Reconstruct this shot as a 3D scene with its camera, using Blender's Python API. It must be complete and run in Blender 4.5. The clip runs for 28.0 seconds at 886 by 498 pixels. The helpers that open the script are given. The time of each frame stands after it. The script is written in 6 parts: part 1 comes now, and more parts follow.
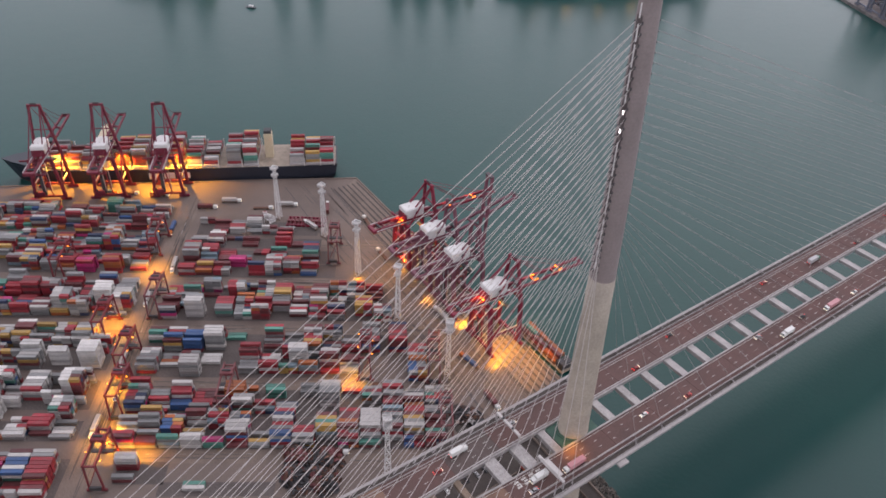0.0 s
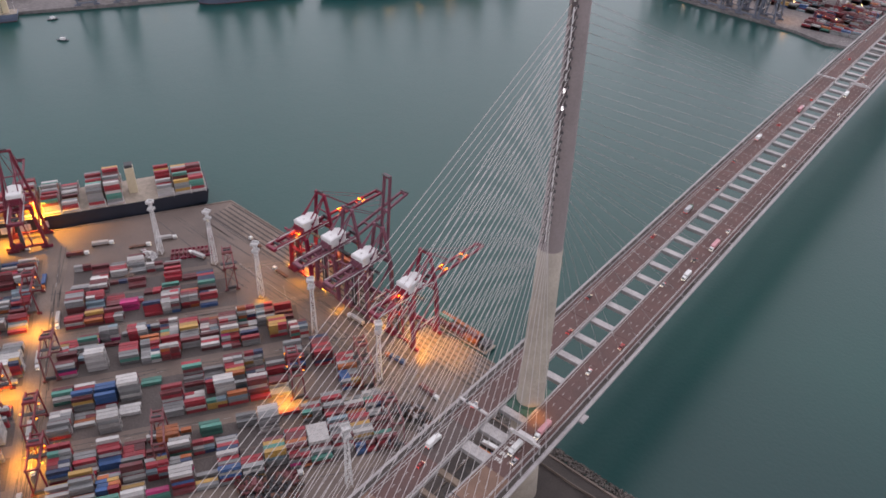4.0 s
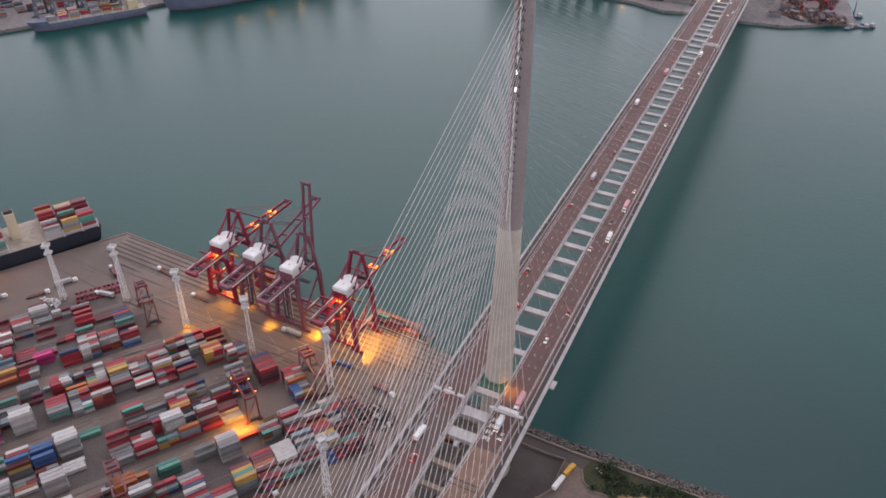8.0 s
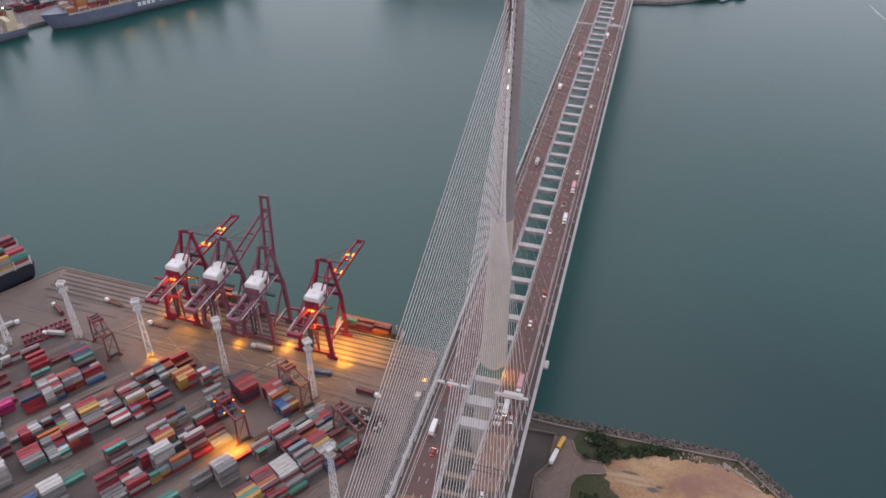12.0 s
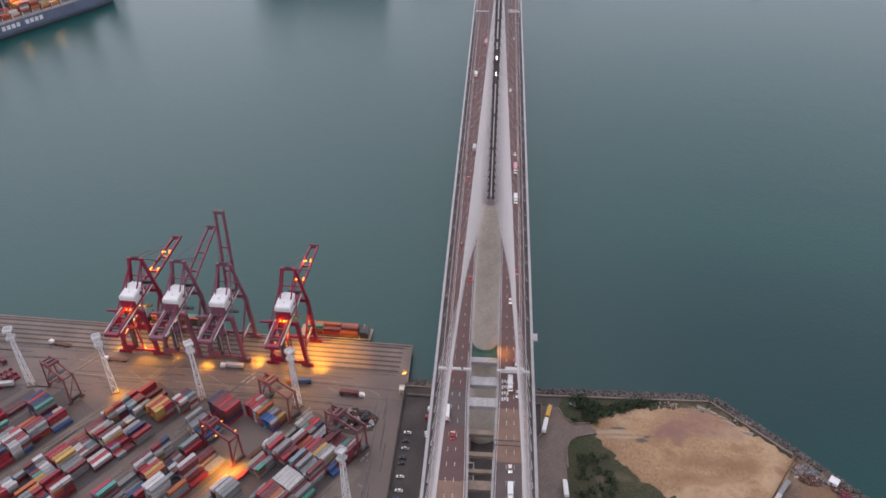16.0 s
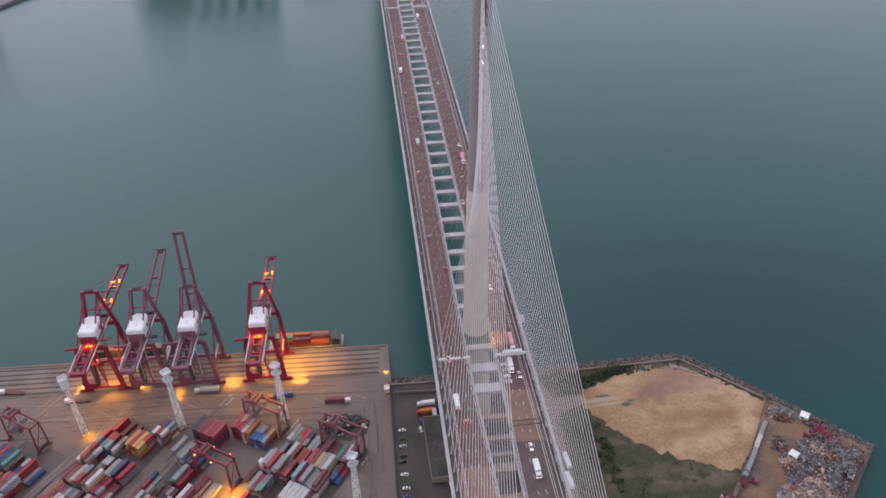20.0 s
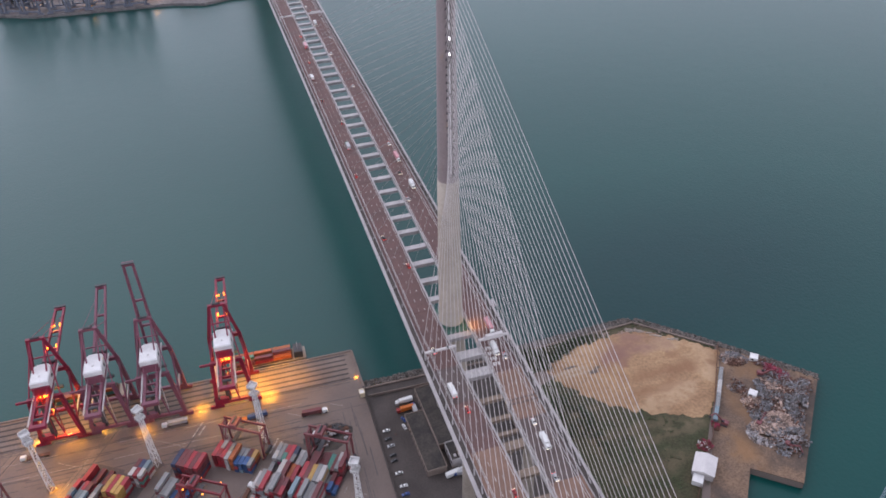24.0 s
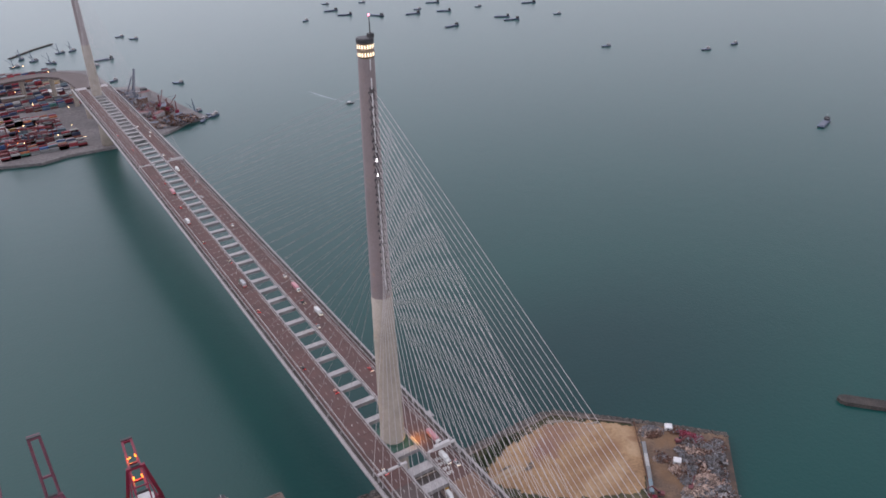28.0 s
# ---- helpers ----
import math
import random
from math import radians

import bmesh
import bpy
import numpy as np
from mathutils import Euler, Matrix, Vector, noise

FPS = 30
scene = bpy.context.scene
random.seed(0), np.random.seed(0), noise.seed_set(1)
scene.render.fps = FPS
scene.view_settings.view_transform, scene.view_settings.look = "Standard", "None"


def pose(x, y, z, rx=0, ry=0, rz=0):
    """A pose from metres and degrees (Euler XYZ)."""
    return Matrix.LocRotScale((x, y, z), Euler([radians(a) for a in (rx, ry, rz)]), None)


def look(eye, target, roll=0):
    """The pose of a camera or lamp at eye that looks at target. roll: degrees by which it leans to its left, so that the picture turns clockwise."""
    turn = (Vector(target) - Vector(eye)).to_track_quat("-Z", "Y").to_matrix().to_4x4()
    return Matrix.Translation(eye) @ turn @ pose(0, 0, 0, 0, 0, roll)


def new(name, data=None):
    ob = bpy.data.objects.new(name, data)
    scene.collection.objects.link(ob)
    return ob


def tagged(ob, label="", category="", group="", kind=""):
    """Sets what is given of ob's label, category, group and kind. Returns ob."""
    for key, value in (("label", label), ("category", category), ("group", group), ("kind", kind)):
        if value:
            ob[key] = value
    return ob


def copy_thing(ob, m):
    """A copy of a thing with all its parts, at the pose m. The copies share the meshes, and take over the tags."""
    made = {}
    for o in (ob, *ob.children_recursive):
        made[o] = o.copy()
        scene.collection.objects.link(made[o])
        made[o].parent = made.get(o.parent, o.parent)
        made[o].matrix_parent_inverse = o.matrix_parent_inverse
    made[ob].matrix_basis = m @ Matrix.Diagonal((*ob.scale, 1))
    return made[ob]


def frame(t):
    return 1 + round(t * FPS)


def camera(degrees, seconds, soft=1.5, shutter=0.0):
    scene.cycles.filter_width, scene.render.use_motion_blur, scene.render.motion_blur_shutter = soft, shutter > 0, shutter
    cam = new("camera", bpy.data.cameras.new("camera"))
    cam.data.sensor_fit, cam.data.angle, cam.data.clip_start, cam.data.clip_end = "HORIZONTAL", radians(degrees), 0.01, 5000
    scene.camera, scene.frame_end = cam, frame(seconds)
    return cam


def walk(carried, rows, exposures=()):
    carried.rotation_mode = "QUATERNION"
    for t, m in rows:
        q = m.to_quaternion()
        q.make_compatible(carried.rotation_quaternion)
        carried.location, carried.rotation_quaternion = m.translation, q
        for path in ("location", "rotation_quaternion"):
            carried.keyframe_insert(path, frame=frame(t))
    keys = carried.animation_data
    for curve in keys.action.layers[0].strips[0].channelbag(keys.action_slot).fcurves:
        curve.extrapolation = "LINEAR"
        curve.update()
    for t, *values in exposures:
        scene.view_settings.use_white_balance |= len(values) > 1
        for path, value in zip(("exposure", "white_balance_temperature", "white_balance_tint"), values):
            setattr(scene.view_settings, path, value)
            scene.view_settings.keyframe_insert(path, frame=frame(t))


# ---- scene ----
# ---- camera and its flight ----
cam = camera(59.66, 28.0, soft=1.7)
# seconds, eye x y z, yaw to the left of the bridge, pitch, roll
PATH = [
    (0, 160.52, -200.20, 370.85, 53.082, -36.668, 2.519),
    (1, 152.95, -209.45, 371.56, 49.327, -36.597, 2.701),
    (2, 145.96, -221.70, 371.83, 45.192, -36.438, 2.677),
    (3, 138.31, -234.75, 371.93, 41.147, -36.099, 2.661),
    (5.5, 119.68, -258.96, 366.25, 32.162, -35.266, 1.760),
    (7, 105.72, -269.43, 367.69, 27.268, -35.304, 1.404),
    (8, 94.86, -276.02, 369.18, 24.679, -35.494, 1.164),
    (10, 73.56, -288.83, 373.03, 19.687, -35.710, 0.924),
    (12, 50.47, -299.55, 376.18, 14.688, -35.907, 0.638),
    (14.5, 16.70, -313.05, 378.50, 7.666, -36.105, 0.115),
    (16, -3.68, -318.14, 378.37, 3.540, -36.127, -0.129),
    (17, -16.67, -320.14, 377.83, 1.014, -36.133, -0.270),
    (18, -29.75, -320.50, 377.82, -1.539, -36.245, -0.468),
    (19, -42.57, -320.81, 377.79, -4.022, -36.299, -0.644),
    (20, -55.04, -320.84, 377.67, -6.540, -36.289, -0.832),
    (21, -67.02, -320.28, 377.46, -8.985, -36.311, -1.029),
    (23.5, -97.51, -318.16, 377.09, -15.979, -36.241, -1.663),
    (24, -103.80, -317.59, 377.05, -17.320, -36.226, -1.777),
    (24.5, -109.98, -316.70, 377.01, -18.679, -36.207, -1.899),
    (25, -116.10, -315.95, 376.99, -20.276, -35.881, -2.036),
    (25.5, -122.19, -315.35, 376.95, -22.128, -34.445, -2.074),
    (26, -128.34, -314.48, 376.86, -24.034, -32.916, -2.134),
    (26.5, -134.70, -312.88, 376.75, -25.968, -31.413, -2.025),
    (27, -140.97, -311.19, 376.75, -27.799, -30.018, -2.051),
    (27.5, -146.93, -309.59, 376.85, -29.633, -28.654, -2.056),
    (28, -152.57, -308.05, 376.99, -31.527, -27.240, -2.303),
]
walk(cam, [(t, pose(x, y, z, 90 + pitch, 0, yaw) @ pose(0, 0, 0, 0, 0, roll)) for t, x, y, z, yaw, pitch, roll in PATH], [(0, 0.72, 6600, 19), (8, 0.80, 6600, 20), (16, 0.80, 6350, 19), (24, 0.84, 6100, 19), (26, 0.95, 6150, 19), (28, 0.63, 6300, 19)])

# ---- sky and sun: an overcast evening ----
world = bpy.data.worlds.new("overcast_evening")
scene.world = world
world.use_nodes = True
wn, wl = world.node_tree.nodes, world.node_tree.links
sky = wn.new("ShaderNodeTexSky")
sky.sky_type, sky.sun_disc = "NISHITA", False
sky.sun_elevation, sky.sun_rotation = radians(56), radians(335)
sky.air_density, sky.dust_density, sky.ozone_density = 1.0, 0.3, 1.5
soften = wn.new("ShaderNodeHueSaturation")
soften.inputs["Saturation"].default_value = 0.25
wl.new(sky.outputs[0], soften.inputs["Color"])
cloud = wn.new("ShaderNodeMix")                       # an even cloud cover over the clear sky
cloud.data_type = "RGBA"
cloud.inputs["Factor"].default_value = 0.12
cloud.inputs["B"].default_value = (6.4, 6.2, 6.5, 1)
wl.new(soften.outputs[0], cloud.inputs["A"])
wl.new(cloud.outputs["Result"], wn["Background"].inputs["Color"])
wn["Background"].inputs["Strength"].default_value = 0.15

sun = new("sun", bpy.data.lights.new("sun", "SUN"))
sun.data.energy, sun.data.angle, sun.data.color = 0.35, radians(60), (1.0, 0.93, 0.9)
sun.matrix_world = look((0, 0, 600), (422, -906, 600 - 1483))


# ---- mesh helpers ----
class Mesher:
    """Collects boxes, rods and prisms and links them as one mesh."""

    def __init__(self):
        self.v, self.f, self.m = [], [], []

    def add(self, verts, faces, mat=0):
        n = len(self.v)
        self.v += [tuple(p) for p in verts]
        self.f += [tuple(n + i for i in f) for f in faces]
        self.m += [mat] * len(faces)
        return self

    def box(self, x0, y0, z0, x1, y1, z1, mat=0, m=None):
        c = [Vector((x, y, z)) for z in (z0, z1) for y in (y0, y1) for x in (x0, x1)]
        if m is not None:
            c = [m @ p for p in c]
        return self.add(c, ((0, 2, 3, 1), (4, 5, 7, 6), (0, 1, 5, 4), (1, 3, 7, 5), (3, 2, 6, 7), (2, 0, 4, 6)), mat)

    def chamfer(self, x0, y0, z0, x1, y1, z1, c=0.1, mat=0, m=None):
        """A box whose upper edges are cut back by c."""
        lo = [(x0, y0, z0), (x1, y0, z0), (x1, y1, z0), (x0, y1, z0)]
        mid = [(x, y, z1 - c) for x, y, _ in lo]
        up = [(x0 + c, y0 + c, z1), (x1 - c, y0 + c, z1), (x1 - c, y1 - c, z1), (x0 + c, y1 - c, z1)]
        p = [Vector(q) for q in lo + mid + up]
        if m is not None:
            p = [m @ q for q in p]
        f = [(3, 2, 1, 0), (8, 9, 10, 11)]
        for k in range(4):
            j = (k + 1) % 4
            f += [(k, j, 4 + j, 4 + k), (4 + k, 4 + j, 8 + j, 8 + k)]
        return self.add(p, f, mat)

    def rod(self, a, b, r, n=6, r2=None, mat=0, caps=True):
        a, b = Vector(a), Vector(b)
        d = (b - a).normalized()
        s = d.cross(Vector((0, 0, 1)) if abs(d.z) < 0.95 else Vector((1, 0, 0))).normalized()
        u = s.cross(d)
        r2 = r if r2 is None else r2
        p = []
        for q, rr in ((a, r), (b, r2)):
            p += [q + rr * (math.cos(2 * math.pi * k / n) * s + math.sin(2 * math.pi * k / n) * u) for k in range(n)]
        f = [(k, k + n, (k + 1) % n + n, (k + 1) % n) for k in range(n)]
        if caps:
            f += [tuple(range(n)), tuple(range(2 * n - 1, n - 1, -1))]
        return self.add(p, f, mat)

    def bar(self, a, b, w, h=None, mat=0):
        """A square bar from a to b, w wide and h high."""
        a, b = Vector(a), Vector(b)
        h = w if h is None else h
        d = (b - a).normalized()
        s = d.cross(Vector((0, 0, 1)) if abs(d.z) < 0.98 else Vector((0, 1, 0))).normalized()
        u = s.cross(d)
        p = [q + i * s * w / 2 + j * u * h / 2 for q in (a, b) for i, j in ((-1, -1), (1, -1), (1, 1), (-1, 1))]
        return self.add(p, ((0, 1, 2, 3), (7, 6, 5, 4), (0, 4, 5, 1), (1, 5, 6, 2), (2, 6, 7, 3), (3, 7, 4, 0)), mat)

    def prism(self, poly, z0, z1, mat=0):
        n = len(poly)
        if sum(poly[i][0] * poly[(i + 1) % n][1] - poly[(i + 1) % n][0] * poly[i][1] for i in range(n)) < 0:
            poly = poly[::-1]
        p = [(x, y, z0) for x, y in poly] + [(x, y, z1) for x, y in poly]
        f = [tuple(range(n - 1, -1, -1)), tuple(range(n, 2 * n))]
        f += [(k, (k + 1) % n, (k + 1) % n + n, k + n) for k in range(n)]
        return self.add(p, f, mat)

    def loft(self, rings, mat=0, caps=True):
        n = len(rings[0])
        p = [q for r in rings for q in r]
        f = []
        for i in range(len(rings) - 1):
            f += [(i * n + k, i * n + (k + 1) % n, (i + 1) * n + (k + 1) % n, (i + 1) * n + k) for k in range(n)]
        if caps:
            f += [tuple(range(n - 1, -1, -1)), tuple(range((len(rings) - 1) * n, len(rings) * n))]
        return self.add(p, f, mat)

    def data(self, name, mats, smooth=False):
        me = bpy.data.meshes.new(name)
        me.from_pydata(self.v, [], self.f)
        for m in mats if isinstance(mats, (list, tuple)) else [mats]:
            me.materials.append(m)
        me.polygons.foreach_set("material_index", self.m)
        if smooth:
            me.polygons.foreach_set("use_smooth", [True] * len(self.f))
        me.update()
        return me


def part(name, mb, mats, parent=None, label="", smooth=False):
    """Links a Mesher as one mesh object, under parent if one is given."""
    ob = new(name, mb.data(name, mats, smooth) if isinstance(mb, Mesher) else mb)
    if parent is not None:
        ob.parent = parent
    return tagged(ob, label) if label else ob


def empty(name, m=None, label="", category="", group="", kind=""):
    ob = new(name)
    ob.empty_display_size = 0.5
    if m is not None:
        ob.matrix_world = m
    return tagged(ob, label, category, group, kind)


# ---- materials ----
def material(name, col, rough=0.7, metal=0.0, vary=0.25, scale=0.5, fine=6.0, bump=0.15, tint=None, spec=0.5, grain=None, per_object=0.0, per_island=0.0):
    """A painted or mineral surface: a base colour that drifts at two scales, with grain in the relief."""
    grain = vary if grain is None else grain
    m = bpy.data.materials.new(name)
    m.use_nodes = True
    nt, ln = m.node_tree.nodes, m.node_tree.links
    b = nt["Principled BSDF"]
    b.inputs["Roughness"].default_value, b.inputs["Metallic"].default_value = rough, metal
    b.inputs["Specular IOR Level"].default_value = spec
    geo = nt.new("ShaderNodeNewGeometry")
    big, small = nt.new("ShaderNodeTexNoise"), nt.new("ShaderNodeTexNoise")
    for t, s, d in ((big, scale, 5), (small, fine, 3)):
        t.inputs["Scale"].default_value, t.inputs["Detail"].default_value = s, d
        ln.new(geo.outputs["Position"], t.inputs["Vector"])
    mix = nt.new("ShaderNodeMix")
    mix.data_type = "RGBA"
    tint = tint or tuple(c * 0.55 for c in col)
    mix.inputs["A"].default_value, mix.inputs["B"].default_value = (*col, 1), (*tint, 1)
    ramp = nt.new("ShaderNodeMapRange")
    ramp.inputs["From Min"].default_value, ramp.inputs["From Max"].default_value = 0.35, 0.75
    ramp.inputs["To Max"].default_value = min(1.0, vary * 2.6)
    ln.new(big.outputs["Fac"], ramp.inputs["Value"])
    ln.new(ramp.outputs["Result"], mix.inputs["Factor"])
    tone = nt.new("ShaderNodeHueSaturation")
    g = nt.new("ShaderNodeMapRange")
    g.inputs["From Min"].default_value, g.inputs["From Max"].default_value = 0.3, 0.7
    g.inputs["To Min"].default_value, g.inputs["To Max"].default_value = 1 - grain * 0.7, 1 + grain * 0.7
    ln.new(small.outputs["Fac"], g.inputs["Value"])
    value = g.outputs["Result"]
    if per_object or per_island:
        src = nt.new("ShaderNodeObjectInfo").outputs["Random"] if per_object else geo.outputs["Random Per Island"]
        k = per_object or per_island
        r = nt.new("ShaderNodeMapRange")
        r.inputs["To Min"].default_value, r.inputs["To Max"].default_value = 1 - k, 1 + k
        mul = nt.new("ShaderNodeMath")
        mul.operation = "MULTIPLY"
        ln.new(src, r.inputs["Value"])
        ln.new(r.outputs["Result"], mul.inputs[0])
        ln.new(value, mul.inputs[1])
        value = mul.outputs[0]
    ln.new(value, tone.inputs["Value"])
    ln.new(mix.outputs["Result"], tone.inputs["Color"])
    ln.new(tone.outputs["Color"], b.inputs["Base Color"])
    if bump:
        bp = nt.new("ShaderNodeBump")
        bp.inputs["Strength"].default_value, bp.inputs["Distance"].default_value = bump, 0.1
        ln.new(small.outputs["Fac"], bp.inputs["Height"])
        ln.new(bp.outputs["Normal"], b.inputs["Normal"])
    return m


def glow(name, col, strength):
    m = bpy.data.materials.new(name)
    m.use_nodes = True
    b = m.node_tree.nodes["Principled BSDF"]
    b.inputs["Base Color"].default_value = (*col, 1)
    b.inputs["Emission Color"].default_value, b.inputs["Emission Strength"].default_value = (*col, 1), strength
    return m


def sea_water():
    m = bpy.data.materials.new("sea_water")
    m.use_nodes = True
    nt, ln = m.node_tree.nodes, m.node_tree.links
    b = nt["Principled BSDF"]
    b.inputs["Roughness"].default_value, b.inputs["IOR"].default_value = 0.29, 1.345
    geo = nt.new("ShaderNodeNewGeometry")
    mud = nt.new("ShaderNodeTexNoise")
    mud.inputs["Scale"].default_value, mud.inputs["Detail"].default_value = 0.004, 4
    ln.new(geo.outputs["Position"], mud.inputs["Vector"])
    mix = nt.new("ShaderNodeMix")
    mix.data_type = "RGBA"
    mix.inputs["A"].default_value, mix.inputs["B"].default_value = (0.001, 0.046, 0.042, 1), (0.003, 0.058, 0.050, 1)
    ln.new(mud.outputs["Fac"], mix.inputs["Factor"])
    ln.new(mix.outputs["Result"], b.inputs["Base Color"])
    swell, chop = nt.new("ShaderNodeTexNoise"), nt.new("ShaderNodeTexNoise")
    for t, s in ((swell, 0.05), (chop, 0.35)):
        t.inputs["Scale"].default_value, t.inputs["Detail"].default_value = s, 6
        ln.new(geo.outputs["Position"], t.inputs["Vector"])
    add = nt.new("ShaderNodeMath")
    add.operation = "ADD"
    ln.new(swell.outputs["Fac"], add.inputs[0])
    ln.new(chop.outputs["Fac"], add.inputs[1])
    bp = nt.new("ShaderNodeBump")
    bp.inputs["Strength"].default_value, bp.inputs["Distance"].default_value = 0.25, 0.5
    ln.new(add.outputs[0], bp.inputs["Height"])
    ln.new(bp.outputs["Normal"], b.inputs["Normal"])
    return m


WATER = sea_water()
YARD = material("yard_concrete", (0.172, 0.132, 0.114), 0.85, vary=0.3, scale=0.03, fine=2.5, grain=0.2, tint=(0.108, 0.086, 0.077))
QUAY = material("quay_concrete", (0.205, 0.158, 0.132), 0.85, vary=0.3, scale=0.06, fine=1.2)
ASPHALT = material("red_brown_asphalt", (0.13, 0.07, 0.062), 0.85, vary=0.25, scale=0.08, fine=1.5, tint=(0.075, 0.05, 0.047))
DARK_ASPHALT = material("grey_asphalt", (0.073, 0.060, 0.054), 0.88, vary=0.35, scale=0.06, fine=1.2)
STEEL_GREY = material("pale_grey_steel", (0.40, 0.37, 0.365), 0.5, vary=0.2, scale=0.2, fine=2.0)
PALE = material("pale_painted_steel", (0.58, 0.55, 0.54), 0.5, vary=0.12, scale=0.2, fine=2.0)
CONCRETE = material("tower_concrete", (0.43, 0.37, 0.31), 0.8, vary=0.18, scale=0.12, fine=1.0)
SKIN = material("mauve_grey_steel_skin", (0.29, 0.235, 0.235), 0.45, 0.0, vary=0.12, scale=0.1, fine=1.0)
CABLE = material("white_cable_sheath", (0.54, 0.49, 0.475), 0.45, vary=0.05, scale=0.05, fine=0.5, bump=0)
LINE = material("white_road_paint", (0.62, 0.6, 0.57), 0.7, vary=0.3, scale=0.8, fine=4.0, bump=0)
DARK = material("dark_grey_metal", (0.05, 0.048, 0.052), 0.6, vary=0.3)
# ---- sodium lamps that burn in the yard ----
def sodium(x, y, z, watts, radius=0.6):
    """A floodlight on a crane or a post, shining on the ground below it."""
    o = new("sodium_light", bpy.data.lights.new("sodium_light", "SPOT"))
    o.data.spot_size, o.data.spot_blend = radians(164), 0.6
    o.data.energy, o.data.color, o.data.shadow_soft_size = watts * 1.05, (1.0, 0.43, 0.02), radius
    o.location = (x, y, z)


for x, y, z, w in ((-250, 61, 8.5, 7500), (-214, 58.5, 8.5, 7500), (-153, 54.6, 8.5, 7500), (-110, 52, 9, 8000), (-232, 58, 13, 9000), (-235, 70, 37, 24000), (-187, 48, 8, 3500), (-128, 60, 13, 8000), (-113, 66, 12, 7500), (-130.5, 65, 37, 30000), (-90, 62, 14, 4500), (-100, 76, 12, 4500), (-52.5, 50, 6, 700), (-236, 19, 9, 2600), (-235, 34, 41, 13000), (-130.5, 29, 41, 13000), (-235, 55, 48, 4500), (-130.5, 50, 48, 6000), (-234.3, 99, 49, 2500), (-233.4, 120, 49, 2500), (-129.8, 94, 49, 2500), (-128.8, 115, 49, 2500)):
    sodium(x, y, z, w)
for a, b, z, w in ((-112.5, -101, 7, 12000), (-118, -106, 10, 4000), (-266, -213, 9, 24000), (-276, -150, 10, 28000), (-259, -96, 9, 26000), (-250, -56, 9, 28000), (-233, -41, 9, 22000)):
    q = Vector((0.5534, 0.8329, 0)) * a + Vector((0.8329, -0.5534, 0)) * b
    sodium(q.x, q.y, z + 5, w)
for s in (-200, -150, -250, -175):
    q = Vector((-361, 91, 0)) + Vector((0.4917, 0.8708, 0)) * s + Vector((-0.8708, 0.4917, 0)) * (6 if s != -175 else -16)
    sodium(q.x, q.y, 30 if s != -175 else 14, 120000 if s != -175 else 18000)
sodium(10.5, -6, 84.5, 1500, 0.3)
for s, z in ((-95, 34), (-40, 36), (10, 34), (60, 34)):
    q = Vector((-669, 687, 0)) + Vector((0.5, 0.866, 0)) * s + Vector((0.866, -0.5, 0)) * 20
    sodium(q.x, q.y, z + 6, 6500, 1.5)
for x, y in ((-330, 962), (-250, 942), (-160, 930)):
    sodium(x, y, 22, 6000, 1.5)
# ---- plan axes ----
UDIR = Vector((math.cos(radians(56.4)), math.sin(radians(56.4)), 0))    # along the container rows
WDIR = Vector((UDIR.y, -UDIR.x, 0))                                      # across them
GZ = 5.0                                                                 # height of the yard over the water


def yard(a, b, z=GZ):
    """A place in the container yard: a metres along the rows, b across them."""
    return UDIR * a + WDIR * b + Vector((0, 0, z))


YARD_TURN = 56.4


def quad(mb, p, w, l, turn=0.0, z=0.0, mat=0):
    """A flat rectangle l long and w wide, lying at p."""
    m = Matrix.Translation((p[0], p[1], z)) @ Matrix.Rotation(radians(turn), 4, "Z")
    mb.add([m @ Vector(q) for q in ((-l / 2, -w / 2, 0), (l / 2, -w / 2, 0), (l / 2, w / 2, 0), (-l / 2, w / 2, 0))], [(0, 1, 2, 3)], mat)


def slab(name, poly, z0, z1, mat, label, category="ground"):
    ob = part(name, Mesher().prism(poly, z0, z1), [mat])
    return tagged(ob, label, category, kind="structure")


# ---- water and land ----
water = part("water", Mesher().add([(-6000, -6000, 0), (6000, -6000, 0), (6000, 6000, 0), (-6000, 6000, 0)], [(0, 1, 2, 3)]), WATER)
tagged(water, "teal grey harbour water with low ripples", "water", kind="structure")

SHORE = [(-361, 91), (-50, 76), (-50, 40), (-44, 38), (40, 36), (147, 37), (188, -4), (232, -53), (169, -118), (147, -99), (60, -190), (60, -800), (-900, -800), (-640, -402)]
ground = slab("ground", SHORE, -6, GZ, YARD, "worn grey concrete yard of a container terminal")

# the quay apron with its crane rails, and the second quay along the big ship
APRON = [(-361, 91), (-50, 76), (-50, 48), (-322, 61), (-352, 72)]
slab("quay_apron", APRON, GZ - 0.5, GZ + 0.02, QUAY, "pale concrete quay apron with rubber-marked tracks", "pavement")
QUAY_DIR = Vector((311, -15, 0)).normalized()
Q2_DIR = Vector((144, 255, 0)).normalized()


def along(p, d, s, off=0.0):
    """From p, s metres along the direction d and off metres to its left."""
    return Vector((p[0], p[1], 0)) + d * s + Vector((-d.y, d.x, 0)) * off


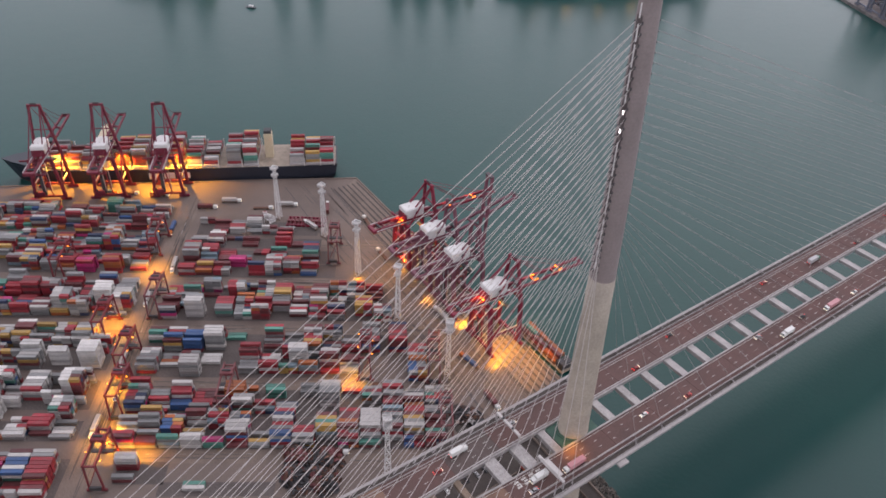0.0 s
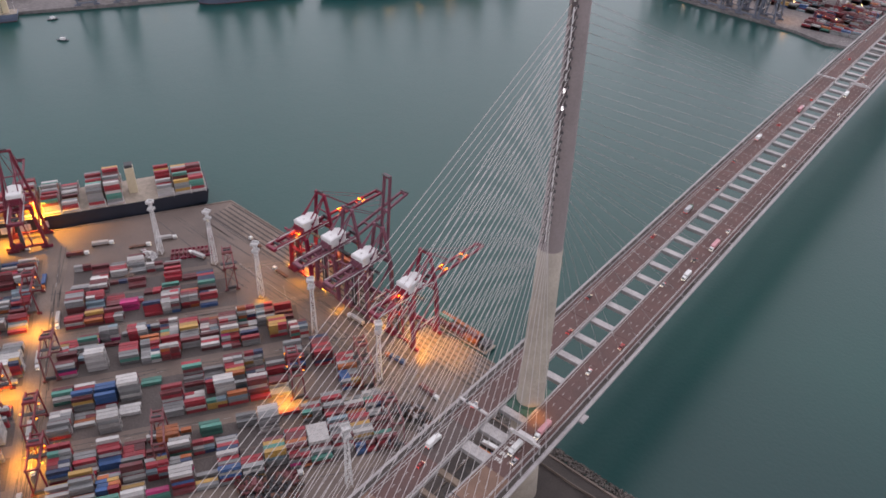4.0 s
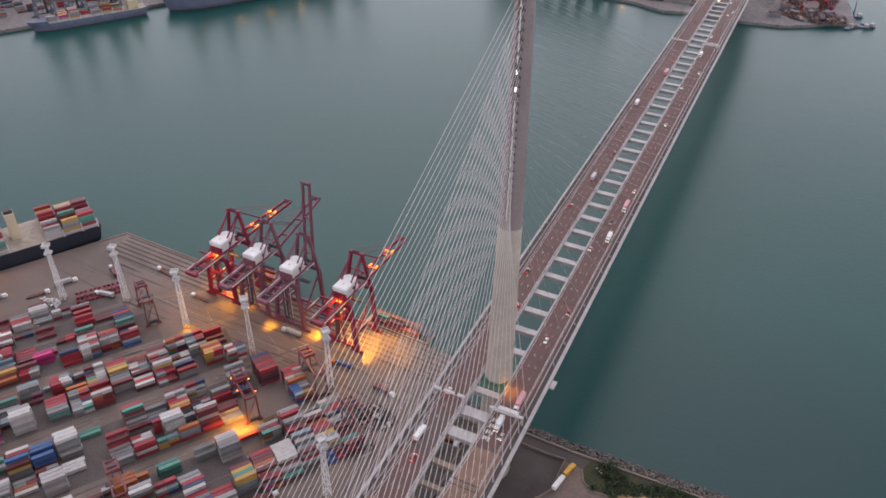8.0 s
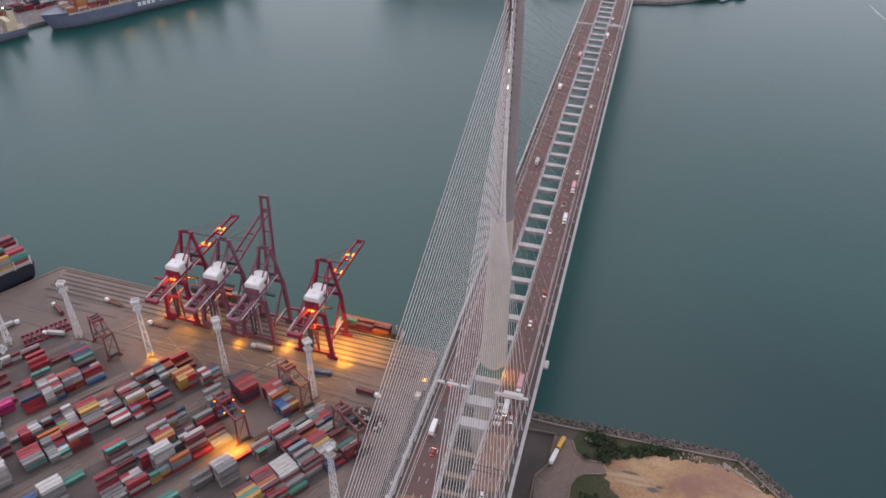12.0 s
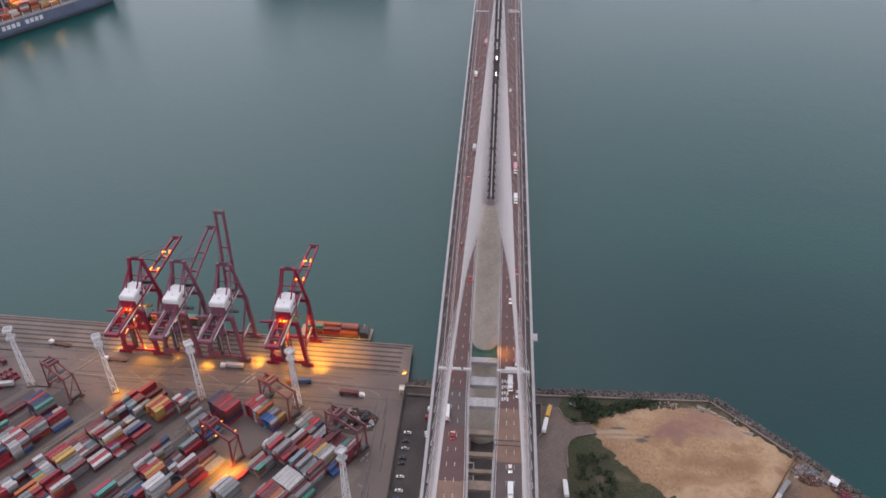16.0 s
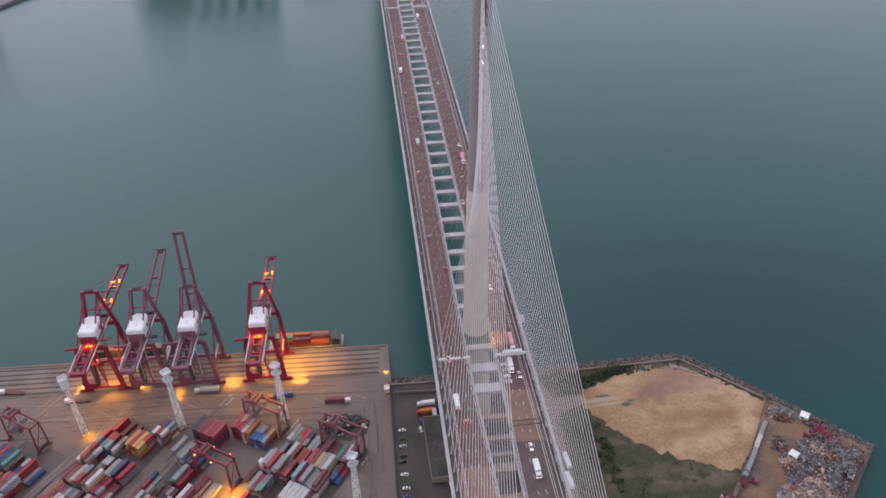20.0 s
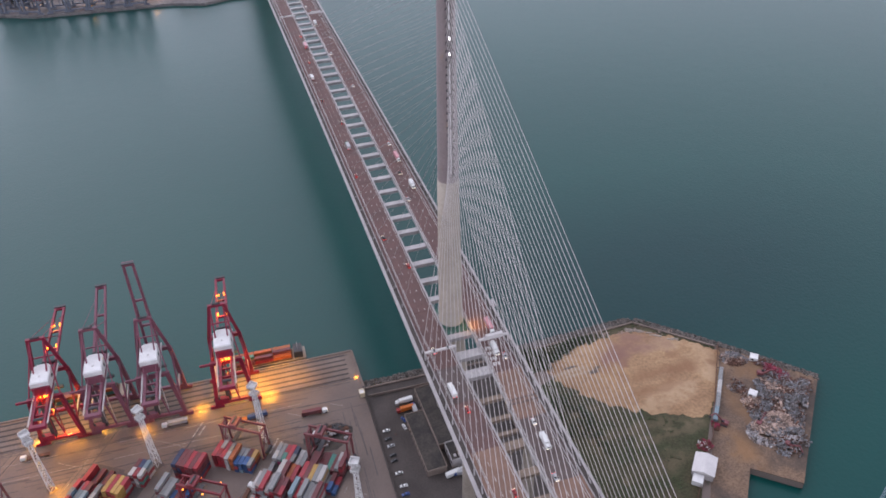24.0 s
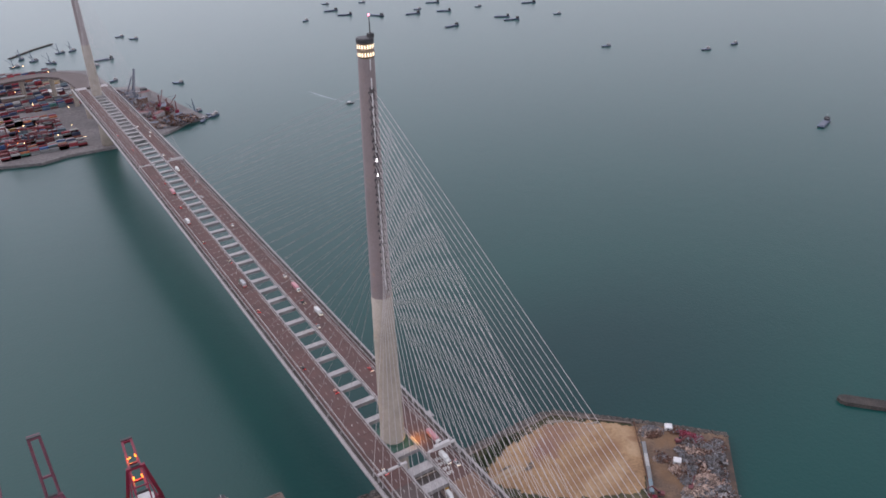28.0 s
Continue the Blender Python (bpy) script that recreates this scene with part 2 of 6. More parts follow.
tracks = Mesher()
for off in (-3.0, -7.5, -12, -16.5, -21, -25.5):
    c = along((-361, 91), QUAY_DIR, 156, off)
    quad(tracks, c, 1.5, 300, math.degrees(math.atan2(QUAY_DIR.y, QUAY_DIR.x)), GZ + 0.026)
tagged(part("wheel_tracks", tracks, DARK_ASPHALT), "dark wheel tracks worn along the quay apron", "road marking", kind="structure")
rails = Mesher()
for off in (-3.2, -27.0):
    a, b = along((-361, 91), QUAY_DIR, 4, off), along((-361, 91), QUAY_DIR, 308, off)
    rails.bar((a.x, a.y, GZ + 0.08), (b.x, b.y, GZ + 0.08), 0.35, 0.12)
tagged(part("crane_rail", rails, DARK), "dark steel crane rails set in the quay", "rail", kind="structure")
coping = Mesher()
for a, b in (((-361, 91), (-50, 76)), ((-50, 76), (-50, 40)), ((-361, 91), (-640, -402))):
    d = (Vector((*b, 0)) - Vector((*a, 0))).normalized()
    coping.bar((a[0], a[1], GZ + 0.2), (b[0], b[1], GZ + 0.2), 1.3, 0.9)
tagged(part("quay_coping", coping, QUAY), "worn concrete coping along the quay edge", "kerb", kind="structure")
for k in range(31):
    p = along((-361, 91), QUAY_DIR, 5 + 10 * k, 0.9)
    f = part("fender", Mesher().box(-0.8, -1.2, 1.5, 0.8, 0.4, 4.6, m=Matrix.Translation((p.x, p.y, 0))), DARK)
    tagged(f, "black rubber fender on the quay wall", "fender", "quay fenders")

# painted lanes on the yard
marks = Mesher()
for k in range(24):
    quad(marks, yard(-258, -300 + 11.5 * k), 0.35, 5, YARD_TURN - 90, GZ + 0.012)
for x0, y0, l, t in ((-48 - 8, -10, 60, 90), (-48 - 12, -10, 60, 90), (-112, 40, 40, -3), (-62, 26, 28, -30), (-210, 46, 150, -3), (-200, 33, 170, -3), (-95, 30, 14, -33), (-230, 36, 20, -33), (-175, 35, 24, -33), (-64, -45, 16, -33)):
    quad(marks, (x0, y0), 0.22, l, t, GZ + 0.012)
for b0 in (-205, -152, -100, -46):
    for k in range(9):
        quad(marks, yard(-225 + 19 * k, b0), 0.3, 4.0, YARD_TURN, GZ + 0.012)
    for k in range(5):
        quad(marks, yard(-58 + 2.2 * k, b0 + (k % 2) * 3), 1.1, 3.6, YARD_TURN, GZ + 0.012)
YARD_LINE = material("worn_yard_paint", (0.40, 0.37, 0.34), 0.8, vary=0.4, scale=0.4, fine=3.0, bump=0)
tagged(part("lane_markings", marks, YARD_LINE), "worn white lane markings on the yard", "road marking", kind="structure")

# tyre marks worn into the concrete
r = random.Random(21)
tyres = Mesher()
q_turn = math.degrees(math.atan2(QUAY_DIR.y, QUAY_DIR.x))
for k in range(70):
    c = along((-361, 91), QUAY_DIR, r.uniform(10, 300), r.uniform(-66, -26))
    quad(tyres, c, r.uniform(0.3, 0.9), r.uniform(12, 70), q_turn + r.gauss(0, 2.0), GZ + 0.028)
for k in range(60):
    quad(tyres, yard(-160 + r.uniform(-90, 90), r.choice((-252, -203, -151, -99, -44)) + r.uniform(-4, 4)), r.uniform(0.3, 0.8), r.uniform(10, 50), YARD_TURN + r.gauss(0, 1.2), GZ + 0.03)
for k in range(60):
    quad(tyres, yard(-260 + r.uniform(-6, 6), r.uniform(-300, -30)), r.uniform(0.3, 0.8), r.uniform(12, 50), YARD_TURN - 90 + r.gauss(0, 1.2), GZ + 0.03)
for k in range(18):
    quad(tyres, (-62 + r.uniform(-6, 6), r.uniform(-120, 20)), r.uniform(0.3, 0.7), r.uniform(10, 40), 88.5 + r.gauss(0, 1.0), GZ + 0.03)
TYRE = material("tyre_rubbed_concrete", (0.112, 0.096, 0.089), 0.85, vary=0.4, scale=0.2, fine=2.0, bump=0)
tagged(part("tyre_marks", tyres, TYRE), "dark tyre marks worn along the driving lanes", "road marking", kind="stuff")

# stained lanes between the container rows
for k, (b0, a0, w, l, t) in enumerate(((-252, -160, 9, 190, 0), (-203, -160, 9, 190, 0), (-151, -160, 9, 190, 0), (-99, -160, 9, 190, 0), (-44, -160, 9, 190, 0), (-160, -260, 16, 300, -90))):
    lane = Mesher()
    quad(lane, yard(a0, b0), w, l, YARD_TURN + t, GZ + 0.006 + (0.003 if t else 0))
    tagged(part("yard_lane", lane, QUAY), "paler concrete driving lane between container rows", "road", kind="structure")

# ---- east of the terminal: wall, sand lot, verge and scrap quay ----
SAND = material("ochre_sand", (0.37, 0.235, 0.128), 0.95, vary=0.40, grain=0.3, scale=0.045, fine=0.55, bump=0.5, tint=(0.215, 0.12, 0.066))


def tone_patches(m, col, spots, soft=0.5, strength=1.0, ragged=0.9):
    """Lays patches of another colour over a ground or water material; spots are x, y and two radii in metres."""
    nt, ln = m.node_tree.nodes, m.node_tree.links
    b = nt["Principled BSDF"]
    geo = nt.new("ShaderNodeNewGeometry")
    rag = nt.new("ShaderNodeTexNoise")
    rag.inputs["Scale"].default_value, rag.inputs["Detail"].default_value = 0.09, 7
    ln.new(geo.outputs["Position"], rag.inputs["Vector"])
    for x, y, rx, ry in spots:
        off, sc, le = nt.new("ShaderNodeVectorMath"), nt.new("ShaderNodeVectorMath"), nt.new("ShaderNodeVectorMath")
        off.operation, sc.operation, le.operation = "SUBTRACT", "MULTIPLY", "LENGTH"
        off.inputs[1].default_value, sc.inputs[1].default_value = (x, y, 0), (1 / rx, 1 / ry, 0)
        ln.new(geo.outputs["Position"], off.inputs[0])
        ln.new(off.outputs[0], sc.inputs[0])
        ln.new(sc.outputs[0], le.inputs[0])
        mad = nt.new("ShaderNodeMath")
        mad.operation, mad.inputs[1].default_value = "MULTIPLY_ADD", 4 * ragged
        ln.new(rag.outputs["Fac"], mad.inputs[0])
        ln.new(le.outputs["Value"], mad.inputs[2])
        fade = nt.new("ShaderNodeMapRange")
        fade.inputs["From Min"].default_value, fade.inputs["From Max"].default_value = 1 + 2 * ragged - soft, 1 + 2 * ragged + soft
        fade.inputs["To Min"].default_value, fade.inputs["To Max"].default_value = strength, 0.0
        ln.new(mad.outputs[0], fade.inputs["Value"])
        mix = nt.new("ShaderNodeMix")
        mix.data_type = "RGBA"
        mix.inputs["B"].default_value = (*col, 1)
        ln.new(b.inputs["Base Color"].links[0].from_socket, mix.inputs["A"])
        ln.new(fade.outputs["Result"], mix.inputs["Factor"])
        ln.new(mix.outputs["Result"], b.inputs["Base Color"])


tone_patches(SAND, (0.43, 0.30, 0.185), ((152, 10, 26, 5), (172, -22, 7, 18), (98, 20, 18, 4), (112, -40, 28, 5), (150, -30, 16, 3)), 0.7, 0.6, 1.7)
tone_patches(SAND, (0.225, 0.118, 0.062), ((134, -14, 30, 5), (124, -26, 18, 3), (152, -16, 14, 4), (106, 2, 12, 5), (146, -2, 12, 2)), 0.7, 0.6, 1.7)
tone_patches(SAND, (0.215, 0.115, 0.088), ((130, 14, 20, 10), (118, 8, 12, 6)), 0.6, 0.8, 1.0)
tone_patches(SAND, (0.36, 0.29, 0.21), ((80, 6, 16, 1.2), (90, 2, 12, 1.0)), 0.5, 0.7, 0.5)
tone_patches(SAND, (0.085, 0.075, 0.07), ((97, 0.5, 4.6, 2.0), (84, 9, 5, 0.9), (101, 3, 2.5, 1.4)), 0.3, 0.9, 0.5)
GRASS = material("rough_grass", (0.034, 0.042, 0.016), 0.95, vary=0.40, scale=0.09, fine=0.8, bump=0.6, grain=0.5, tint=(0.066, 0.052, 0.028))
tone_patches(GRASS, (0.24, 0.17, 0.11), ((104, -52, 26, 3), (84, -28, 12, 2.5), (122, -62, 16, 2), (100, -80, 14, 4), (70, -44, 3, 16), (150, 30, 14, 4)), 0.9, 0.28, 2.4)
LEAF = material("shrub_leaf", (0.046, 0.07, 0.028), 0.8, vary=0.4, scale=0.3, fine=2.0, per_island=0.45)
EARTH = material("trodden_earth", (0.185, 0.118, 0.076), 0.95, vary=0.42, scale=0.06, fine=0.9, bump=0.4, tint=(0.085, 0.063, 0.052))
tone_patches(EARTH, (0.25, 0.135, 0.062), ((196, -36, 10, 9), (170, -60, 5, 16), (152, -84, 6, 10)), 0.6, 0.7, 1.2)
tone_patches(EARTH, (0.055, 0.046, 0.042), ((212, -44, 9, 14), (192, -66, 22, 22), (184, -92, 14, 12), (120, -118, 4, 16)), 0.7, 0.7, 1.0)
ROCK = material("rip_rap_rock", (0.115, 0.098, 0.086), 0.9, vary=0.3, scale=0.4, fine=2.0, bump=0.5, per_island=0.55)
SCRAP = material("mixed_scrap_metal", (0.20, 0.205, 0.22), 0.6, 0.2, vary=0.4, scale=0.4, fine=3.0, per_island=0.5, tint=(0.12, 0.09, 0.075))
RUST = material("rusty_scrap", (0.13, 0.065, 0.045), 0.9, vary=0.4, scale=0.4, fine=3.0, per_island=0.6)
PAPER = material("pale_scrap", (0.40, 0.29, 0.235), 0.85, vary=0.3, scale=0.4, fine=3.0, per_island=0.5)
QUAY_PALE = material("pale_precast_concrete", (0.40, 0.34, 0.29), 0.85, vary=0.25, scale=0.4, fine=2.0)
ROOF_DARK = material("dark_flat_roof", (0.034, 0.030, 0.028), 0.9, vary=0.4, scale=0.12, fine=0.8, tint=(0.075, 0.062, 0.052))
WHITE = material("white_paint", (0.70, 0.69, 0.68), 0.5, vary=0.12, scale=0.3, fine=2.0)

ROAD_EARTH = material("dusty_concrete_road", (0.175, 0.128, 0.105), 0.9, vary=0.35, scale=0.09, fine=1.5, tint=(0.12, 0.095, 0.085))
# one smooth, darker teal ellipse in the water colour, east of the tower
tone_patches(WATER, (0.001, 0.029, 0.031), ((200, 75, 175, 105),), 0.6, 0.8, 0.0)
slab("bridge_yard", [(-50, 39), (56, 34), (48, -60), (48, -190), (-54, -190)], GZ - 0.5, GZ + 0.03, DARK_ASPHALT, "dark patched asphalt yard under the bridge")
slab("concrete_road", [(37.5, 26), (48.5, 25), (52, 16.5), (58, 12.3), (70, 13), (78, 7), (69, 4.5), (58, 1.5), (54, -2), (51.5, -8), (51, -22), (50, -120), (40, -120), (31, -8), (37, 2)], GZ - 0.4, GZ + 0.06, ROAD_EARTH, "pale concrete access road", "road")
slab("grass_verge", [(52, 35), (147, 36), (187, -4), (172, -32), (148, -58), (118, -95), (56, -180), (50, -100), (51, -22), (52, -8), (54, -1.8), (58, 1.6), (69, 4.8), (78, 7), (69, 13.2), (58, 12.6), (52.3, 16.6), (49, 25)], GZ - 0.4, GZ + 0.09, GRASS, "rough green verge with bare patches", "grass")
slab("scrap_quay_floor", [(188, -4), (232, -53), (169, -118), (147, -99), (96, -160), (84, -150), (140, -72), (174, -34)], GZ - 0.4, GZ + 0.12, EARTH, "brown trodden earth of a scrap quay")


SAND_POLY = [(68, 19), (84, 22), (101, 29), (121, 29), (134, 32), (146, 27), (167, 12), (187, -9), (176, -28), (162, -46), (147, -58), (128, -50), (107, -39), (90, -26), (78, -12), (70, 6)]


from mathutils.geometry import delaunay_2d_cdt


def sand_lot():
    """The sand lot: a triangulated sheet inside its outline, lumpy in the middle and lying down at the rim."""
    bm = bmesh.new()
    ring_pts = []
    n = len(SAND_POLY)
    for i in range(n):
        a, b = Vector(SAND_POLY[i]), Vector(SAND_POLY[(i + 1) % n])
        for s in range(10):
            p = a.lerp(b, s / 10)
            p += Vector((noise.noise((p.x * 0.15, p.y * 0.15, 1.0)), noise.noise((p.x * 0.15, p.y * 0.15, 7.0)))) * 3.5
            p += Vector((noise.noise((p.x * 0.6, p.y * 0.6, 1.0)), noise.noise((p.x * 0.6, p.y * 0.6, 7.0)))) * 2.2
            ring_pts.append(p)
    inner = []
    for i in range(60):
        for j in range(48):
            p = Vector((66 + 2.1 * i + 0.7 * math.sin(i * 7.3 + j), -62 + 2.1 * j + 0.7 * math.sin(j * 5.1 + i * 2.0)))
            near = min((p - q).length for q in ring_pts[::2])
            cross = sum(1 for k in range(len(ring_pts)) if (ring_pts[k].y > p.y) != (ring_pts[k - 1].y > p.y) and p.x < ring_pts[k].x + (p.y - ring_pts[k].y) * (ring_pts[k - 1].x - ring_pts[k].x) / (ring_pts[k - 1].y - ring_pts[k].y))
            if cross % 2 and near > 1.0:
                inner.append(p)
    m = len(ring_pts)
    out = delaunay_2d_cdt(ring_pts + inner, [(k, (k + 1) % m) for k in range(m)], [], 1, 0.01)
    vs = []
    for q in out[0]:
        near = min((q - p).length for p in ring_pts)
        rise = min(1.0, near / 7.0)
        h = 1.7 * rise * (0.6 + 0.9 * noise.noise((q.x * 0.03, q.y * 0.03, 3.0)) + 0.3 * noise.noise((q.x * 0.12, q.y * 0.12, 5.0)) + 0.16 * noise.noise((q.x * 0.4, q.y * 0.4, 5.0)))
        vs.append(bm.verts.new((q.x, q.y, GZ + (0.12 + max(h, -0.02) if near > 0.05 else -0.1))))
    for tri in out[2]:
        if len({*tri}) == 3:
            f = bm.faces.new([vs[i] for i in tri])
            f.smooth = True
    bmesh.ops.recalc_face_normals(bm, faces=bm.faces)
    if sum(f.normal.z for f in bm.faces) < 0:
        bmesh.ops.reverse_faces(bm, faces=bm.faces)
    me = bpy.data.meshes.new("sand_lot")
    bm.to_mesh(me)
    bm.free()
    me.materials.append(SAND)
    return tagged(new("sand_lot", me), "ochre sand lot with a reddish patch", "sand", kind="structure")


sand_lot()

# rock armour along the shore and the parapet behind it
ICO = [(0, 0, 1), (0.894, 0, 0.447), (0.276, 0.851, 0.447), (-0.724, 0.526, 0.447), (-0.724, -0.526, 0.447), (0.276, -0.851, 0.447), (0.724, 0.526, -0.447), (-0.276, 0.851, -0.447), (-0.894, 0, -0.447), (-0.276, -0.851, -0.447), (0.724, -0.526, -0.447), (0, 0, -1)]
ICO_F = [(0, 1, 2), (0, 2, 3), (0, 3, 4), (0, 4, 5), (0, 5, 1), (1, 6, 2), (2, 7, 3), (3, 8, 4), (4, 9, 5), (5, 10, 1), (6, 7, 2), (7, 8, 3), (8, 9, 4), (9, 10, 5), (10, 6, 1), (11, 7, 6), (11, 8, 7), (11, 9, 8), (11, 10, 9), (11, 6, 10)]


def lump(mb, p, s, r, mat=0, flat=0.7):
    """One uneven stone or clump."""
    m = Euler((r.uniform(0, 6), r.uniform(0, 6), r.uniform(0, 6))).to_matrix()
    mb.add([Vector(p) + m @ Vector((v[0] * s * r.uniform(0.7, 1.2), v[1] * s * r.uniform(0.7, 1.2), v[2] * s * flat)) for v in ICO], ICO_F, mat)


def armour(name, pts, width, n, label):
    r = random.Random(len(pts) + n)
    mb = Mesher()
    seg = [(Vector((*pts[i], 0)), Vector((*pts[i + 1], 0))) for i in range(len(pts) - 1)]
    total = sum((b - a).length for a, b in seg)
    for a, b in seg:
        d = (b - a).normalized()
        out = Vector((-d.y, d.x, 0))
        for _ in range(int(n * (b - a).length / total)):
            off = r.uniform(-1.0, width)
            p = a + d * r.uniform(0, (b - a).length) + out * off
            lump(mb, (p.x, p.y, GZ - 0.2 - (off / width) * 5.0 if off > 0 else GZ), r.uniform(0.5, 1.25), r)
    return tagged(part(name, mb, ROCK), label, "rocks", kind="stuff")


EAST = [(-50, 40), (40, 36.5), (147, 37.5), (188, -3.5), (232, -53)]
armour("rock_armour", EAST, 9.5, 3400, "grey rip-rap rocks along the shoreline")
wall_mb = Mesher()
for a, b in zip(EAST[:3], EAST[1:4]):
    a, b = Vector((*a, 0)), Vector((*b, 0))
    d = (b - a).normalized()
    o = Vector((d.y, -d.x, 0)) * 2.2
    wall_mb.bar(a + o + Vector((0, 0, GZ + 0.5)), b + o + Vector((0, 0, GZ + 0.5)), 1.1, 1.1)
tagged(part("sea_wall", wall_mb, QUAY), "low pale concrete sea wall behind the rocks", "wall", kind="structure")
mb = Mesher()
mb.bar((-50.5, 39, GZ + 1.2), (-55, -190, GZ + 1.2), 0.5, 2.4)
tagged(part("boundary_wall", mb, DARK_ASPHALT), "dark boundary wall beside the terminal road", "wall", kind="structure")
slab("terminal_edge_road", [(-50.8, 39), (-55.3, -190), (-72, -190), (-66, 30), (-60, 39)], GZ - 0.4, GZ + 0.016, YARD, "pale terminal road along the boundary wall", "road")
for pts, w, h, lab in (([(48.6, 24.5), (51.9, 16.4), (58.1, 12.2), (68.2, 13.0)], 0.9, 0.7, "pale concrete kerb round the access road"), ([(51.6, -22), (51.7, -7.9), (54.2, -1.7), (58.2, 1.7), (68.9, 4.8)], 0.9, 0.7, "pale concrete kerb round the access road"), ([(31, -60), (30.6, -8.2), (36.9, 2.0), (37.8, 26.2)], 0.5, 2.2, "pale boundary wall beside the access road"), ([(-49, 30), (22.9, 26), (37.8, 26.2)], 0.5, 1.8, "pale boundary wall behind the sea wall")):
    mb = Mesher()
    for a, b in zip(pts, pts[1:]):
        mb.bar((*a, GZ + h / 2), (*b, GZ + h / 2), w, h)
    tagged(part("kerb" if h < 1 else "yard_wall", mb, QUAY), lab, "kerb" if h < 1 else "wall", kind="structure")
# ---- the cable-stayed bridge ----
AX = Matrix.Rotation(radians(-0.55), 4, "Z")        # the bridge's axis against the plan
bridge = empty("cable_stayed_bridge", AX, "twin-deck cable-stayed road bridge with single round towers", "bridge")
TY, FY, MID = 4.0, 902.0, 447.0
RED_ROAD = material("pinkish_asphalt", (0.225, 0.135, 0.098), 0.85, vary=0.25, scale=0.1, fine=1.5)
GREY_ROAD = material("brown_grey_asphalt", (0.115, 0.085, 0.078), 0.85, vary=0.25, scale=0.1, fine=1.5)
GREEN = material("green_membrane", (0.045, 0.115, 0.085), 0.7, vary=0.3, scale=0.2)
BEAM = material("grey_beam_paint", (0.40, 0.375, 0.365), 0.55, vary=0.3, scale=0.15, fine=1.2)
TAN_BEAM = material("brown_concrete_beam", (0.235, 0.175, 0.13), 0.8, vary=0.3, scale=0.2, fine=1.5)
ROADS = [ASPHALT, RED_ROAD, GREY_ROAD]


def deck_z(y):
    """Height of the road surface along the bridge."""
    return 80 + 4 * (1 - ((y - MID) / 447) ** 2) if y > 0 else 80.0


def steps(y0, y1, n):
    return [y0 + (y1 - y0) * k / n for k in range(n + 1)]


def inward(y):
    """How far the decks' inner edges close the gap on the side span."""
    t = min(1.0, max(0.0, (-32 - y) / 70))
    return 1.75 * t * t * (3 - 2 * t)


def deck_strip(mb, x0, x1, lift, depth, ys, mat=0):
    """A strip that follows the deck from y to y, between x0 and x1; edges near the gap close in on the side span."""
    ease = lambda x, y: x - math.copysign(inward(y), x) if abs(x) < 9.2 else x
    mb.loft([[(ease(x0, y), y, deck_z(y) + lift - depth), (ease(x1, y), y, deck_z(y) + lift - depth), (ease(x1, y), y, deck_z(y) + lift), (ease(x0, y), y, deck_z(y) + lift)] for y in ys], mat)
    return mb


Y0, Y1 = -300.0, 960.0
DASH = Mesher().box(-0.10, 0, -0.02, 0.10, 2.6, 0.012).data("lane_dash", LINE)
YS = steps(Y0, Y1, 63)
for side in (-1, 1):
    # the girder: flat top, sloping outer bottom
    rings = []
    for y in YS:
        z = deck_z(y)
        d = inward(y)
        sec = [(7.15 - d, z - 0.3), (26.2, z - 0.3), (26.65, z - 1.0), (22.5, z - 3.6), (10.0, z - 3.9), (7.15 - d, z - 2.2)]
        rings.append([(side * x, y, zz) for x, zz in (sec if side < 0 else sec[::-1])])
    part("deck_girder", Mesher().loft(rings), STEEL_GREY, bridge)
    cuts = [-300 + 30 * i for i in range(7)] + ([-80, -46, -16] if side > 0 else [-92, -60, -34]) + [14 + 30 * i for i in range(32)]
    tone = {-120: 2, -80: 1, -46: 0} if side > 0 else {-92: 0, -60: 2, -34: 0}
    for ya, yb in zip(cuts, cuts[1:]):
        mi = tone.get(ya, 1 if ya < -60 else 0)
        part("road_panel", deck_strip(Mesher(), *sorted((side * 7.9, side * 22.6)), 0, 0.28, steps(ya, min(yb, Y1) - 0.15, 4), 0), ROADS[mi], bridge)
    part("service_strip", deck_strip(Mesher(), *sorted((side * 23.0, side * 25.5)), 0.02, 0.3, YS), DARK_ASPHALT, bridge)
    part("edge_fairing", deck_strip(Mesher(), *sorted((side * 25.5, side * 27.0)), 0.12, 1.3, YS), STEEL_GREY, bridge)
    part("inner_kerb", deck_strip(Mesher(), *sorted((side * 7.0, side * 7.75)), 0.35, 1.2, YS), BEAM, bridge)
    for off, h, w in ((8.05, 0.95, 0.22), (20.6, 0.95, 0.28), (22.8, 1.0, 0.3), (25.6, 1.2, 0.2)):
        mb = deck_strip(Mesher(), *sorted((side * (off - w / 2), side * (off + w / 2))), h, 0.3, YS)
        for k in range(int((Y1 - Y0) / 6)):
            y = Y0 + 3 + 6 * k
            xo = side * (off - (inward(y) if off < 9.2 else 0))
            mb.box(xo - 0.08, y - 0.08, deck_z(y) - 0.1, xo + 0.08, y + 0.08, deck_z(y) + h - 0.1)
        part("guard_rail", mb, STEEL_GREY, bridge)
    for k in range(int((Y1 - Y0) / 9)):
        y = Y0 + 9 * k
        for x in (12.2, 16.0):
            o = part("lane_dash", DASH, None, bridge)
            o.matrix_basis = Matrix.Translation((side * x, y, deck_z(y) + 0.02))
    part("edge_line", deck_strip(deck_strip(Mesher(), *sorted((side * 8.7, side * 8.95)), 0.014, 0.01, YS), *sorted((side * 19.6, side * 19.85)), 0.014, 0.01, YS), LINE, bridge)

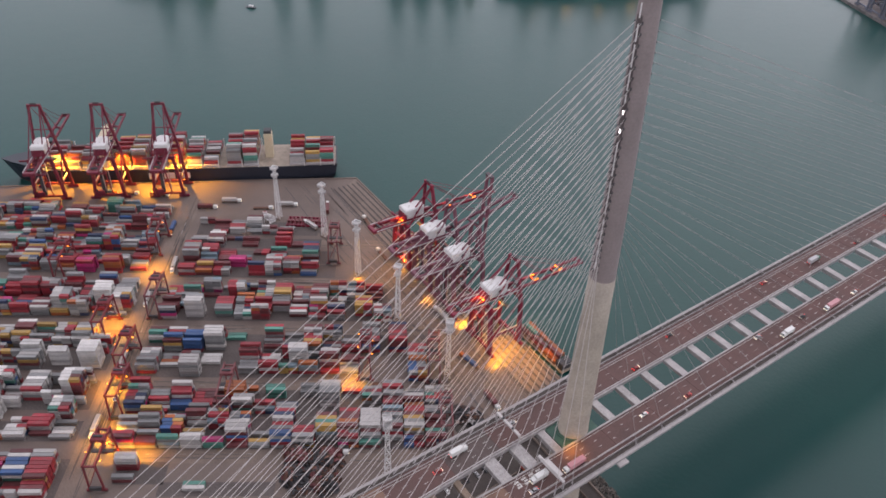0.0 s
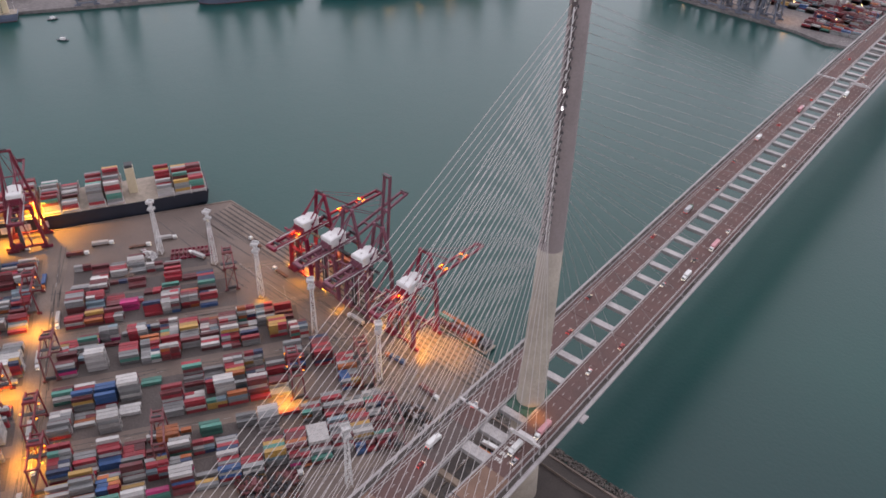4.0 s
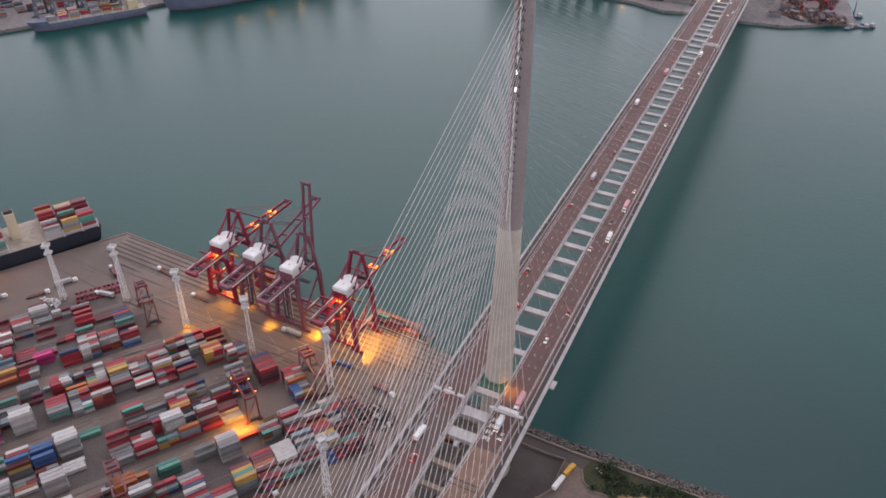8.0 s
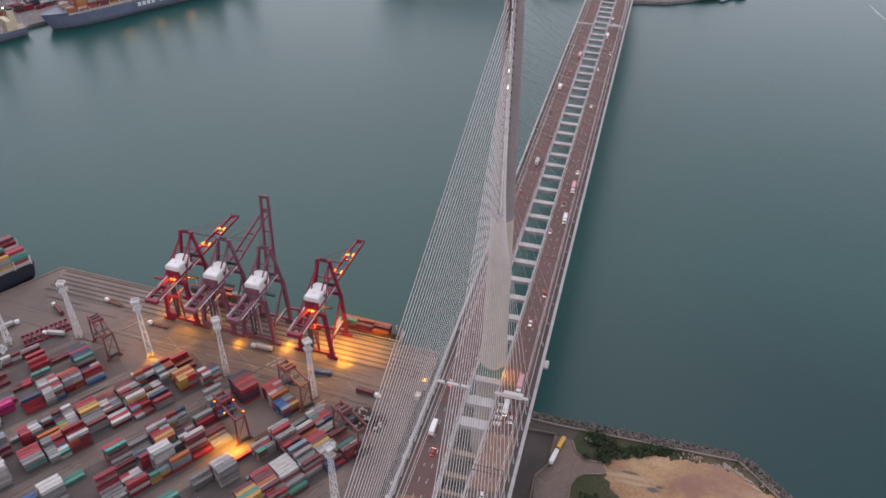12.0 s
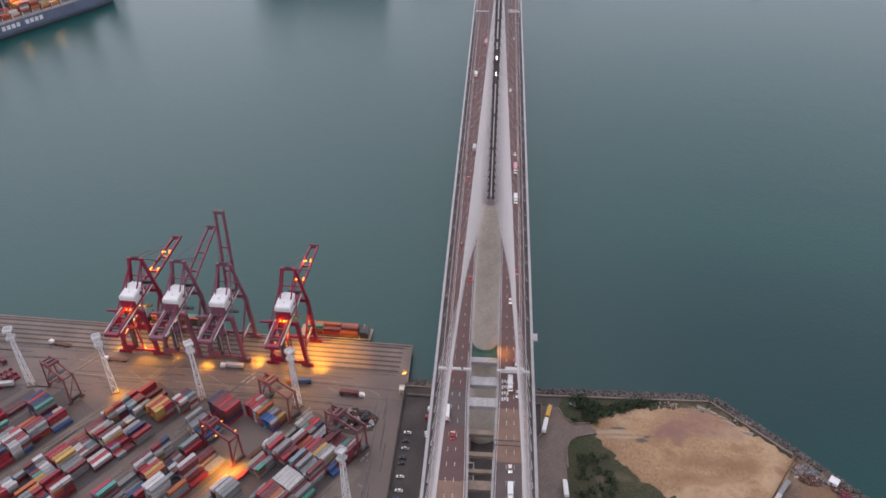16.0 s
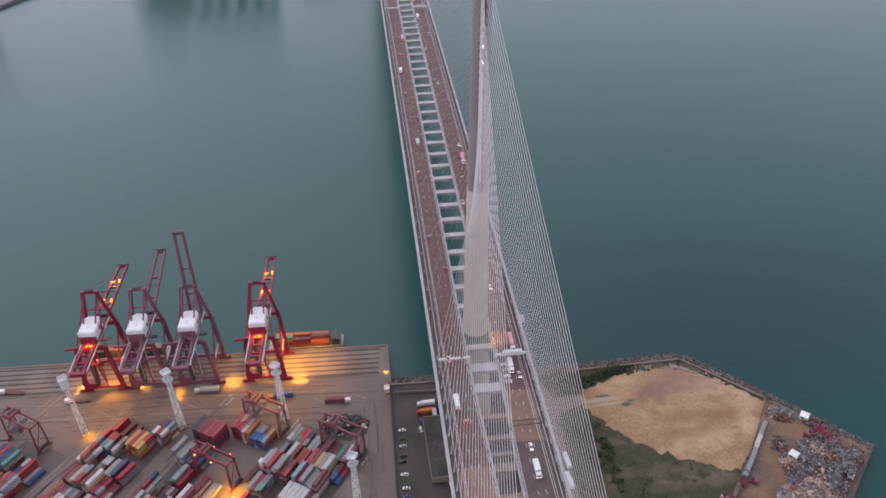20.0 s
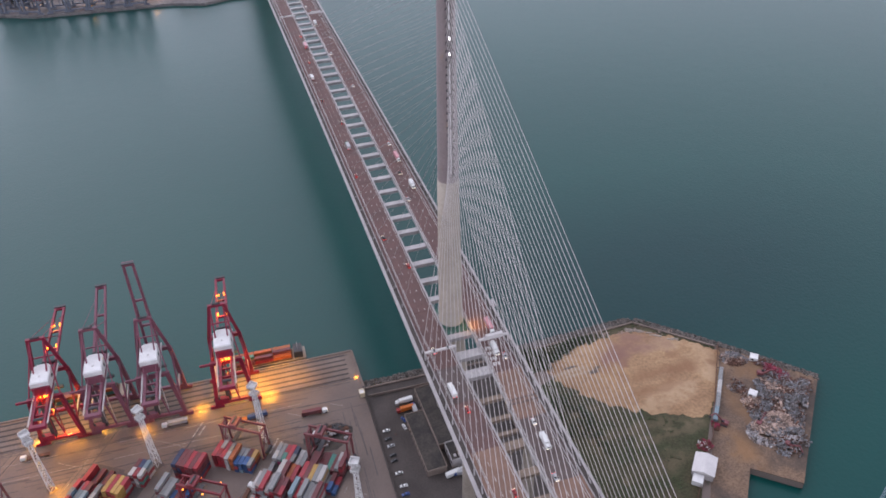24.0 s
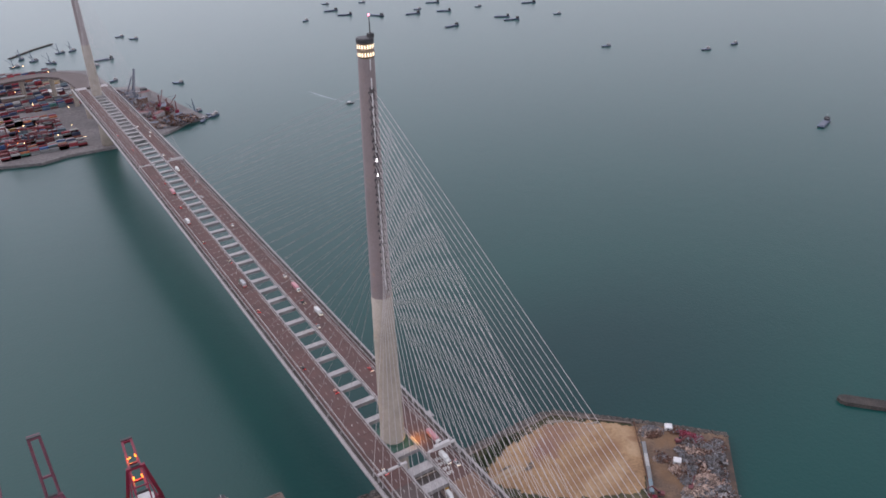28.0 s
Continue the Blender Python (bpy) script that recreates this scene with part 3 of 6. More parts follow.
# box cross beams between the decks
dim = {4, 8, 13, 18, 23, 28, 33, 38, 43}
for k in range(1, 52):
    y = 6.1 + 18 * k
    z = deck_z(y)
    d = 0.55 if k in dim else 0.0
    mb = Mesher().loft([[(-7.1, y + s * 1.9, z - 3.2), (7.1, y + s * 1.9, z - 3.2), (7.1, y + s * 2.1, z - 0.55 - d), (-7.1, y + s * 2.1, z - 0.55 - d)][::1] for s in (-1, 1)])
    part("cross_beam", mb, STEEL_GREY if k in dim else BEAM, bridge)
for y, w in ((-11, 4), (-27, 6), (-42, 6), (-61.5, 3), (-75, 2.5), (-85, 2), (-93, 5), (-110, 4), (-126, 4), (-146, 4), (-168, 4), (-190, 4)):
    wx = 7.1 - inward(y)
    part("cross_beam", Mesher().box(-wx, y - w / 2, 77, wx, y + w / 2, 79.5 if y > -50 else 79.0), BEAM if y > -50 else TAN_BEAM, bridge)
part("tower_collar", Mesher().box(-7.1, -8.2, 77.5, 7.1, 15, 79.2), GREEN, bridge, "green membrane between the decks at the tower")


def ring(x, y, z, rx, ry, n=40):
    return [(x + rx * math.cos(2 * math.pi * k / n), y + ry * math.sin(2 * math.pi * k / n), z) for k in range(n)]


GOLD = material("brass_toned_panel", (0.34, 0.24, 0.13), 0.5, vary=0.2)


def lean(z):
    """How far the tower's axis stands back from the plumb line at a height."""
    return -5.5 * max(0.0, (z - 82) / 224) ** 2


def tower(ty, zb, zt, s, lit):
    """A tapering tower: concrete shaft, steel-skinned upper part, lantern, cap and mast."""
    part("tower_shaft", Mesher().loft([ring(0, ty + lean(z) * s, z, rx, ry) for z, rx, ry in ((-2, 11, 12), (30, 9.4, 10.4), (60, 8.0, 8.6), (82, 7.1, 7.4), (84, 6.9, 7.1), (110, 6.5, 6.6), (130, 6.2, 6.3), (150, 5.85, 5.9), (zb, 5.55, 5.55))]), CONCRETE, bridge, smooth=True)
    for j in range(12):
        z = zb + (zt - zb) * j / 12
        z2 = zb + (zt - zb) * (j + 1) / 12 - 0.25
        r = lambda q: 5.45 - 1.75 * (q - zb) / (zt - zb)
        part("skin_ring", Mesher().loft([ring(0, ty + lean(z) * s, z, r(z), r(z)), ring(0, ty + lean(z2) * s, z2, r(z2), r(z2)), ring(0, ty + lean(z2) * s, z2 + 0.26, r(z2) - 0.12, r(z2) - 0.12)]), SKIN, bridge, smooth=False)
    if lit:
        part("foot_apron", Mesher().loft([ring(0, ty, 78.6, 8.6, 9.2), ring(0, ty, 79.6, 8.6, 9.2)]), GREEN, bridge)


tower(TY, 174.5, 298.0, 1, True)
tower(FY, 151.0, 270.0, 0, False)
LY = TY + lean(301)
for j in range(18):
    a = 2 * math.pi * j / 18
    for z in (298.4, 301.8):
        mb = Mesher().box(-0.34, -0.1, 0.1, 0.34, 0.1, 1.7, m=Matrix.Translation((3.66 * math.cos(a), LY + 3.66 * math.sin(a), z)) @ Matrix.Rotation(a + math.pi / 2, 4, "Z"))
        part("lantern_pane", mb, glow("lantern_light", (1.0, 0.80, 0.52), 1.0) if j == 0 and z < 300 else bpy.data.materials["lantern_light"], bridge)
    part("lantern_mullion", Mesher().box(-0.12, -0.16, 0, 0.12, 0.16, 6.0, m=Matrix.Translation((3.68 * math.cos(a + 0.175), LY + 3.68 * math.sin(a + 0.175), 298.2)) @ Matrix.Rotation(a + 0.175 + math.pi / 2, 4, "Z")), SKIN, bridge)
part("lantern_core", Mesher().loft([ring(0, LY, z, r, r) for z, r in ((297.6, 3.6), (304.2, 3.56))]), GOLD, bridge, "warm lantern housing behind the lit panes", smooth=True)
part("tower_cap", Mesher().loft([ring(0, LY, z, r, r) for z, r in ((304.2, 3.95), (305.9, 3.95), (306.3, 3.5))]), DARK, bridge, "dark cap over the lit lantern")
part("top_hut", Mesher().box(1.0, LY - 2.6, 306.2, 3.4, LY - 0.2, 308.0), DARK, bridge)
part("top_mast", Mesher().rod((2.0, LY - 1.6, 307.9), (2.0, LY - 1.6, 315.4), 0.3, 8, 0.18), DARK, bridge)
part("beacon", Mesher().rod((2.0, LY - 1.6, 315.4), (2.0, LY - 1.6, 316.3), 0.35, 8), glow("red_beacon", (1.0, 0.2, 0.3), 4.0), bridge)

# dark anchor slots on the tower, with boxes where the stays enter, and strips of white lamps
LED = glow("white_strip_lamp", (1.0, 0.95, 0.95), 2.6)
LEDOFF = material("pale_lamp_glass", (0.78, 0.76, 0.76), 0.3, vary=0.1)
SLOT = material("dark_anchor_slot", (0.10, 0.08, 0.082), 0.6, vary=0.2)


def skin_r(z):
    return 5.45 - 1.75 * (z - 177.0) / 121.0


for s in (-1, 1):
    rg = []
    for z in (178, 200, 220, 240, 260, 285):
        y = TY + lean(z) + s * (skin_r(z) * 0.94)
        rg.append([(-1.15, y - 0.25, z), (1.15, y - 0.25, z), (1.15, y + 0.35 * s + (0.25 if s < 0 else 0.2), z), (-1.15, y + 0.35 * s + (0.25 if s < 0 else 0.2), z)])
    part("anchor_slot", Mesher().loft(rg), SLOT, bridge)
for z0, z1, on in ((180, 205, 0), (207, 222, 0), (224, 238, 0), (242, 243.6, 1), (249.3, 250.9, 1), (254, 257, 0), (258.5, 266, 0), (267, 275, 0), (276, 282, 0), (284, 289, 0), (292.5, 297.5, 0)):
    za = TY + lean(z0) - skin_r(z0) - 0.15
    zb = TY + lean(z1) - skin_r(z1) - 0.15
    part("strip_lamp", Mesher().bar((0, za, z0), (0, zb, z1), 0.45 if on else 0.5, 0.2), LED if on else LEDOFF, bridge)

# stay cables
for ty, sgn, zb in ((TY, 1, 179.5), (FY, -1, 153.0)):
    for k in range(28):
        z = zb + 3.83 * k
        r = 5.45 - 1.75 * (z - zb) / 114.0
        for back in (0, 1):
            if sgn < 0 and (back or k < 6):
                continue
            ya = ty + sgn * (18.0 * (k + 1) if k < 24 else 432 + 10 * (k - 23)) if not back else ty - 23 - 10.7 * k
            if sgn < 0:
                ya = ty - 14.6 * (k + 1)
            front = ya > ty
            yt = ty + (lean(z) if sgn > 0 else 0) + r * 0.96 * (1 if front else -1)
            for side in (-1, 1):
                mb = Mesher().rod((side * 1.25, yt, z), (side * 24.4, ya, deck_z(ya) + 0.2), 0.122 if back else 0.072, 6, caps=False)
                c = part("stay_cable", mb, CABLE if back else STEEL_GREY, bridge, smooth=True)
                part("anchor_sleeve", Mesher().rod((side * 1.25, yt - (0.3 if front else -0.3), z), (side * 1.7, yt + (0.75 if front else -0.75), z - 0.55), 0.33, 6), DARK, bridge) if sgn > 0 else None
                d = (Vector((side * 1.25, yt, z)) - Vector((side * 24.4, ya, deck_z(ya)))).normalized()
                q = Vector((side * 24.4, ya, deck_z(ya)))
                part("deck_anchor", Mesher().rod(q, q + d * 3.0, 0.36, 6, 0.26), STEEL_GREY, bridge) if sgn > 0 else None

# an inspection platform hung on the deck edge, and worn white bars painted on the road
part("edge_platform", Mesher().chamfer(27.0, 6.5, 78.4, 29.6, 12.5, 79.4, 0.2), STEEL_GREY, bridge)
for i in range(4):
    for j in range(3):
        part("road_bar", Mesher().box(9.6 + 1.35 * j, -41.0 + 4.2 * i + 0.6 * (j % 2), 80.012, 10.5 + 1.35 * j, -38.4 + 4.2 * i, 80.02), LINE, bridge)

# a thin gantry over the eastern road on the side span
for y in (-71.5, -74.5):
    part("thin_portal_beam", Mesher().bar((6.2, y, 85.6), (21.5, y, 85.6), 0.3, 0.35), DARK, bridge)
for x in (6.2, 21.5):
    part("thin_portal_post", Mesher().bar((x, -73, 79.8), (x, -73, 85.8), 0.35, 0.35), DARK, bridge)
for k in range(7):
    part("thin_portal_tie", Mesher().bar((7 + 2.3 * k, -71.5, 85.6), (8 + 2.3 * k, -74.5, 85.6), 0.16, 0.16), DARK, bridge)

# overhead sign portals
for y in (-24.5, 522.0):
    z = deck_z(y)
    for side in (-1, 1):
        xa, xb = side * 6.9, side * 24.0
        part("portal_beam", Mesher().box(min(xa, xb), y - 0.6, z + 4.7, max(xa, xb), y + 0.6, z + 5.7), PALE, bridge)
        for x in (xa, xb):
            part("portal_post", Mesher().box(x - 0.4, y - 0.4, z - 0.4, x + 0.4, y + 0.4, z + 4.9), STEEL_GREY, bridge)
        if side > 0:
            part("sign_panel", Mesher().box(11.2, y - 0.9, z + 5.75, 21.2, y + 1.9, z + 6.5), PALE, bridge)
            part("sign_panel", Mesher().box(9.0, y - 0.95, z + 4.7, 20.5, y - 0.7, z + 7.2), PALE, bridge)
        else:
            for x in (-11.5, -19):
                part("camera_box", Mesher().box(x - 0.5, y - 1.0, z + 5.7, x + 0.5, y + 0.4, z + 6.5), DARK, bridge)
# ---- containers ----
def ribbed(name, col, rough=0.55):
    """Corrugated painted steel: fine upright ribs, faded and streaked."""
    m = material(name, col, rough, vary=0.22, scale=0.25, fine=1.5, bump=0, tint=tuple(0.6 * c + 0.05 for c in col), per_island=0.32)
    nt, ln = m.node_tree.nodes, m.node_tree.links
    geo = nt.new("ShaderNodeNewGeometry")
    dot = nt.new("ShaderNodeVectorMath")
    dot.operation = "DOT_PRODUCT"
    dot.inputs[1].default_value = tuple(UDIR)
    ln.new(geo.outputs["Position"], dot.inputs[0])
    mul = nt.new("ShaderNodeMath")
    mul.operation, mul.inputs[1].default_value = "MULTIPLY", 22.0
    sn = nt.new("ShaderNodeMath")
    sn.operation = "SINE"
    ln.new(dot.outputs["Value"], mul.inputs[0])
    ln.new(mul.outputs[0], sn.inputs[0])
    bp = nt.new("ShaderNodeBump")
    bp.inputs["Strength"].default_value, bp.inputs["Distance"].default_value = 0.5, 0.05
    ln.new(sn.outputs[0], bp.inputs["Height"])
    ln.new(bp.outputs["Normal"], nt["Principled BSDF"].inputs["Normal"])
    return m


PAINTS = [
    ("grey", (0.215, 0.215, 0.215), 22), ("white", (0.42, 0.40, 0.385), 15), ("red", (0.30, 0.022, 0.034), 22),
    ("maroon", (0.13, 0.026, 0.03), 18), ("blue", (0.03, 0.085, 0.22), 6), ("navy", (0.022, 0.035, 0.085), 7),
    ("orange", (0.36, 0.095, 0.025), 7), ("yellow", (0.40, 0.235, 0.06), 7), ("green", (0.06, 0.21, 0.165), 5), ("light blue", (0.17, 0.235, 0.27), 5), ("magenta", (0.46, 0.025, 0.15), 2), ("bright white", (0.55, 0.53, 0.51), 2),
]
BOXMAT = [ribbed(n.replace(" ", "_") + "_container_steel", c) for n, c, _ in PAINTS]
WEIGHTS = [w for _, _, w in PAINTS]
CL, CW, CH = 12.0, 2.44, 2.6


def container_verts(mb, m, h=CH, l=CL, mat=0):
    """A container: corner posts and rails proud of its panels."""
    mb.box(-l / 2 + 0.06, -CW / 2 + 0.05, 0.02, l / 2 - 0.06, CW / 2 - 0.05, h - 0.05, mat, m)
    for sx in (-1, 1):
        for sy in (-1, 1):
            mb.box(sx * l / 2 - 0.11, sy * CW / 2 - 0.11, 0, sx * l / 2 + 0.06, sy * CW / 2 + 0.06, h, mat, m)
    for sy in (-1, 1):
        mb.box(-l / 2 + 0.06, sy * CW / 2 - 0.09, h - 0.16, l / 2 - 0.06, sy * CW / 2 + 0.03, h - 0.01, mat, m)


BOX_DATA = []
for i, (n, c, w) in enumerate(PAINTS):
    mb = Mesher()
    container_verts(mb, Matrix.Identity(4))
    BOX_DATA.append(mb.data("container", BOXMAT[i]))
TURN_U = Matrix.Rotation(radians(YARD_TURN), 4, "Z")
single_count = 0


def paint_pick(r, a, b):
    """Colours come in clusters, as stacks belong to one owner."""
    if r.random() < 0.38:
        return (0, 2, 3, 1, 3, 0, 2, 1, 3, 0, 1, 2)[(int(8 * (noise.noise((a * 0.021, b * 0.05, 9.0)) + 1)) * 7 + int(b / 9)) % 12]
    return r.choices(range(len(PAINTS)), WEIGHTS)[0]


def stacked(mb, x0, x1, col, m):
    """A container in a pile: body set back under its top rails, standing clear of the one below on its corner feet."""
    mb.box(x0 + 0.05, -CW / 2 + 0.06, 0.16, x1 - 0.05, CW / 2 - 0.06, CH - 0.22, col, m)
    mb.box(x0, -CW / 2, CH - 0.22, x1, CW / 2, CH - 0.05, col, m)
    for x in (x0, x1 - 0.22):
        mb.box(x, -CW / 2, 0, x + 0.22, CW / 2, 0.16, col, m)


def block(name, a0, a1, b0, b1, seed, level, top=5, label="", singles=0.0, only=None, patchy=0.25):
    """Rows of stacked containers between a0..a1 and b0..b1, in piles of a few rows with gaps between them.
    Those in sight past the place 'singles' are things of their own."""
    global single_count
    r = random.Random(seed)
    mb = Mesher()
    bays, rows = max(1, int((a1 - a0) / 12.9)), max(1, int((b1 - b0) / 2.75))
    heights, owner = {}, {}
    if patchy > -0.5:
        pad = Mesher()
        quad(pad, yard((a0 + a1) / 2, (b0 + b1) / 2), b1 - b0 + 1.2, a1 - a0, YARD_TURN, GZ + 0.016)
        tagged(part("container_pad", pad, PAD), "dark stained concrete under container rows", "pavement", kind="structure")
    for i in range(bays):
        j = 0
        while j < rows:
            run = r.choice((1, 2, 2, 3, 3, 4, 5, 6))
            n = noise.noise((seed * 3.1 + i * 0.55, j * 0.23 + seed, 2.0)) * 2.6
            h = level + 0.2 + (n + r.uniform(-2.0, 2.0)) * (1 if patchy > -1 else 0.12)
            if patchy > -0.5 and r.random() < 0.17 + 0.2 * max(0, patchy):
                h = r.choice((0, 0, 1))
            col, pure, half = paint_pick(r, a0 + 12.9 * i, b0 + 2.75 * j), r.random(), r.random() < 0.3
            for q in range(j, min(rows, j + run)):
                heights[i, q] = max(0, min(top, int(round(h + (r.uniform(-0.65, 0.5) if patchy > -0.5 else r.uniform(-0.3, 0.5))))))
                owner[i, q] = (col, pure, half)
            j += run
    for (i, j), h in heights.items():
        a, b = a0 + 12.9 * (i + 0.5), b0 + 2.75 * (j + 0.5)
        if patchy > -1 and any(abs(a - wa - 6.6) < 12.9 and wb - 1.5 < b < wb + bw + 1.5 for wa, wb, bw, *_ in STACKS):
            continue
        base, pure, half = owner[i, j]
        slip = r.uniform(-0.5, 0.5)
        for k in range(h):
            col = base if r.random() < (0.92 if pure < 0.2 else 0.3) else paint_pick(r, a, b)
            if only is not None and r.random() < (0.85 if patchy > -1 else 0.97):
                col = r.choice(only)
            m = Matrix.Translation(yard(a + slip + r.uniform(-0.12, 0.12), b + r.uniform(-0.06, 0.06), GZ + 0.02 + (CH + 0.02) * k)) @ TURN_U
            seen = k == h - 1 or heights.get((i, j + 1), 0) <= k
            if seen and not half and a > singles and single_count < 300 and singles:
                single_count += 1
                ob = new("shipping_container", BOX_DATA[col])
                ob.matrix_world = m
                tagged(ob, PAINTS[col][0] + " corrugated steel shipping container, stacked in the yard", "container", "stacked shipping containers")
            elif half:
                for s in (-1, 1):
                    stacked(mb, s * 3.03 - 2.95, s * 3.03 + 2.95, col if s < 0 else paint_pick(r, a, b), m)
            else:
                stacked(mb, -CL / 2, CL / 2, col, m)
    if mb.v:
        tagged(part(name, mb, BOXMAT), label or "rows of stacked steel shipping containers in mixed colours", "containers", kind="stuff")


OBLONG = "container_rows"
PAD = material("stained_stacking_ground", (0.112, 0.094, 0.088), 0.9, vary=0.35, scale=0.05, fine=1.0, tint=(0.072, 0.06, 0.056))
REEFER, PLAIN = [11], [0, 1, 1]
# along and across the rows, depth, tiers, colours
STACKS = (
    (-296, -185, 11.2, 6, REEFER), (-282.5, -181, 11.2, 5, REEFER), (-286, -125, 11.2, 6, REEFER), (-288, -100, 11.2, 6, REEFER), (-289, -82, 11.2, 4, REEFER),
    (-306, -122, 5.6, 5, REEFER), (-325, -128, 5.6, 5, REEFER), (-331, -104, 8.4, 5, REEFER), (-331, -80, 8.4, 5, REEFER),
    (-211, -139, 8.4, 6, PLAIN), (-231, -171.5, 8.4, 6, PLAIN), (-222, -115, 8.4, 5, PLAIN), (-154, -123, 8.4, 6, PLAIN), (-131, -90, 8.4, 5, PLAIN),
    (-188.5, -92, 8.4, 5, [6, 6, 2]), (-211.5, -226, 5.6, 3, [10]), (-321.5, -221, 8.4, 4, [10, 2, 10]), (-302, -220, 8.4, 5, [2, 6]), (-206, -193, 8.4, 4, [2]),
    (-114.5, -176.5, 11.2, 4, [7, 2, 7]), (-101, -168, 8.4, 4, [8, 1, 2]), (-165, -94, 5.6, 3, [8]))
block("container_stack", -90, -76, -146, -128, 3, 4.6, 5, "stack of red and navy shipping containers", -100, only=[2, 3, 3, 5], patchy=-1)
block("container_stack", -77, -63, -128, -103, 4, 3.2, 4, "mixed stack of shipping containers under a gantry crane", -100, patchy=-0.6)
block(OBLONG, -247, -48, -95, -74, 11, 3.0, 5, singles=-128)
block(OBLONG, -247, -52, -72, -50, 12, 3.2, 5, singles=-128)
block(OBLONG, -250, -92, -146, -127, 13, 2.9, 5, singles=-132)
block(OBLONG, -250, -108, -126, -107, 14, 2.7, 6, singles=-146)
block(OBLONG, -250, -92, -196, -179, 15, 2.3, 4, singles=-120)
block(OBLONG, -250, -94, -178, -161, 16, 2.3, 5, singles=-125)
block(OBLONG, -248, -134, -241, -226, 17, 2.4, 4)
block(OBLONG, -246, -146, -257, -245, 21, 1.6, 3, patchy=0.1)
block(OBLONG, -248, -132, -224, -209, 18, 2.7, 4)
block(OBLONG, -246, -150, -280, -263, 19, 1.2, 3, patchy=0.3)
block(OBLONG, -440, -270, -300, -283, 20, 2.2, 4)
block(OBLONG, -440, -270, -281, -266, 23, 2.6, 5)
block(OBLONG, -440, -270, -257, -240, 26, 2.8, 5)
block(OBLONG, -440, -270, -237, -213, 29, 2.8, 5)
block(OBLONG, -440, -270, -201, -184, 32, 2.8, 5)
block(OBLONG, -440, -270, -181, -163, 35, 2.6, 5)
block(OBLONG, -440, -270, -150, -133, 38, 2.5, 5, only=[0, 1, 11, 0, 2, 3, 7, 1])
block(OBLONG, -440, -270, -130, -113, 41, 2.8, 5, only=[0, 1, 11, 0, 2, 3, 7, 1])
block(OBLONG, -440, -270, -103, -80, 44, 2.6, 5, only=[0, 1, 1, 11, 11])
block(OBLONG, -440, -270, -70, -56, 47, 2.5, 4, only=[0, 1, 11, 0, 2, 3, 7, 1])
block(OBLONG, -440, -268, -42, -12, 50, 2.4, 4)
block(OBLONG, -440, -250, 2, 30, 53, 2.4, 4)
block(OBLONG, -240, -212, -40, -26, 28, 2.6, 4)
block(OBLONG, -214, -150, -26, -18, 29, 0.7, 1, only=[0, 1])
HUES = {11: "white refrigerated", 1: "white and grey", 6: "orange and red", 10: "magenta", 2: "bright red", 7: "yellow and red", 8: "teal green"}
for k, (a0, b0, bw, tiers, hues) in enumerate(STACKS):
    block("container_stack", a0, a0 + 13.2, b0, b0 + bw, 41 + k, tiers, tiers, "stack of " + HUES[hues[-1] if hues == PLAIN else hues[0]] + " shipping containers in the yard", only=hues, patchy=-1)



# ---- gantry cranes over the rows ----
CRANE_RED = material("crane_red_paint", (0.215, 0.006, 0.032), 0.5, vary=0.25, scale=0.3, fine=2.0, tint=(0.13, 0.015, 0.03))
CRANE_MAROON = material("weathered_maroon_paint", (0.15, 0.035, 0.042), 0.6, vary=0.3, scale=0.3, fine=2.0, tint=(0.21, 0.09, 0.085))
CRANE_DARKRED = material("dark_red_gantry_paint", (0.19, 0.02, 0.028), 0.55, vary=0.3, scale=0.3, fine=2.0, tint=(0.12, 0.03, 0.035))
CRANE_PINK = material("faded_pink_red_paint", (0.175, 0.06, 0.088), 0.6, vary=0.3, scale=0.3, fine=2.0, tint=(0.16, 0.045, 0.065))
CRANE_SHIP = material("dark_crimson_crane_paint", (0.17, 0.014, 0.034), 0.55, vary=0.3, scale=0.3, fine=2.0, tint=(0.10, 0.02, 0.03))
SODIUM = glow("sodium_lamp", (1.0, 0.28, 0.02), 2.0)
WARM = glow("warm_lamp", (1.0, 0.62, 0.25), 5.0)


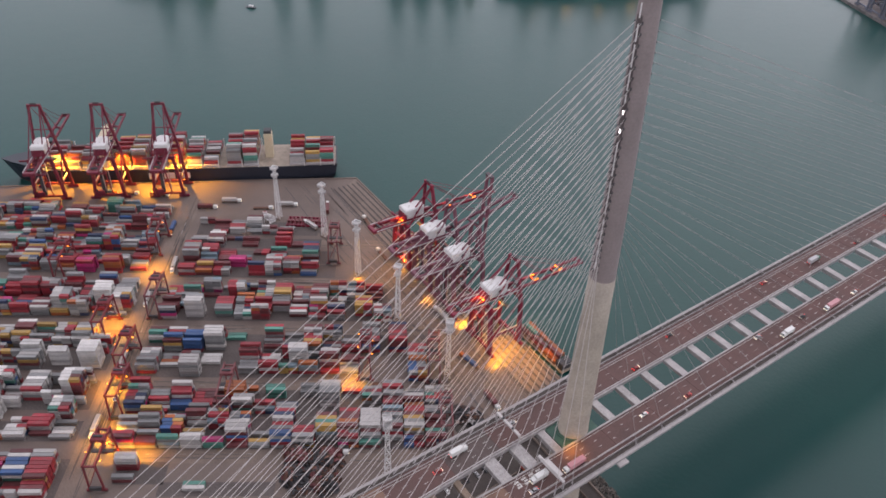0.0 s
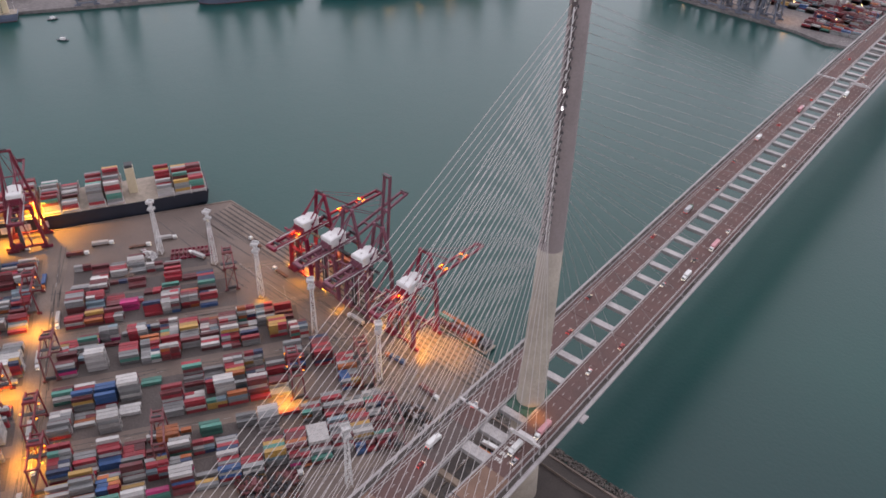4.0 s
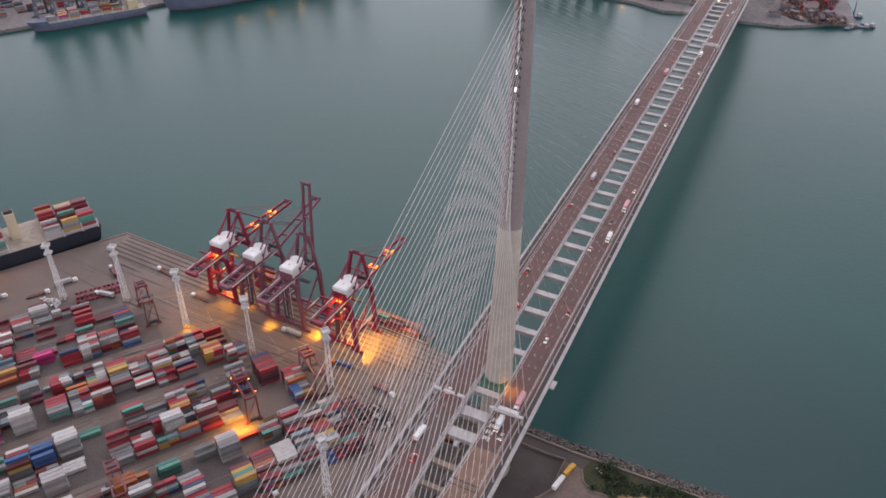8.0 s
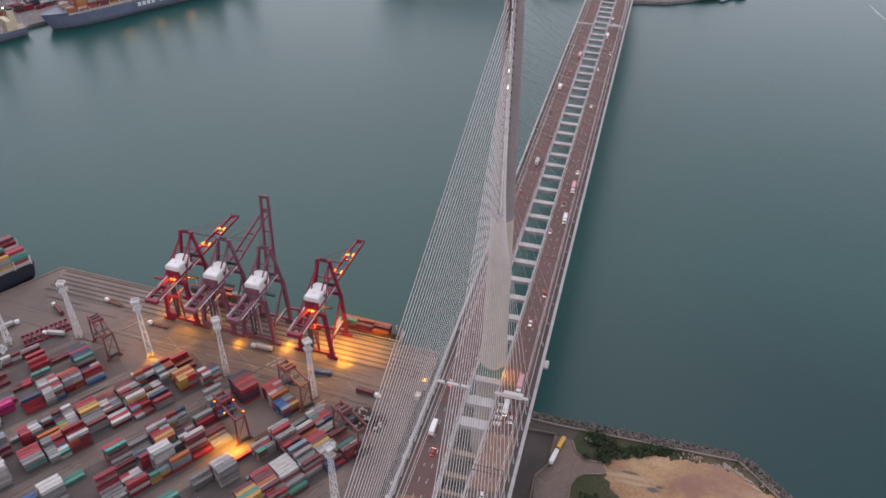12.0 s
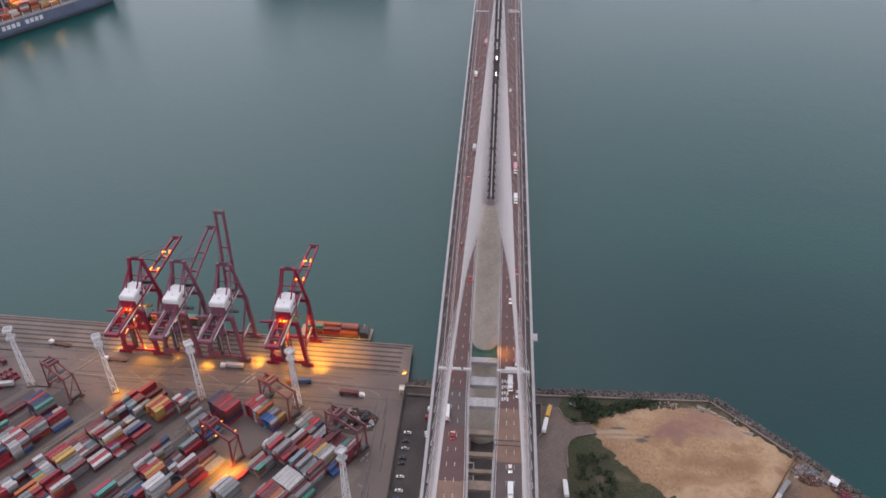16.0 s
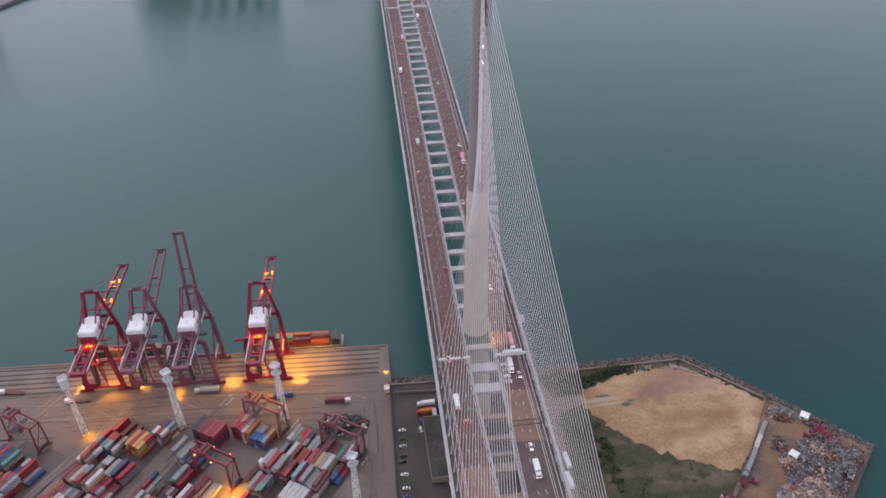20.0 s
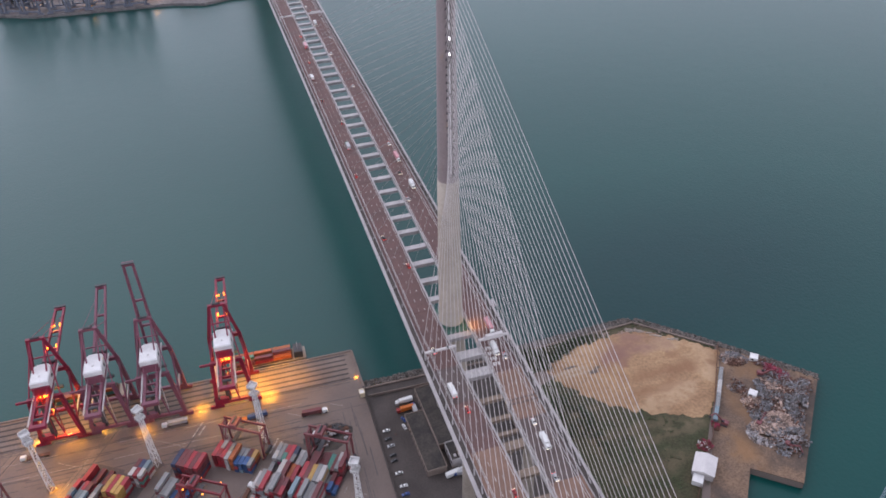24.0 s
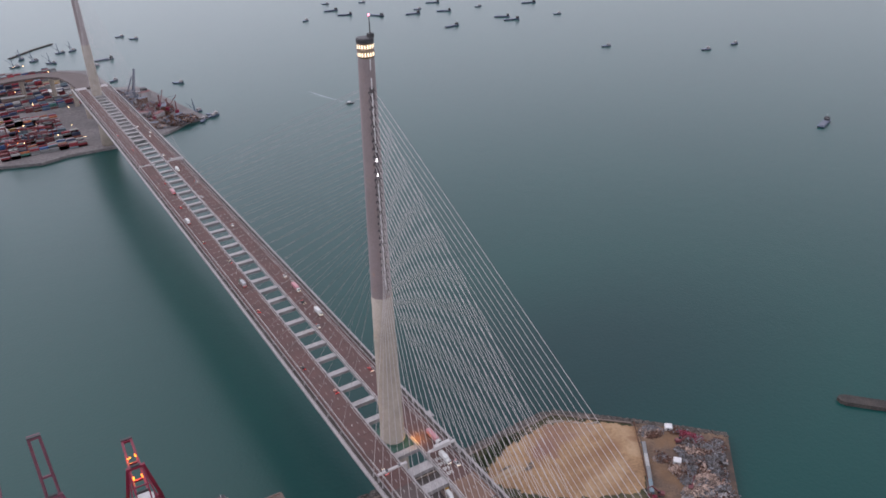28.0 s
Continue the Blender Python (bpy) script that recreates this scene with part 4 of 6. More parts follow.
def gantry(mat, lit):
    """A rubber-tyred yard gantry: four legs on bogies, two bridge beams, trolley, cab and engine box."""
    g = empty("yard_gantry_crane", label="maroon rubber-tyred gantry crane straddling container rows", category="crane", group="yard gantry cranes")
    sp, ln, h = 25.5, 8.0, 21.0
    for sy in (-1, 1):
        for sx in (-1, 1):
            part("leg", Mesher().bar((sx * ln / 2, sy * sp / 2, 1.6), (sx * ln / 2 * 0.8, sy * sp / 2, h), 0.8, 1.0), mat, g)
            bogie = part("bogie", Mesher().box(sx * ln / 2 - 1.6, sy * sp / 2 - 0.6, 0.7, sx * ln / 2 + 1.6, sy * sp / 2 + 0.6, 1.8), mat, g)
            for w in (-0.9, 0.9):
                part("tyre", Mesher().rod((sx * ln / 2 + w, sy * sp / 2 - 0.35, 0.7), (sx * ln / 2 + w, sy * sp / 2 + 0.35, 0.7), 0.7, 10), DARK, bogie)
        part("sill_beam", Mesher().bar((-ln / 2, sy * sp / 2, 2.3), (ln / 2, sy * sp / 2, 2.3), 0.8, 1.0), mat, g)
        part("tie_beam", Mesher().bar((-ln / 2 * 0.8, sy * sp / 2, h), (ln / 2 * 0.8, sy * sp / 2, h), 0.8, 1.0), mat, g)
        part("brace", Mesher().bar((-ln / 2, sy * sp / 2, 2.6), (ln / 2 * 0.82, sy * sp / 2, h - 1), 0.4), mat, g)
    for sx in (-1, 1):
        part("bridge_beam", Mesher().bar((sx * ln / 2 * 0.8, -sp / 2 - 1, h + 0.9), (sx * ln / 2 * 0.8, sp / 2 + 1, h + 0.9), 0.9, 1.6), mat, g)
    tr = part("trolley", Mesher().chamfer(-3.8, 2, h + 1.8, 3.8, 7, h + 3.8, 0.4), mat, g)
    part("drum", Mesher().rod((-2.6, 4.5, h + 4.1), (2.6, 4.5, h + 4.1), 0.7, 10), DARK, tr)
    part("cab", Mesher().chamfer(-1.2, 7.2, h - 2.6, 1.2, 9.4, h + 0.2, 0.3), WHITE, tr)
    sp2 = part("spreader", Mesher().box(-6, 3.3, h - 8.6, 6, 5.7, h - 8.0), DARK, tr)
    for x in (-2.4, 2.4):
        part("hoist_rope", Mesher().rod((x, 4.5, h - 8), (x, 4.5, h + 2), 0.09, 4), DARK, sp2)
    part("engine_box", Mesher().chamfer(-3.0, -sp / 2 - 2.0, 2.9, 3.0, -sp / 2 - 0.6, 5.2, 0.2), DARK, g)
    for i in range(6):
        part("stair_flight", Mesher().bar((-2 + 4 * (i % 2), sp / 2 + 0.9, 2.5 + 3 * i), (2 - 4 * (i % 2), sp / 2 + 0.9, 5.5 + 3 * i), 0.7, 0.15), mat, g)
    if lit:
        for sx in (-1, 1):
            for y in (-9 * sx, 3 * sx):
                part("floodlight", Mesher().box(sx * 4.6 - 0.4, y - 0.4, h - 0.15, sx * 4.6 + 0.4, y + 0.4, h + 0.15), SODIUM, g)
    return g


def at_yard(a, b, turn=0.0):
    return Matrix.Translation(yard(a, b)) @ Matrix.Rotation(radians(YARD_TURN + turn), 4, "Z")


dark_g, lit_g = gantry(CRANE_MAROON, False), gantry(CRANE_DARKRED, True)
tagged(lit_g, "red yard gantry crane with orange floodlights on its beams")
dark_g.matrix_world = at_yard(-60, -114)
lit_g.matrix_world = at_yard(-104, -116)
for a, b in ((-54, -62), (-134, -238), (-186, -84), (-252, -174)):
    copy_thing(dark_g, at_yard(a, b))
for a, b in ((-270, -246), (-279, -148), (-256, -118), (-250, -84), (-246, -34), (-330, -214)):
    copy_thing(lit_g, at_yard(a, b))


# ---- light towers ----
LATTICE = material("white_lattice_steel", (0.66, 0.65, 0.64), 0.5, vary=0.1, scale=0.5, fine=3.0)


def light_tower():
    """A four-legged lattice mast that tapers to two lamp platforms."""
    t = empty("light_tower", label="white lattice floodlight tower on the container yard", category="light tower", group="floodlight towers")
    h = 47.0
    wide = lambda z: 1.75 - 0.95 * z / h
    for sx in (-1, 1):
        for sy in (-1, 1):
            part("leg", Mesher().bar((sx * wide(0), sy * wide(0), 0), (sx * wide(h), sy * wide(h), h), 0.34), LATTICE, t)
    n = 11
    for k in range(n):
        z0, z1 = h * k / n, h * (k + 1) / n
        for (ax, ay), (bx, by) in (((-1, -1), (1, -1)), ((1, -1), (1, 1)), ((1, 1), (-1, 1)), ((-1, 1), (-1, -1))):
            if k % 2:
                (ax, ay), (bx, by) = (bx, by), (ax, ay)
            part("brace", Mesher().bar((ax * wide(z0), ay * wide(z0), z0), (bx * wide(z1), by * wide(z1), z1), 0.22), LATTICE, t)
            part("strut", Mesher().bar((ax * wide(z1), ay * wide(z1), z1), (bx * wide(z1), by * wide(z1), z1), 0.22), LATTICE, t)
    for z, s in ((h - 6.2, 2.1), (h, 2.3)):
        pl = part("lamp_platform", Mesher().chamfer(-s, -s, z, s, s, z + 0.4, 0.1), LATTICE, t)
        for sx, sy in ((-1, 0), (1, 0), (0, -1), (0, 1)):
            part("screen", Mesher().box(sx * s - (0.1 if sx else s), sy * s - (0.1 if sy else s), z + 0.4, sx * s + (0.1 if sx else s), sy * s + (0.1 if sy else s), z + 2.2), LATTICE, pl)
            for o in (-1, 0, 1):
                x, y = sx * (s + 0.3) + (0 if sx else o * 1.3), sy * (s + 0.3) + (0 if sy else o * 1.3)
                part("floodlamp", Mesher().box(x - 0.3, y - 0.3, z + 0.7, x + 0.3, y + 0.3, z + 1.4), STEEL_GREY, pl)
    part("foot", Mesher().chamfer(-2.6, -2.6, 0, 2.6, 2.6, 0.7, 0.2), QUAY, t)
    return t


lt = light_tower()
MASTS = [(-340, 5.5), (-298, 25), (-240, 22), (-181, 19.5), (-117.5, 16.5), (-74, -56)]
lt.matrix_world = Matrix.Translation((*MASTS[0], GZ)) @ Matrix.Rotation(0.5, 4, "Z")
for k, (x, y) in enumerate(MASTS[1:]):
    copy_thing(lt, Matrix.Translation((x, y, GZ)) @ Matrix.Rotation(0.3 + 0.2 * k, 4, "Z"))


# ---- ship-to-shore cranes ----
def quay_crane(mat, angle, lit, gauge=24.0, label="", apex=27.0, reach=None):
    """A ship-to-shore crane: portal legs, girders with back reach, machinery house, A-frame and raised boom. The water is at +y."""
    c = empty("quay_crane", label=label, category="crane", group="ship-to-shore cranes")
    g, hw, zt = gauge, 12.0, 38.0
    for sx in (-1, 1):
        part("landside_leg", Mesher().bar((sx * hw, 0, 2.5), (sx * (hw - 3.5), 0, zt), 2.2, 2.5), mat, c)
        part("waterside_leg", Mesher().bar((sx * hw, g, 2.5), (sx * (hw - 2.5), g, zt), 2.2, 2.5), mat, c)
        part("upper_leg", Mesher().bar((sx * (hw - 2.5), g, zt), (sx * 4.2, g - 1.5, zt + apex), 1.8, 1.9), mat, c)
        part("side_brace", Mesher().bar((sx * (hw - 0.6), 0, 12), (sx * (hw - 2.2), g, zt - 2), 1.1), mat, c)
        part("side_beam", Mesher().bar((sx * (hw - 1.6), 0, 14), (sx * (hw - 1.6), g, 14), 1.2, 1.5), mat, c)
        part("girder", Mesher().bar((sx * 3.4, -25, zt + 2.2), (sx * 3.4, g + 3, zt + 2.2), 1.3, 2.3), mat, c)
        part("back_stay", Mesher().bar((sx * 4.0, g - 1.5, zt + apex - 0.5), (sx * 3.4, 0.5, zt + 3), 0.8), mat, c)
        part("stair_tower", Mesher().bar((sx * hw, -1.4, 3), (sx * (hw - 2.4), -1.4, zt - 1), 0.9, 0.5), mat, c)
        for y, nm in ((0, "bogie"), (g, "bogie")):
            bg = part(nm, Mesher().chamfer(sx * hw - 4.2, y - 0.8, 0.5, sx * hw + 4.2, y + 0.8, 2.7, 0.3), mat, c)
            for k in range(4):
                x = sx * hw - 3.2 + 2.1 * k
                part("wheel", Mesher().rod((x, y - 0.3, 0.5), (x, y + 0.3, 0.5), 0.5, 10), DARK, bg)
    for y in (0, g):
        part("sill_beam", Mesher().bar((-hw, y, 4.0), (hw, y, 4.0), 1.6, 1.9), mat, c)
        part("portal_beam", Mesher().bar((-hw + 2.2, y, zt), (hw - 2.2, y, zt), 1.9, 2.6), mat, c)
    part("portal_overhang", Mesher().bar((-hw - 4, 0, zt - 0.2), (-hw + 2.5, 0, zt - 0.2), 1.0, 1.4), mat, c)
    part("apex_beam", Mesher().bar((-5.2, g - 1.5, zt + apex), (5.2, g - 1.5, zt + apex), 1.8, 1.6), mat, c)
    part("apex_sheave", Mesher().rod((-2.5, g - 1.5, zt + apex + 1.2), (2.5, g - 1.5, zt + apex + 1.2), 0.8, 10), DARK, c)
    part("mid_tie", Mesher().bar((-7.2, g - 0.8, zt + apex * 0.45), (7.2, g - 0.8, zt + apex * 0.45), 0.7), mat, c)
    # machinery house
    hs = empty("machinery_house")
    hs.parent = c
    part("house_base", Mesher().box(-5.0, 0.2, zt + 3.2, 5.0, 15.8, zt + 5.2), mat, hs)
    part("house_front", Mesher().chamfer(-4.9, 0.0, zt + 3.4, 4.9, 1.5, zt + 8.6, 0.15), mat, hs)
    mb = Mesher().loft([[(-5.2, w0, zt + z), (5.2, w0, zt + z), (5.2, 14.6, zt + z), (3.0, 17.0, zt + z), (-3.0, 17.0, zt + z), (-5.2, 14.6, zt + z)] for w0, z in ((1.5, 5.2), (1.5, 8.7), (0.6, 8.9), (0.6, 11.8))] + [[(-4.5, 1.4, zt + 12.5), (4.5, 1.4, zt + 12.5), (4.5, 14.2, zt + 12.5), (2.6, 16.2, zt + 12.5), (-2.6, 16.2, zt + 12.5), (-4.5, 14.2, zt + 12.5)]])
    part("house_body", mb, WHITE, hs, "white machinery house with tapered end")
    for sx in (-1, 1):
        part("vent", Mesher().rod((sx * 5.15, 9.5, zt + 8.6), (sx * 5.4, 9.5, zt + 8.6), 1.3, 8), DARK, hs)
    part("roof_hatch", Mesher().chamfer(-0.6, 5, zt + 12.4, 0.6, 6.4, zt + 12.9, 0.2), PALE, hs)
    # the raised boom, drawn out along its hinge
    hinge = Vector((0, g + 3, zt + 2.4))
    ca, sa = math.cos(radians(angle)), math.sin(radians(angle))
    at = lambda x, s, u: hinge + Vector((x, s * ca - u * sa, s * sa + u * ca))
    L = reach or (55.0 if angle < 30 else 61.0)
    bo = empty("boom")
    bo.parent = c
    for sx in (-1, 1):
        part("boom_chord", Mesher().bar(at(sx * 3.4, 0, 0), at(sx * 2.6, L, 0), 1.25, 1.9), mat, bo)
        part("boom_rail", Mesher().bar(at(sx * 4.3, 1, 0.4), at(sx * 3.4, L - 1, 0.4), 0.18), mat, bo)
        part("fore_stay", Mesher().bar((sx * 3.6, g - 1.5, zt + apex), at(sx * 3.0, L * 0.45, 1.0), 0.4), mat, bo)
        part("fore_stay", Mesher().bar((sx * 3.2, g - 1.5, zt + apex + 0.4), at(sx * 2.8, L * 0.82, 1.0), 0.22), mat, bo)
    for k in (0.0, 0.24, 0.55, 0.97):
        part("boom_tie", Mesher().bar(at(-3.4, L * k + 0.6, 0), at(3.4, L * k + 0.6, 0), 1.1, 1.3), mat, bo)
    part("tip_platform", Mesher().box(-3.6, -0.9, -0.3, 3.6, 0.9, 0.3, m=Matrix.Translation(at(0, L + 0.6, 1.1))), DARK, bo)
    part("hinge_sheave", Mesher().rod(at(-3.9, 0.5, 1.6), at(3.9, 0.5, 1.6), 1.0, 10), DARK, bo)
    part("boom_tip", Mesher().bar(at(-3.3, L, 0), at(3.3, L, 0), 1.6, 1.6), mat, bo)
    # trolley with cab, parked over the portal
    tr = part("trolley", Mesher().chamfer(-3.2, 15, zt + 0.2, 3.2, 20, zt + 1.3, 0.2), DARK, c)
    part("operator_cab", Mesher().chamfer(-1.4, 20.3, zt - 2.2, 1.4, 23, zt + 0.6, 0.3), WHITE, tr)
    part("spreader", Mesher().box(-6, 16, zt - 9, 6, 18.4, zt - 8.2), DARK, tr)
    part("back_platform", Mesher().chamfer(-4.6, -26.4, zt + 1.0, 4.6, -23.6, zt + 3.4, 0.3), mat, c)
    for y in (-9, -16):
        part("girder_tie", Mesher().bar((-3.4, y, zt + 2.2), (3.4, y, zt + 2.2), 0.8, 1.2), mat, c)
    part("rope_winch", Mesher().rod((-2.6, -20, zt + 3.2), (2.6, -20, zt + 3.2), 0.9, 10), DARK, c)
    for sx in (-1, 1):
        part("back_reach_stay", Mesher().bar((sx * 3.6, 0.5, zt + 8), (sx * 3.6, -22, zt + 3.2), 0.35), mat, c)
    part("cable_reel", Mesher().rod((-hw + 1, -1.2, 8), (-hw + 1, -0.5, 8), 2.2, 16), DARK, c)
    part("lift_shaft", Mesher().bar((-4.2, 1.2, 4.5), (-3.4, 1.2, zt - 1), 2.6, 2.2), DARK, c, "dark lift shaft between the landside legs")
    part("loading_platform", Mesher().box(-6.5, -2.5, zt - 13, 1.5, 3.0, zt - 12.4), mat, c)
    part("hoist_frame", Mesher().bar((2.5, -0.2, 4.5), (-1.2, -0.2, zt - 1), 0.8, 0.8), mat, c)
    for x in (-2.3, 2.9):
        part("cable_pipe", Mesher().rod((x, -0.6, 9), (x, -0.6, zt + 3), 0.3, 8), STEEL_GREY if not lit else mat, c)
    for sx in (-1, 1):
        part("girder_walkway", Mesher().box(sx * 5.2 - 0.45, -24, zt + 2.9, sx * 5.2 + 0.45, g + 2, zt + 3.05), STEEL_GREY, c)
        part("upper_brace", Mesher().bar((sx * (hw - 3.2), 0, zt), (sx * 3.9, g - 1.4, zt + apex - 2), 0.7), mat, c)
        part("sill_walkway", Mesher().box(sx * (hw - 1.6) - 0.5, 1.0, 15.0, sx * (hw - 1.6) + 0.5, g - 1, 15.2), STEEL_GREY, c)
    part("electric_room", Mesher().chamfer(-hw + 1.5, -1.5, 4.8, -hw + 8, 1.6, 8.2, 0.2), mat, c)
    if lit:
        for x, s in ((-2.6, 14), (2.6, 14), (-2.4, 16), (2.4, 16), (-2.4, 35), (2.4, 35), (-1.0, 35.5), (2.2, 37)):
            part("floodlight", Mesher().box(-0.4, -0.35, -0.4, 0.4, 0.35, 0.4, m=Matrix.Translation(at(x, s, 1.2))), SODIUM, bo)
        for x in (-2.2, 2.2, 0.4):
            part("floodlight", Mesher().box(x - 0.5, -0.8, zt + 1.5, x + 0.5, 0.2, zt + 2.2), SODIUM, c)
        for sx in (-1, 1):
            part("floodlight", Mesher().box(sx * 8 - 0.5, g + 0.8, zt - 1.6, sx * 8 + 0.5, g + 1.6, zt - 0.8), SODIUM, c)
    return c


QTURN = Matrix.Rotation(math.atan2(QUAY_DIR.y, QUAY_DIR.x), 4, "Z")


def on_quay(x):
    """The place of a crane on the landside rail at x."""
    return Matrix.Translation((x, 91 - (x + 361) * 15 / 311 - 27.0, GZ + 0.15)) @ QTURN


for x, mat, ang, lit, lab in ((-235, CRANE_RED, 0, True, "bright red ship-to-shore crane with lowered boom and lit floodlights"), (-205.5, CRANE_PINK, 13, False, "faded pinkish red ship-to-shore crane with boom partly lowered"), (-174, CRANE_PINK, 86, False, "faded red ship-to-shore crane with boom raised upright"), (-130.5, CRANE_RED, 0, True, "bright red ship-to-shore crane with glowing orange floodlights")):
    q = quay_crane(mat, ang, lit, label=lab)
    q.matrix_world = on_quay(x)

Q2TURN = Matrix.Rotation(math.atan2(Q2_DIR.y, Q2_DIR.x), 4, "Z")
ship_crane = quay_crane(CRANE_SHIP, 0, False, 20.0, "dark crimson quay crane working the container ship under orange light", 40.0, 52.0)
for k, s in enumerate((-206, -158, -254)):
    p = along((-361, 91), Q2_DIR, s, -23)
    m = Matrix.Translation((p.x, p.y, GZ + 0.1)) @ Q2TURN
    if k == 0:
        ship_crane.matrix_world = m
    else:
        copy_thing(ship_crane, m)
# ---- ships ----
# distance haze put into the colour of far cranes, sheds and steel
HAZE_BLUE = material("hazed_blue_grey_paint", (0.15, 0.165, 0.21), 0.6, vary=0.2, scale=0.2, fine=1.0)
HULL_NAVY = material("navy_hull_paint", (0.018, 0.022, 0.035), 0.45, vary=0.2, scale=0.1, fine=1.0)
# far hulls: lightened and blued in the colour to stand for haze
HULL_HAZE = material("hazed_hull_paint", (0.120, 0.144, 0.208), 0.5, vary=0.2, scale=0.05, fine=0.5)
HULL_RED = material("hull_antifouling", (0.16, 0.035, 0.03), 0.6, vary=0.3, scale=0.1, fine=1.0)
CREAM = material("cream_paint", (0.62, 0.52, 0.36), 0.5, vary=0.12, scale=0.3, fine=2.0)
DECKRED = material("ship_deck_paint", (0.36, 0.30, 0.24), 0.7, vary=0.3, scale=0.2, fine=1.5)


def hull_rings(L, B, z, flare=0.0):
    """The outline of a hull at one height, bow at -x."""
    pts = []
    for f, w in ((0, 0.04), (0.03, 0.32), (0.08, 0.66), (0.16, 0.94), (0.25, 1.0), (0.85, 1.0), (0.95, 0.93), (1.0, 0.8)):
        pts.append((f, w))
    up = [(-L / 2 - flare * (1 - f) * 2 + f * L, w * (B / 2)) for f, w in pts]
    return [(x, y, z) for x, y in up] + [(x, -y, z) for x, y in reversed(up)]


def ship(name, L, B, H, label, stacks, funnel, houses, seed, paints=None, mark=False, paint=HULL_NAVY):
    """A container ship: hull, boot top, deck, hatch stacks, houses, funnel, masts."""
    s = empty(name, label=label, category="ship")
    part("hull", Mesher().loft([hull_rings(L * 0.97, B * 0.9, 0.6), hull_rings(L * 0.985, B, 5), hull_rings(L, B, H, 2.0)]), paint, s)
    part("boot_top", Mesher().loft([hull_rings(L * 0.965, B * 0.88, -3), hull_rings(L * 0.971, B * 0.905, 1.0)]), HULL_RED, s)
    part("deck", Mesher().loft([hull_rings(L * 0.99, B * 0.97, H - 0.2, 1.8), hull_rings(L * 0.99, B * 0.97, H + 0.25, 1.8)]), DECKRED, s)
    part("forecastle", Mesher().loft([hull_rings(L, B * 0.98, H + 0.2, 2.0)[:4] + hull_rings(L, B * 0.98, H + 0.2, 2.0)[-4:], hull_rings(L * 1.005, B, H + 3.2, 2.6)[:4] + hull_rings(L * 1.005, B, H + 3.2, 2.6)[-4:]]), paint, s)
    r = random.Random(seed)
    for x0, n, hgt in stacks:
        part("hatch_cover", Mesher().chamfer(x0, -B / 2 + 1.5, H + 0.2, x0 + 12.6, B / 2 - 1.5, H + 2.0, 0.3), STEEL_GREY, s)
        mb = Mesher()
        for j in range(n):
            y = (j - n / 2 + 0.5) * 2.52
            h = max(0, hgt + r.choice((-1, 0, 0, 0, 1)))
            base = r.choices(range(len(PAINTS)), WEIGHTS)[0] if paints is None else r.choice(paints)
            for k in range(h):
                col = base if r.random() < 0.5 else (r.choices(range(len(PAINTS)), WEIGHTS)[0] if paints is None else r.choice(paints))
                mb.box(x0 + 0.3, y - 1.2, H + 2.03 + k * 2.63, x0 + 12.4, y + 1.2, H + 2.0 + (k + 1) * 2.63 - 0.05, col)
        if mb.v:
            tagged(part("container_bay", mb, BOXMAT, s), kind="stuff")
        for y in (-B / 2 + 0.8, B / 2 - 0.8):
            part("lashing_bridge", Mesher().box(x0 + 12.6, y - 0.5, H, x0 + 13.4, y + 0.5, H + 7.5), PALE, s)
    for x0, w, hh in houses:
        hb = part("accommodation", Mesher().chamfer(x0, -B / 2 + 3, H, x0 + w, B / 2 - 3, H + hh, 0.4), CREAM, s)
        for k in range(int(hh / 3)):
            part("window_band", Mesher().box(x0 - 0.08, -B / 2 + 4, H + 1.4 + 3 * k, x0 + w + 0.08, B / 2 - 4, H + 2.3 + 3 * k), DARK, hb)
        part("bridge_wing", Mesher().chamfer(x0 + 1, -B / 2 - 0.6, H + hh - 3.2, x0 + w - 1, B / 2 + 0.6, H + hh - 0.3, 0.2), CREAM, hb)
        part("radar_mast", Mesher().rod((x0 + w / 2, 0, H + hh), (x0 + w / 2, 0, H + hh + 8), 0.4, 6, 0.2), PALE, hb)
    for x0 in funnel:
        f = part("funnel", Mesher().chamfer(x0, -4, H, x0 + 7, 4, H + 24, 0.8), CREAM, s)
        part("funnel_cap", Mesher().chamfer(x0 + 0.3, -3.6, H + 23.9, x0 + 6.7, 3.6, H + 26.5, 0.5), DARK, f)
    part("stern_mast", Mesher().rod((L / 2 - 3, 0, H), (L / 2 - 3, 0, H + 14), 0.35, 6, 0.2), PALE, s)
    if mark:
        for k in range(3):
            part("hull_mark", Mesher().box(-L / 2 + 120 + 13 * k, -B / 2 - 0.12, 7.5, -L / 2 + 129 + 13 * k, -B / 2 - 0.02, 13.5), WHITE, s, "white block mark painted on the hull")
    return s


stk = []
for x, h in ((-118, 2), (-104, 3), (-90, 2), (-76, 3), (-48, 4), (-34, 5), (-20, 3), (-4, 6), (12, 4), (26, 2), (46, 5), (60, 6), (100, 3), (114, 4), (126, 3)):
    stk.append((x, 13, h))
big = ship("container_ship", 283, 40, 17, "large navy container ship berthed at the quay, half loaded", stk, (78,), ((-62, 9, 24),), 5, [2, 1, 0, 2, 3, 1, 0, 7, 2, 8], mark=True)
p = along((-361, 91), Q2_DIR, -158, 23)
big.matrix_world = Matrix.Translation((p.x, p.y, 0)) @ Q2TURN

FQ = Vector((0.5, 0.866, 0))
FQ_TURN = Matrix.Rotation(radians(60), 4, "Z")


def west(sx, off=0.0):
    """A place along the far western quay, off metres out over the water."""
    return Vector((-669, 687, 0)) + FQ * sx + Vector((0.866, -0.5, 0)) * off


